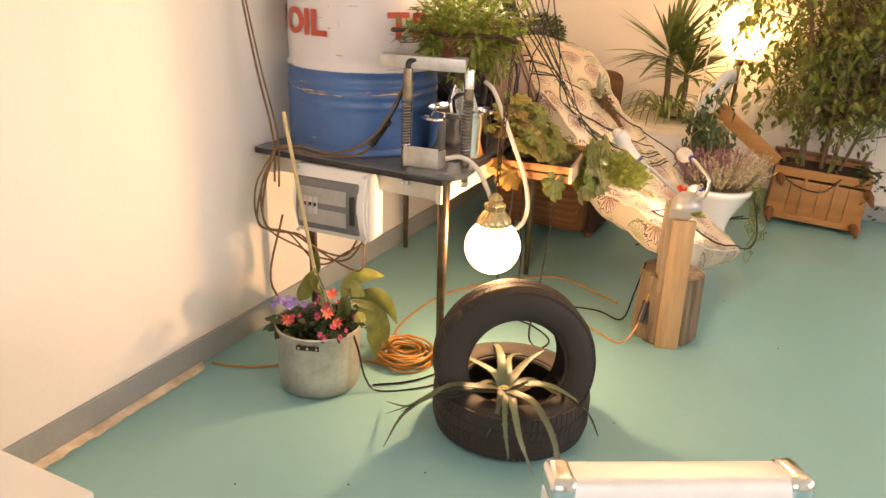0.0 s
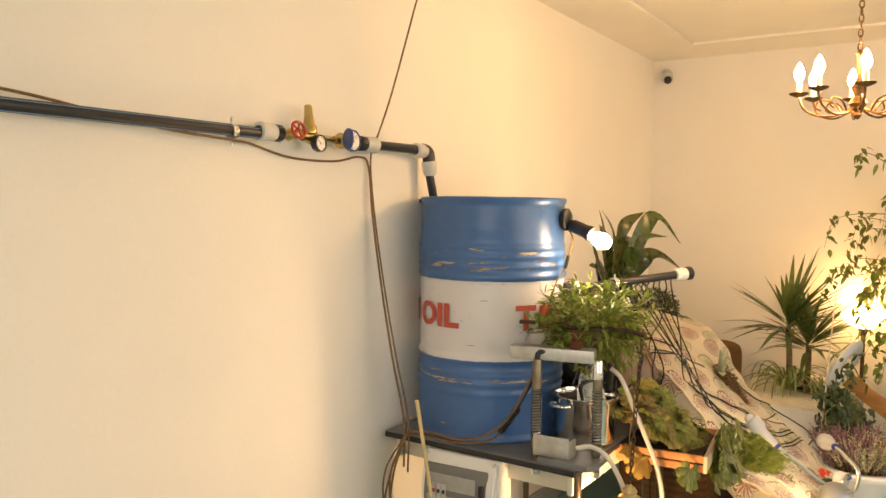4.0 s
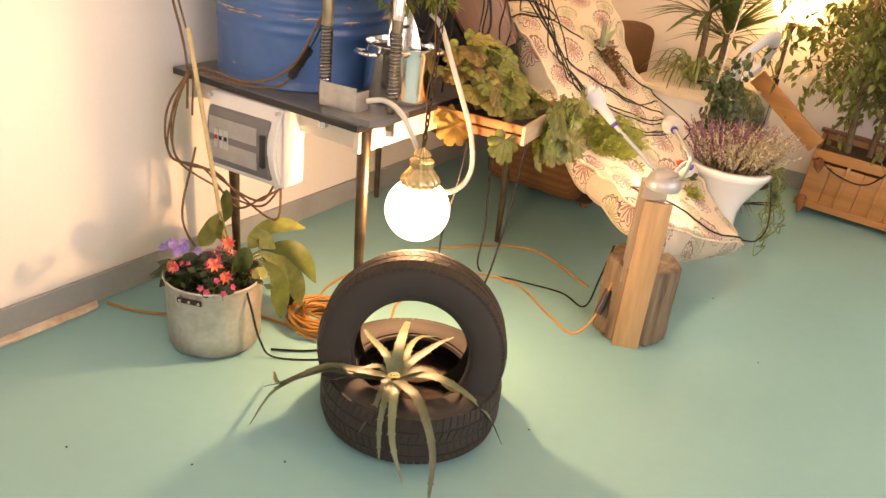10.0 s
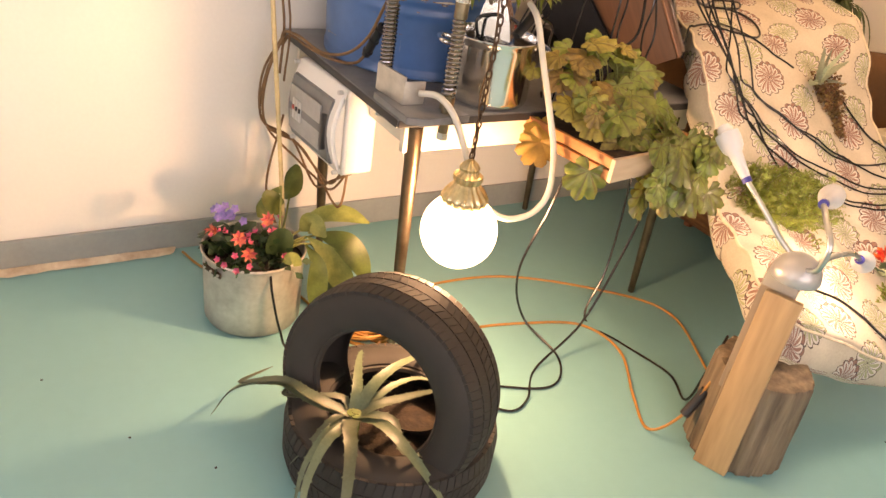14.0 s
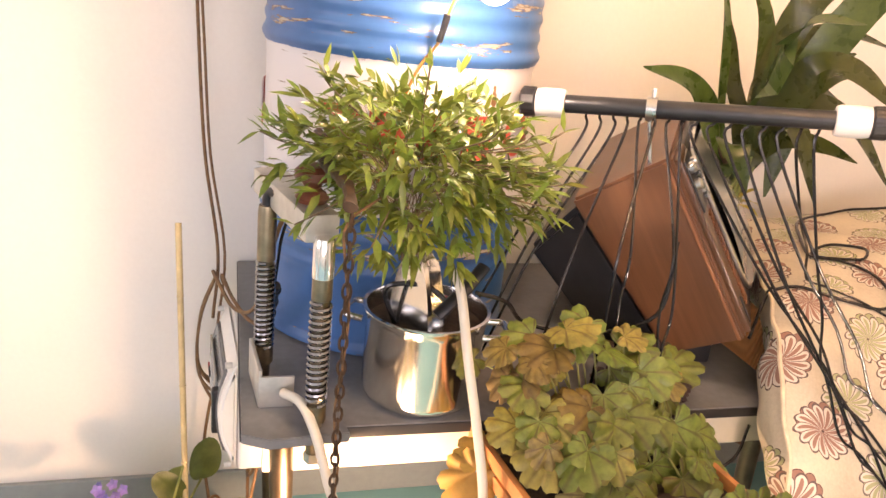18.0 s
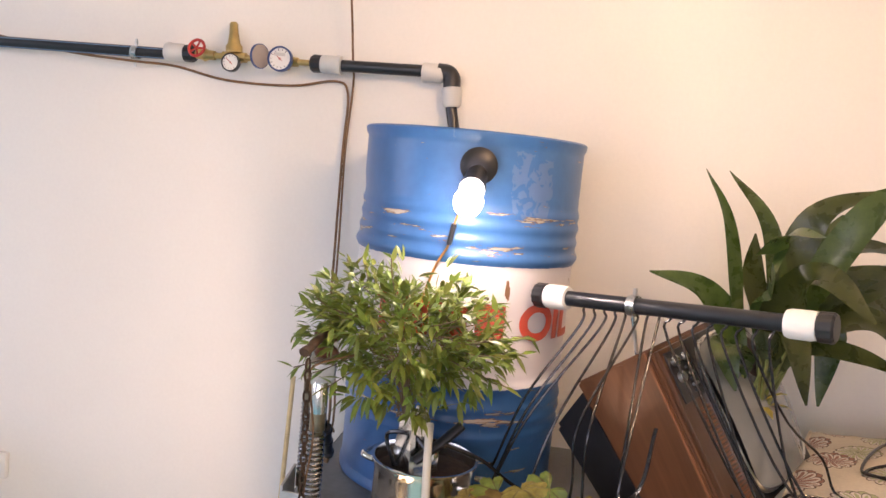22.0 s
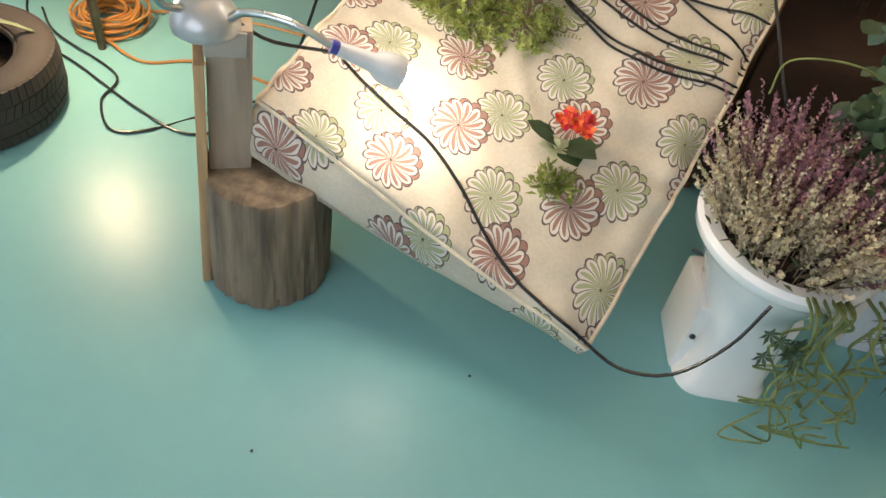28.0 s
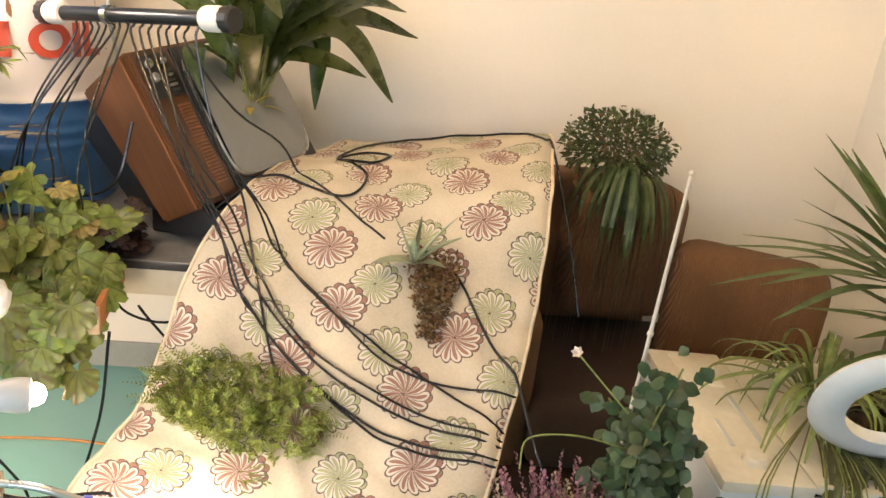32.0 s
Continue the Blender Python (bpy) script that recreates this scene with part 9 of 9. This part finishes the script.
for k in range(13):
    a, tier = k * 2.4, k / 13
    d = Vector((0.7 * tier + math.cos(a) * (1 - 0.5 * tier), -0.1 * tier + math.sin(a) * (1 - 0.5 * tier), 0.35 + 0.6 * tier)).normalized()
    bm = bmesh.new()
    leaf_faces(bm, mat_at(0.235, 0.675, 0.025), d, d.cross(Z), 0.040 - 0.018 * tier, 0.024, 0.25, 0.2, 3, widest=0.6)
    part("leaf", bm, M_ROSETTE, kal, "pale grey green rosette leaf")
bm = bmesh.new()
for k in range(210):
    p = mat_at(0.185 + rng.uniform(-0.02, 0.02), 0.72 + rng.uniform(-0.042, 0.042), 0.008)
    d = any_dir(rng, 0.1, 1)
    leaf_faces(bm, p + d * 0.012, d, d.cross(any_dir(rng)), rng.uniform(0.016, 0.026), 0.007, 0.3, 0.2, 2)
part("tuft", bm, M_LEAF_FERN, kal)

# weeping fig in the pine planter
rng = random.Random(88)
fig = thing("weeping_fig", (0.09, 4.78, 0.28), "tall weeping fig with several stems and glossy leaves", "tree")
FB = Vector((0.09, 4.78, 0.28))
bm = bmesh.new()
limbs = []
for k, (dx, lean, h) in enumerate(((-0.10, -0.20, 1.40), (0.0, -0.02, 1.72), (0.05, 0.10, 1.25), (0.09, 0.22, 0.95))):
    b = FB + Vector((dx, rng.uniform(-0.03, 0.03), 0))
    t = b + Vector((lean, rng.uniform(-0.12, 0.03), h))
    path = [b, b.lerp(t, 0.35) + Vector((rng.uniform(-0.03, 0.03), 0, 0)), b.lerp(t, 0.7) + Vector((rng.uniform(-0.04, 0.04), rng.uniform(-0.03, 0.03), 0)), t]
    part("trunk", tube(path, 0.019 - 0.003 * k, 10, 6, r_end=0.004), M_BARK, fig)
    pts = spline(path, 12)
    for i, q in enumerate(pts[8:]):
        for _ in range(3 if q.z < 1.4 else 2):
            hfrac = (q.z - 0.6) / 1.3
            d = any_dir(rng, -0.1, 0.8)
            l = rng.uniform(0.17, 0.60) * (1.0 - 0.42 * max(0, hfrac - 0.55))
            e = q + Vector((d.x, d.y * 0.75, d.z * 0.55)) * l
            e.y = min(e.y, BY - 0.06)
            tipq = e + Vector((d.x * 0.06, d.y * 0.04, -rng.uniform(0.05, 0.22)))
            tipq.y = min(tipq.y, BY - 0.06)
            bp = spline([q, q.lerp(e, 0.6) + Z * 0.03, e, tipq], 4)
            limbs.append(tube([bp[0], bp[4], bp[8], bp[-1]], 0.0030, 5, 3, r_end=0.0009))
            for c in bp[4:]:
                for _ in range(2):
                    a = (any_dir(rng, -0.9, 0.3) + Vector((0, -0.1, -0.35))).normalized()
                    base = c + any_dir(rng) * 0.03
                    leaf_faces(bm, base, a, a.cross(Z + any_dir(rng) * 0.8), rng.uniform(0.038, 0.066), rng.uniform(0.018, 0.029), rng.uniform(0.2, 0.7), 0.22, 3, widest=0.4)
part("limb", merge(*limbs), M_BARK, fig)
part("crown", bm, M_LEAF_FICUS, fig)
little = thing("ivy_tuft", PC + Vector((0.2, 0.03, 0.3)), "small trailing ivy at the planter corner", "plant")
bm = bmesh.new()
for k in range(90):
    t = rng.random()
    c = PC + Vector((0.15 + 0.10 * rng.random(), 0.02 + rng.uniform(-0.05, 0.06), 0.31 + rng.uniform(-0.05, 0.05))) + Vector((0.10 * t, -0.04 * t, -0.22 * t * t * (k % 3 == 0)))
    a = any_dir(rng, -0.4, 0.8)
    leaf_faces(bm, c, a, a.cross(Z + any_dir(rng) * 0.4), rng.uniform(0.025, 0.04), rng.uniform(0.02, 0.03), 0.2, 0.15, 3, widest=0.45)
part("foliage", bm, M_LEAF_IVY, little)
